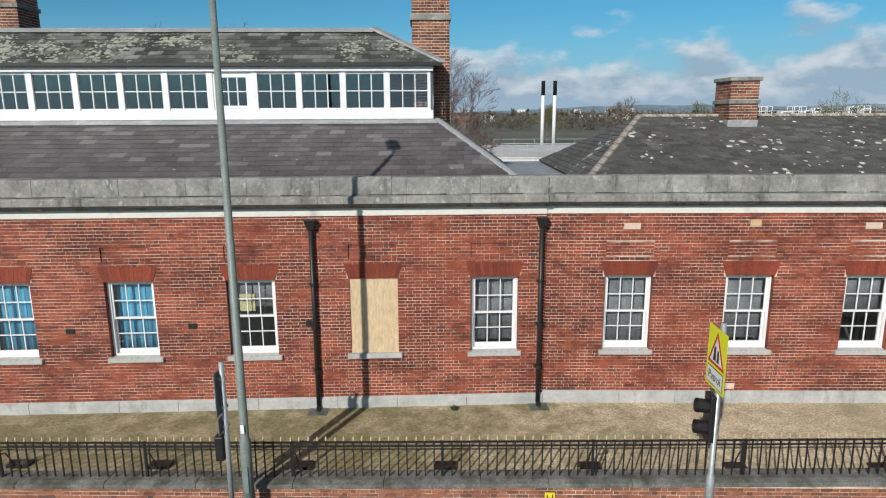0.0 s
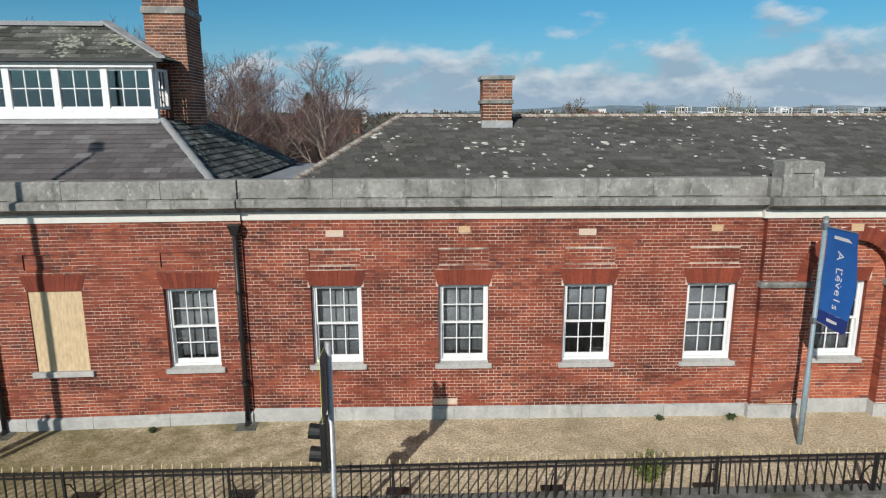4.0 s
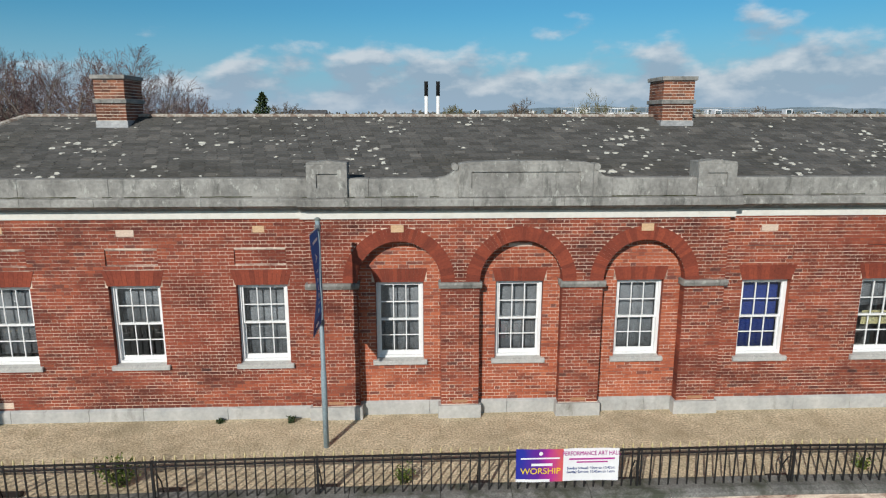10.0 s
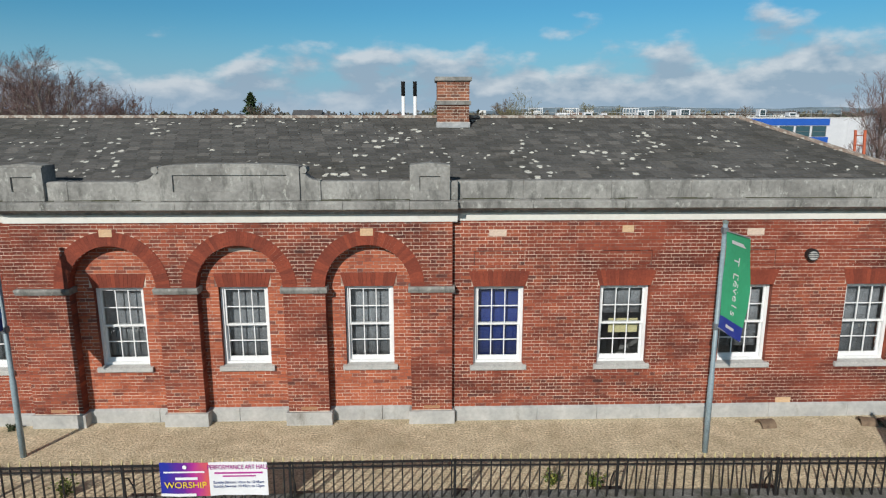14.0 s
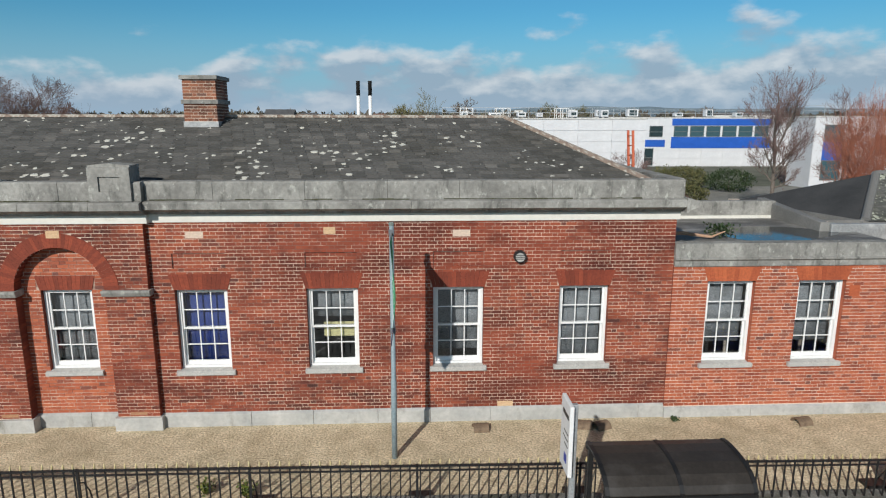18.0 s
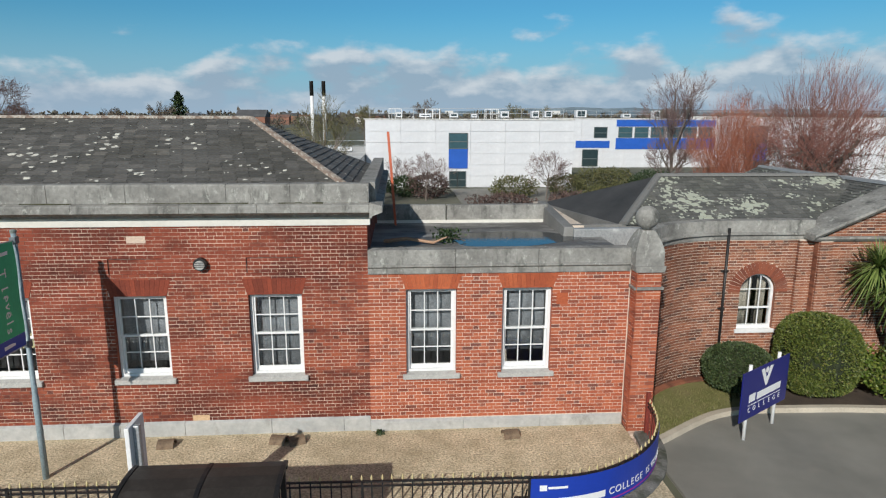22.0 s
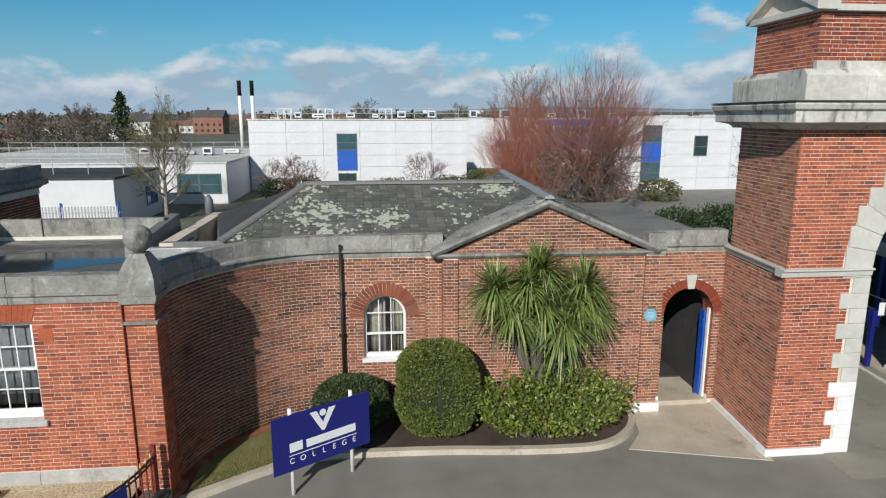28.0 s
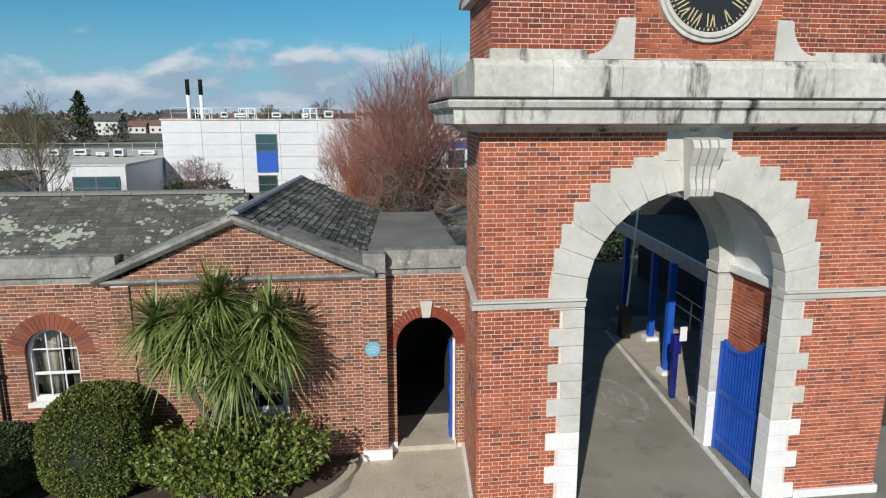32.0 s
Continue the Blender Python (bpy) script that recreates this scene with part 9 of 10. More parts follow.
def whip_tree(x, y, h, w, seed, whip_m, snag_m, label, whips=900, snags=260, fork=0.45, whip_r=0.011, loose=0.24):
    """A pollarded tree: a snarl of grey boughs below, a brush of straight young whips above."""
    rng = random.Random(seed)
    t = thing("bare_tree", label, "tree", group="bare winter trees")
    t.location = (x, y, -0.05)
    wood_, low_, fine = Mesh(), Mesh(), Mesh()
    tr = 0.026 * h
    head = Vector((0, 0, h * fork))
    wood_.tube([(0, 0, 0), (0.03, 0, h * 0.15), (-0.03, 0.02, h * 0.32), head], [tr * 1.3, tr, tr * 0.85, tr * 0.6], 9, caps=False)
    knuckles = []
    for i in range(16):
        a, f = i * 2.4 + rng.uniform(-0.3, 0.3), rng.uniform(0.5, 1.0)
        out = w * rng.uniform(0.10, 0.30)
        k1 = Vector((math.cos(a) * out, math.sin(a) * out, head.z * f + h * rng.uniform(0.02, 0.16)))
        p0 = head * f
        mid = p0.lerp(k1, 0.5) + Vector((rng.gauss(0, 0.1), rng.gauss(0, 0.1), -0.08))
        wood_.tube([p0, mid, k1], [tr * 0.45, tr * 0.36, tr * 0.26], 6, caps=False)
        knuckles.append(k1)
    knuckles.append(head + Vector((0, 0, 0.2)))
    # crooked grey boughs, spreading level and drooping at the ends
    for i in range(snags):
        a = rng.uniform(0, 2 * math.pi)
        z0 = h * rng.uniform(0.10, fork + 0.06)
        ln = 0.5 * w * math.sqrt(max(0.1, 1 - (z0 / h - 0.38) ** 2 * 5)) * rng.uniform(0.55, 1.0)
        p = Vector((0.12 * math.cos(a), 0.12 * math.sin(a), z0))
        d = Vector((math.cos(a), math.sin(a), rng.uniform(-0.1, 0.75)))
        r = rng.uniform(0.014, 0.040)
        for k in range(6):
            d = (d + Vector((rng.gauss(0, 0.34), rng.gauss(0, 0.34), rng.gauss(-0.06, 0.24)))).normalized()
            q = p + d * ln / 6
            stroke(low_, p, q, r, r * 0.82)
            if k > 0:
                for b in range(2):
                    e = (d + Vector((rng.gauss(0, 0.8), rng.gauss(0, 0.8), rng.gauss(0, 0.6)))).normalized()
                    stroke(low_, q, q + e * ln * rng.uniform(0.08, 0.24), r * 0.5, r * 0.2)
            p, r = q, r * 0.82
    # straight whips fanning upwards to a domed outline
    for i in range(whips):
        k1 = knuckles[rng.randrange(len(knuckles))] + Vector((rng.gauss(0, 0.18), rng.gauss(0, 0.18), rng.gauss(0, 0.12)))
        a, q = rng.uniform(0, 2 * math.pi), math.sqrt(rng.random())
        rim = 0.5 * w * q
        z1 = h * (0.50 + (0.50 - 0.30 * q * q) * rng.uniform(0.62, 1.0))
        tip = Vector((math.cos(a) * rim, math.sin(a) * rim, z1))
        mid = k1.lerp(tip, 0.45) + Vector((math.cos(a), math.sin(a), -0.3)) * rng.uniform(0.0, 0.35)
        stroke(fine, k1, mid, whip_r, whip_r * 0.75)
        stroke(fine, mid, tip, whip_r * 0.75, whip_r * 0.3)
        for b in range(5):
            f = rng.uniform(0.1, 0.9)
            p = mid.lerp(tip, f)
            e = ((tip - mid).normalized() + Vector((rng.gauss(0, loose), rng.gauss(0, loose), rng.gauss(0.1, 0.2)))).normalized()
            stroke(fine, p, p + e * h * rng.uniform(0.03, 0.10), whip_r * 0.5, whip_r * 0.2)
    part("trunk", wood_, snag_m, t, "grey trunk with knuckled boughs")
    part("bough_tangle", low_, snag_m, t, "tangle of crooked grey boughs", kind="stuff")
    part("crown", fine, whip_m, t, "brush of straight young whips", kind="stuff")
    return t


def thicket(x0, x1, y0, y1, hmin, hmax, n, seed, material, label, r=0.014):
    """Dense leafless undergrowth of forked stems, too many to count."""
    rng = random.Random(seed)
    m = Mesh()
    for i in range(n):
        p = Vector((rng.uniform(x0, x1), rng.uniform(y0, y1), 0))
        h = rng.uniform(hmin, hmax)
        d = Vector((rng.gauss(0, 0.14), rng.gauss(0, 0.14), 1)).normalized()
        f = p + d * h * rng.uniform(0.3, 0.5)
        stroke(m, p, f, r * 2, r * 1.4)
        for b in range(5):
            e = (d + Vector((rng.gauss(0, 0.34), rng.gauss(0, 0.34), 0))).normalized()
            q = f + e * h * rng.uniform(0.25, 0.55)
            stroke(m, f, q, r * 1.2, r * 0.5)
            for c in range(6):
                g_ = (e + Vector((rng.gauss(0, 0.5), rng.gauss(0, 0.5), rng.gauss(0.1, 0.3)))).normalized()
                k = f.lerp(q, rng.uniform(0.3, 1.0))
                stroke(m, k, k + g_ * h * rng.uniform(0.06, 0.16), r * 0.6, r * 0.25)
    link("thicket", m, material, kind="stuff", label=label, category="undergrowth")


M_TWIG_PURPLE = surface("purple_brown_twigs", (0.14, 0.088, 0.078), (0.25, 0.16, 0.145), 0.6, 0.9, 8, 0.0)
M_TWIG_RED = surface("russet_twigs", (0.20, 0.095, 0.068), (0.36, 0.155, 0.105), 0.5, 0.9, 8, 0.0)
M_TWIG_GREY_RED = surface("grey_and_russet_twigs", (0.17, 0.11, 0.085), (0.38, 0.18, 0.135), 0.35, 0.9, 8, 0.0)
M_TWIG_GREY = surface("grey_brown_twigs", (0.13, 0.10, 0.075), (0.21, 0.17, 0.13), 0.6, 0.9, 8, 0.0)
M_TWIG_OLIVE = surface("olive_twigs", (0.13, 0.12, 0.05), (0.21, 0.19, 0.09), 0.6, 0.9, 8, 0.0)
M_TWIG_ORANGE = surface("orange_red_twigs", (0.30, 0.105, 0.062), (0.46, 0.17, 0.105), 0.4, 0.9, 8, 0.0)
M_TWIG_PINK = surface("pink_tipped_whips", (0.17, 0.085, 0.062), (0.36, 0.155, 0.125), 0.35, 0.9, 8, 0.0)
M_BARK_PALE = surface("pale_grey_bark", (0.20, 0.165, 0.135), (0.34, 0.29, 0.24), 3.0, 0.95, 20, 0.3)
M_BRUSH = surface("reddish_brown_brush", (0.13, 0.075, 0.06), (0.24, 0.135, 0.11), 0.3, 0.95, 6, 0.0)
# trees behind the west block
for x, y, h, w in ((0.6, 37.5, 11.2, 6.4), (-5.6, 36, 11.4, 7.0), (-9.0, 38, 11.7, 7.4), (-13.0, 40, 12.2, 8.6), (-19, 43, 12.8, 9.2), (-3.6, 45, 10.6, 6.0), (-7.5, 46, 12.0, 8.0), (-25, 46, 11.6, 8.6), (-31, 48, 11.8, 9.6), (-39, 51, 11.8, 10), (-48, 54, 11.5, 10), (-10, 56, 10.5, 8), (-23, 60, 11.5, 9), (-3, 52, 9.0, 7.0)):
    bare_tree(x, y, h, w, int(x * 7 + 900), M_TWIG_PURPLE, "broad leafless tree with purple-brown twigs", limbs=11, branches=8, twigs=7, subs=6, upright=0.34, thick=0.010, bark=M_BARK_PALE)
thicket(-58, -3, 46, 62, 5.0, 9.4, 1250, 31, M_BRUSH, "reddish-brown leafless thicket behind the trees", r=0.018)
# russet and grey trees behind the lodge
whip_tree(50.75, 25.6, 9.7, 5.6, 41, M_TWIG_PINK, M_BARK, "large pollarded tree, grey boughs below and pink-red whips above", whips=560, snags=420, fork=0.50, whip_r=0.0085)
whip_tree(49.3, 29.8, 8.6, 4.6, 44, M_TWIG_ORANGE, M_TWIG_ORANGE, "dense bushy tree of orange-red twigs", whips=620, snags=200, fork=0.36, whip_r=0.008, loose=0.5)
bare_tree(51.9, 42, 10.2, 5.6, 45, M_TWIG_PURPLE, "upright leafless tree with purple-brown twigs", limbs=12, branches=9, twigs=7, subs=6, upright=0.75, thick=0.008)
bare_tree(28.2, 47, 8.5, 5.6, 51, M_TWIG_OLIVE, "bare tree with pale limbs forking low over the yard", limbs=14, branches=7, twigs=6, subs=4, upright=0.6, low=0.13, bark=M_BARK_PALE, thick=0.010, trunk=0.15, base=0.15)
bare_tree(68.7, 41, 8.2, 5.6, 53, M_TWIG_GREY, "round-headed dark bare tree before the college block", limbs=11, branches=7, twigs=6, subs=4, upright=0.45, base=0.15)
bare_tree(58.9, 45.5, 8.8, 5.2, 46, M_TWIG_PURPLE, "leafless tree with purple-brown twigs", limbs=11, branches=8, twigs=7, subs=5, upright=0.6, thick=0.009)
for x, y, h, w, k in ((46.5, 55, 4.2, 5.2, 55), (36.0, 55, 4.0, 5.0, 56), (33.6, 60, 3.4, 4.0, 57)):
    bare_tree(x, y, h, w, k, M_TWIG_PURPLE, "low spreading bare cherry tree", limbs=9, branches=6, twigs=6, subs=4, upright=0.2, base=0.2)
# trees on the skyline
for x, y, h, w, m in ((-64, 168, 16.5, 17, M_TWIG_PURPLE), (-80, 172, 17, 20, M_TWIG_PURPLE), (-95, 150, 11, 14, M_TWIG_PURPLE), (-42, 135, 9.5, 11, M_TWIG_PURPLE), (40, 150, 11.5, 9, M_TWIG_GREY), (25, 170, 10, 11, M_TWIG_OLIVE), (64, 170, 11, 9, M_TWIG_OLIVE), (72, 172, 10.5, 8, M_TWIG_OLIVE), (-8, 118, 9.5, 9, M_TWIG_GREY), (-18, 122, 8.5, 9, M_TWIG_GREY), (100, 160, 10, 10, M_TWIG_GREY)):
    bare_tree(x, y, h, w, int(x + 300), m, "distant leafless tree on the skyline", limbs=9, branches=7, twigs=6, subs=4, thick=0.03, upright=0.3)


def conifer(x, y, h, w, seed):
    t = thing("conifer", "dark narrow conifer on the skyline", "tree", group="dark conifers")
    t.location = (x, y, -0.05)
    rng = random.Random(seed)
    part("trunk", Mesh().tube([(0, 0, 0), (0, 0, h * 0.9)], [0.3, 0.05], 6), M_BARK, t)
    pts = []
    for i in range(1500):
        z = rng.uniform(0.12, 1.0)
        r = w * (1 - z) ** 0.6 * (0.8 + 0.3 * math.sin(z * 30 + rng.random()))
        a = rng.uniform(0, 6.28)
        q = math.sqrt(rng.random())
        pts.append((Vector((r * q * math.cos(a), r * q * math.sin(a), z * h)), Vector((math.cos(a), math.sin(a), 0.2))))
    part("foliage", leaf_cloud(pts, 0.75, seed), M_LEAF_DKGREEN, t, kind="stuff")


conifer(-30, 195, 14.0, 4.2, 1)


def evergreen(x, y, r, h, seed, material, label="dark evergreen shrub in the college grounds", z0=-0.05):
    t = thing("garden_shrub", label, "shrub", group="college garden shrubs")
    t.location = (x, y, z0)
    rng = random.Random(seed)
    pts = []
    for i in range(2400):
        d = Vector((rng.gauss(0, 1), rng.gauss(0, 1), rng.gauss(0, 1))).normalized()
        q = rng.uniform(0.6, 1.0) * (1 + 0.3 * noise.noise(d * 1.7 + Vector((seed, 0, 0))))
        pts.append((Vector((d.x * r * q, d.y * r * q, h * 0.5 + d.z * h * 0.5 * q)), d))
    part("foliage", leaf_cloud(pts, 0.17, seed), material, t, kind="stuff")
    part("stem", Mesh().tube([(0, 0, 0), (0, 0, h * 0.5)], [0.08, 0.05], 6), M_BARK, t)


M_LEAF_OLIVE = pieces_mat("olive_leaf", [(0.0, (0.055, 0.06, 0.02)), (0.6, (0.10, 0.105, 0.035)), (1.0, (0.17, 0.15, 0.06))], rough=0.7, bumps=0.0, grain=4)
M_LEAF_RUSSET = pieces_mat("russet_leaf", [(0.0, (0.06, 0.035, 0.03)), (0.6, (0.11, 0.07, 0.06)), (1.0, (0.17, 0.11, 0.09))], rough=0.8, bumps=0.0, grain=4)
for x, y, r, h, k in ((34.2, 58, 1.7, 1.9, 0), (36.4, 57, 2.0, 2.2, 2), (44, 57, 2.2, 1.9, 1), (49, 58, 2.0, 2.0, 1), (52.5, 60, 2.6, 2.4, 1), (55, 63, 2.4, 2.2, 1), (58, 60, 2.4, 2.2, 0), (66.5, 54, 1.9, 2.0, 1), (50.5, 52, 1.5, 1.5, 1), (45.5, 44, 1.9, 1.9, 2), (41.5, 47, 2.6, 1.5, 2)):
    evergreen(x, y, r, h, int(x * 3 + y), (M_LEAF_DKGREEN, M_LEAF_OLIVE, M_LEAF_RUSSET)[k])
for x, y, r, h in ((58.6, 34.5, 1.8, 2.3), (60.8, 34.0, 1.9, 2.4), (63.0, 35.0, 2.0, 2.4)):
    evergreen(x, y, r, h, int(x * 5 + y), M_LEAF_DKGREEN, "tall dark evergreen behind the archway")

# ---- roof plant and rails on the college ----
def roof_box(x, y, z, w, d, h, label="white rooftop plant unit"):
    t = thing("roof_unit", label, "roof unit", group="rooftop plant")
    t.location = (x, y, z)
    part("casing", Mesh().box(-w / 2, w / 2, -d / 2, d / 2, 0.15, h), M_WHITE_PANEL, t, bevel=0.02)
    part("grille", Mesh().box(-w * 0.35, w * 0.35, -d / 2 - 0.03, -d / 2, 0.3, h - 0.15), M_DKGLASS, t)
    for s in (-1, 1):
        part("foot", Mesh().box(s * w * 0.4 - 0.05, s * w * 0.4 + 0.05, -d / 2, d / 2, 0, 0.15), M_SIGN_GREY, t)


rng = random.Random(8)
for i in range(6):
    roof_box(34.0 + i * 2.9 + rng.uniform(-0.3, 0.3), 69 + rng.uniform(0, 8), 6.87, rng.uniform(0.6, 1.3), 1.0, rng.uniform(0.45, 0.85))
for i in range(5):
    roof_box(20.5 + i * 1.9 + rng.uniform(-0.3, 0.3), 61 + rng.uniform(0, 10), 3.42, rng.uniform(0.7, 1.6), 1.0, rng.uniform(0.4, 0.8))
for i in range(5):
    roof_box(58 + i * 5.5 + rng.uniform(-1, 1), 98 + rng.uniform(0, 6), 7.0, rng.uniform(1.0, 2.0), 1.2, rng.uniform(0.6, 1.3))


def roof_cage(x, y, z, w, h):
    t = thing("roof_cage", "white tubular cage round a roof hatch", "guard cage", group="rooftop cages")
    t.location = (x, y, z)
    for a in (-0.5, 0.0, 0.5):
        for b in (-0.5, 0.5):
            part("post", Mesh().box(a * w - 0.025, a * w + 0.025, b - 0.025, b + 0.025, 0, h), M_WHITE, t)
    for q in (0.5, 1.0):
        for b in (-0.5, 0.5):
            part("rail", Mesh().box(-w / 2, w / 2, b - 0.02, b + 0.02, q * h - 0.02, q * h + 0.02), M_WHITE, t)


for x, y, w in ((33.4, 69, 1.3), (37.4, 70, 1.5), (43.6, 69, 1.3)):
    roof_cage(x, y, 6.87, w, 1.0)


def guard_rail(x0, x1, y, z, label="thin steel guard rail along a flat roof edge"):
    t = thing("roof_rail", label, "rail", group="roof guard rails")
    t.location = (x0, y, z)
    L = x1 - x0
    for q in (0.55, 1.05):
        part("rail", Mesh().box(0, L, -0.02, 0.02, q - 0.02, q + 0.02), M_GALV, t)
    n = max(2, int(L / 2.2))
    me = Mesh().box(-0.02, 0.02, -0.02, 0.02, 0, 1.05).data("post", M_GALV)
    for i in range(n + 1):
        shared("post", me, t, pose(L * i / n, 0, 0))


guard_rail(30.8, 51.0, 67.5, 6.87)
guard_rail(54.0, 83.5, 95, 7.02)
guard_rail(68, 107, 65.5, 7.1)
guard_rail(5, 30, 72, 3.42)
guard_rail(5, 22, 60, 3.42)
guard_rail(15, 26, 46, 3.32)
guard_rail(8, 24, 58, 3.42)
# palisade and drums in the yard
dr = thing("boiler_vessel", "dark upright steel vessel in the yard", "vessel", group="yard vessels")
dr.location = (31.6, 45.0, 0)
part("shell", Mesh().lathe([(0.28, 0.0), (0.28, 1.6), (0.18, 1.85), (0.08, 2.0)], 0, 0, 14), M_SIGN_GREY, dr, smooth=True)
pf = thing("palisade", "grey palisade fence round the yard", "fence")
me = Mesh().box(-0.04, 0.04, -0.015, 0.015, 0, 1.9).data("pale", M_GALV)
pf.location = (18, 40.5, 0)
for i in range(54):
    shared("pale", me, pf, pose(i * 0.18, 0, 0))
for z in (0.4, 1.5):
    part("rail", Mesh().box(0, 9.7, 0.02, 0.05, z, z + 0.05), M_GALV, pf)
for i in range(4):
    part("blue_post", Mesh().box(i * 3.2 - 0.06, i * 3.2 + 0.06, 0.05, 0.17, 0, 2.1), M_BLUE, pf)

# ---- far town and hills ----
def far_house(x, y, w, d, h, roof_h, wall_m, roof_m, seed):
    t = thing("far_house", "distant house with a pitched roof", "house", group="distant houses")
    t.location = (x, y, -0.05)
    part("wall", Mesh().box(-w / 2, w / 2, 0, d, 0, h), wall_m, t)
    part("roof", Mesh().prism([(-0.3, h), (d + 0.3, h), (d / 2, h + roof_h)], "x", -w / 2 - 0.3, w / 2 + 0.3), roof_m, t)
    n = max(2, int(w / 2.6))
    for i in range(n):
        for z in (0.9, 3.5):
            if z + 1.2 < h:
                u = -w / 2 + w * (i + 0.5) / n
                part("window", Mesh().box(u - 0.5, u + 0.5, -0.04, 0.02, z, z + 1.2), M_DKGLASS, t)
    if seed % 3 == 0:
        part("chimney", Mesh().box(-0.4, 0.4, d / 2 - 0.4, d / 2 + 0.4, h + roof_h * 0.5, h + roof_h + 1.0), M_TERRA, t)


M_TERRA = surface("far_brick", (0.24, 0.11, 0.075), (0.32, 0.16, 0.11), 0.3, 0.9, 3, 0.0)
M_TILE = surface("far_roof_tile", (0.16, 0.09, 0.07), (0.24, 0.14, 0.11), 0.3, 0.9, 3, 0.0)
M_TILE_DK = surface("far_dark_tile", (0.07, 0.07, 0.075), (0.12, 0.12, 0.12), 0.3, 0.9, 3, 0.0)
M_RENDER = surface("far_white_render", (0.62, 0.61, 0.58), (0.72, 0.71, 0.68), 0.3, 0.9, 3, 0.0)
rng = random.Random(19)
for i in range(46):
    x, y = rng.uniform(-150, -42), rng.uniform(215, 330)
    far_house(x, y, rng.uniform(7, 11), rng.uniform(6.5, 8.5), rng.uniform(2.6, 3.6), rng.uniform(2.2, 3.0), rng.choice((M_TERRA, M_RENDER, M_RENDER)), rng.choice((M_TILE, M_TILE_DK, M_TILE)), i)
far_house(-33, 300, 13, 12, 7.5, 3.2, M_TERRA, M_TILE_DK, 1)
far_house(-62, 290, 15, 10, 5.5, 3.4, M_RENDER, M_TILE_DK, 4)
for i in range(30):
    x, y = rng.uniform(-420, 520), rng.uniform(600, 1100)
    far_house(x, y, rng.uniform(14, 40), 14, rng.uniform(5, 11), rng.uniform(2, 4), rng.choice((M_TERRA, M_RENDER, M_RENDER)), rng.choice((M_TILE, M_TILE_DK)), 1)
for i in range(9):
    x = rng.uniform(150, 460)
    t = thing("tower_block", "distant pale tower block on the skyline", "building", group="distant tower blocks")
    t.location = (x, 1500 + rng.uniform(-100, 300), 0)
    hh = rng.uniform(14, 30)
    part("wall", Mesh().box(-9, 9, 0, 14, 0, hh), M_RENDER, t)
    for j in range(3):
        part("window_band", Mesh().box(-8.5, 8.5, -0.3, 0.1, 4 + j * hh * 0.25, 5.5 + j * hh * 0.25), M_DKGLASS, t)
# wooded belts: many ragged clumps in one mesh each
def wood(name, x0, x1, y0, y1, hmin, hmax, n, seed, material, label, leaf=2.2, per=26):
    rng = random.Random(seed)
    pts = []
    for i in range(n):
        x, y, h = rng.uniform(x0, x1), rng.uniform(y0, y1), rng.uniform(hmin, hmax)
        for j in range(per):
            d = Vector((rng.gauss(0, 1), rng.gauss(0, 1), rng.gauss(0, 1))).normalized()
            q = rng.uniform(0.4, 1.0)
            pts.append((Vector((x + d.x * h * 0.4 * q, y + d.y * h * 0.4 * q, max(0.0, h * 0.5 + d.z * h * 0.5 * q))), d))
    link(name, leaf_cloud(pts, leaf, seed), material, kind="stuff", label=label, category="trees")


M_WOOD_FAR = pieces_mat("far_wood", [(0.0, (0.085, 0.075, 0.062)), (0.6, (0.13, 0.115, 0.095)), (1.0, (0.15, 0.145, 0.095))], rough=0.95, bumps=0.0, grain=0.5)
M_WOOD_BROWN = pieces_mat("brown_scrub", [(0.0, (0.10, 0.070, 0.055)), (0.6, (0.16, 0.11, 0.088)), (1.0, (0.20, 0.16, 0.10))], rough=0.95, bumps=0.0, grain=0.5)
wood("scrub_belt", -75, -9, 84, 110, 4.0, 7.0, 120, 5, M_WOOD_BROWN, "belt of leafless brown scrub behind the trees", leaf=0.36, per=150)
wood("wood_belt", -190, -20, 150, 215, 5, 8, 240, 6, M_WOOD_FAR, "belt of mixed leafless trees between houses", leaf=0.8, per=110)
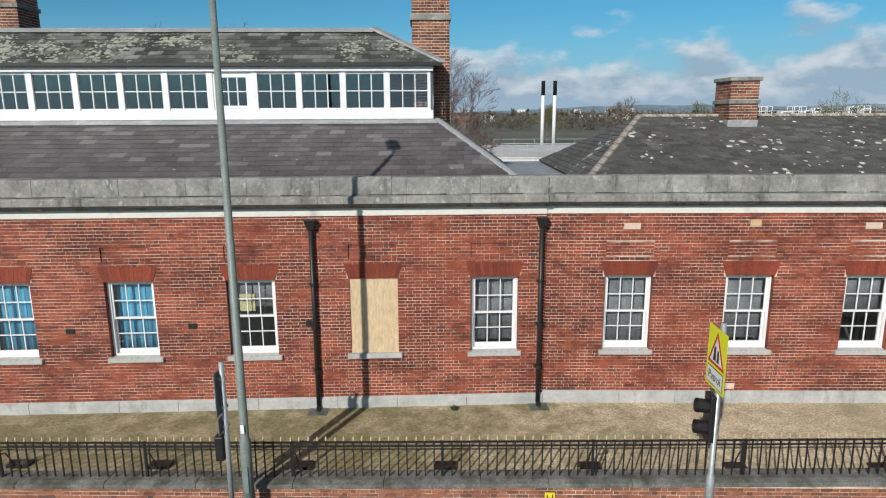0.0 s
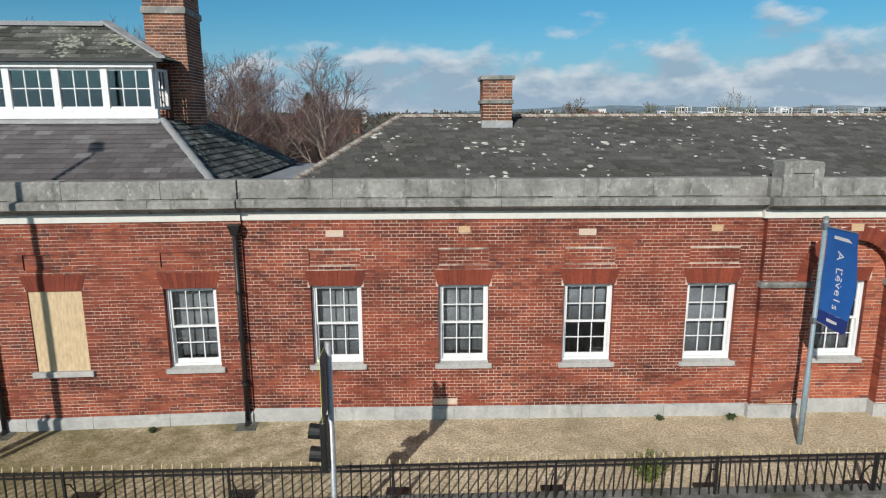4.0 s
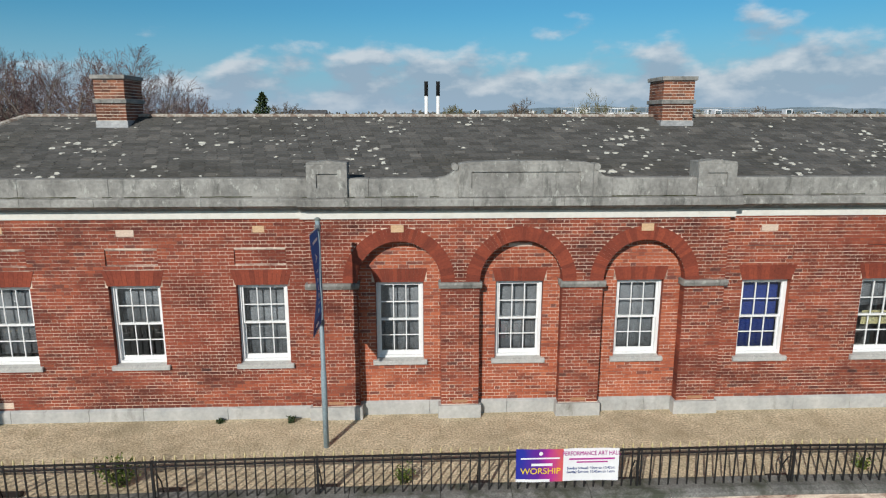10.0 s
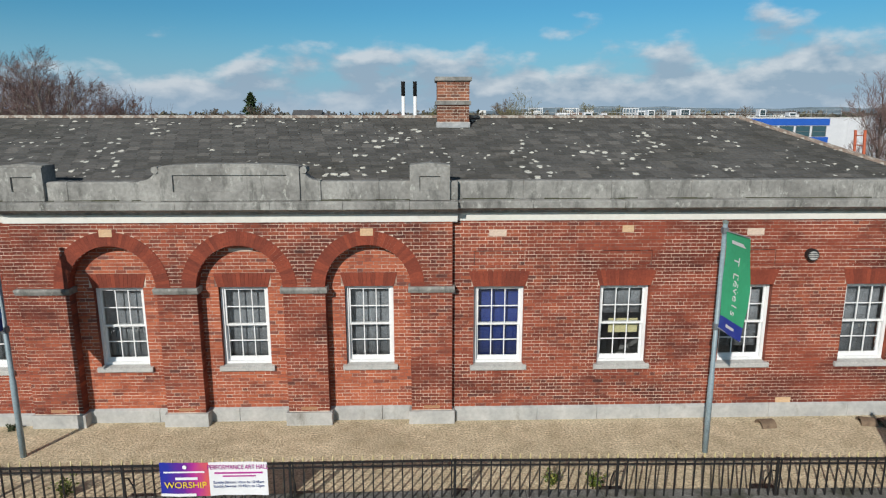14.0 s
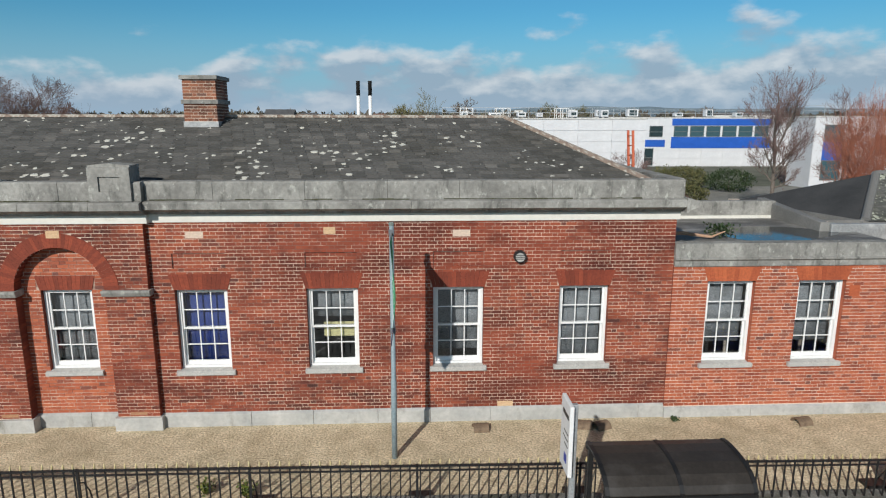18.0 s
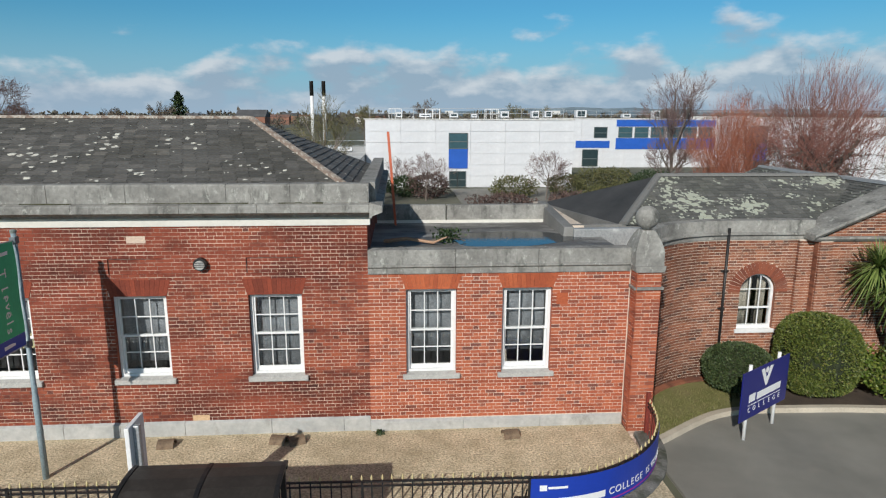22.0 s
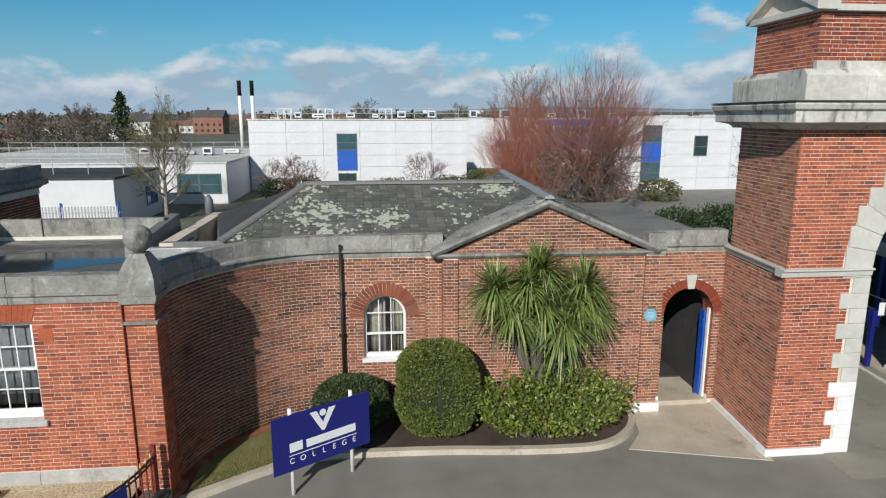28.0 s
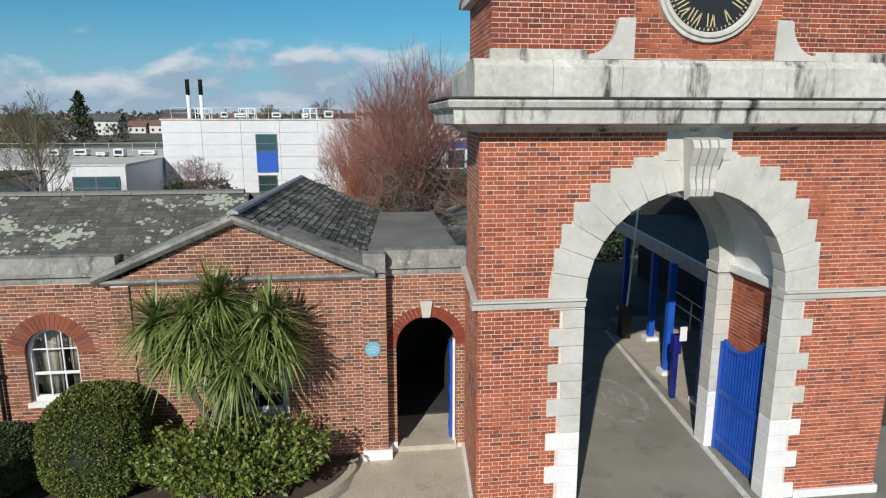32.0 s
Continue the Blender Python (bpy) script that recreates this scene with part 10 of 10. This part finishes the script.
wood("far_wood", -900, 1100, 700, 1300, 8, 15, 700, 7, M_WOOD_FAR, "far wooded skyline", leaf=6.0, per=26)
wood("mid_wood", -400, 420, 330, 480, 6, 10, 420, 9, M_WOOD_FAR, "wooded town edge", leaf=0.9, per=150)
N = 120
# distance haze is put into the hill's blue colour
M_HILL = surface("haze_blue_hill", (0.11, 0.16, 0.20), (0.17, 0.22, 0.25), 0.004, 1.0, 0.02, 0.0)
m = Mesh()
for i in range(N + 1):
    x = -2800 + 7600 * i / N
    h = 74 + 26 * noise.noise(Vector((x * 0.0011, 2.3, 0))) + 8 * noise.noise(Vector((x * 0.005, 7.1, 0)))
    h *= min(1.0, max(0.12, (x + 1500) / 2600))
    m.v += [(x, 4300, -2), (x, 4300 + 150, h * 0.75), (x, 4480, h)]
m.f = [(3 * i + j, 3 * i + 3 + j, 3 * i + 4 + j, 3 * i + 1 + j) for i in range(N) for j in (0, 1)]
link("backdrop_hills", m, M_HILL, kind="structure", label="long chalk hill on the horizon, haze painted in as blue", category="hill")

# ---- the west range, turned towards the street ----
def forward(x):
    return -STEP - TURN * (XB - x)


SLANT = Matrix(((1, 0, 0, 0), (TURN, 1, 0, forward(0.0)), (0, 0, 1, 0), (0, 0, 0, 1)))


def turn_west(ob):
    """Meshes drawn in world places are slanted; things with a place of their own are moved and turned."""
    if ob.location.length > 1e-6:
        ob.location.y += forward(ob.location.x)
        ob.rotation_euler.z += math.atan(TURN)
        return
    if ob.type == "MESH":
        ob.data.transform(SLANT)
    for c in ob.children:
        turn_west(c)


def span_of(ob):
    xs, ys = [], []
    for o in [ob, *ob.children_recursive]:
        if o.type == "MESH":
            for c in o.bound_box:
                p = o.matrix_world @ Vector(c)
                xs.append(p.x)
                ys.append(p.y)
    return (max(xs), min(ys), max(ys)) if xs else (99, 0, 99)


bpy.context.view_layer.update()
for ob in [o for o in bpy.data.objects if o.parent is None and o.type in {"MESH", "EMPTY"}]:
    x1_, y0_, y1_ = span_of(ob)
    if ob.name in ("roof_west", "lantern") or (x1_ < XB + 0.25 and y0_ > 12.4 and y1_ < 24):
        turn_west(ob)
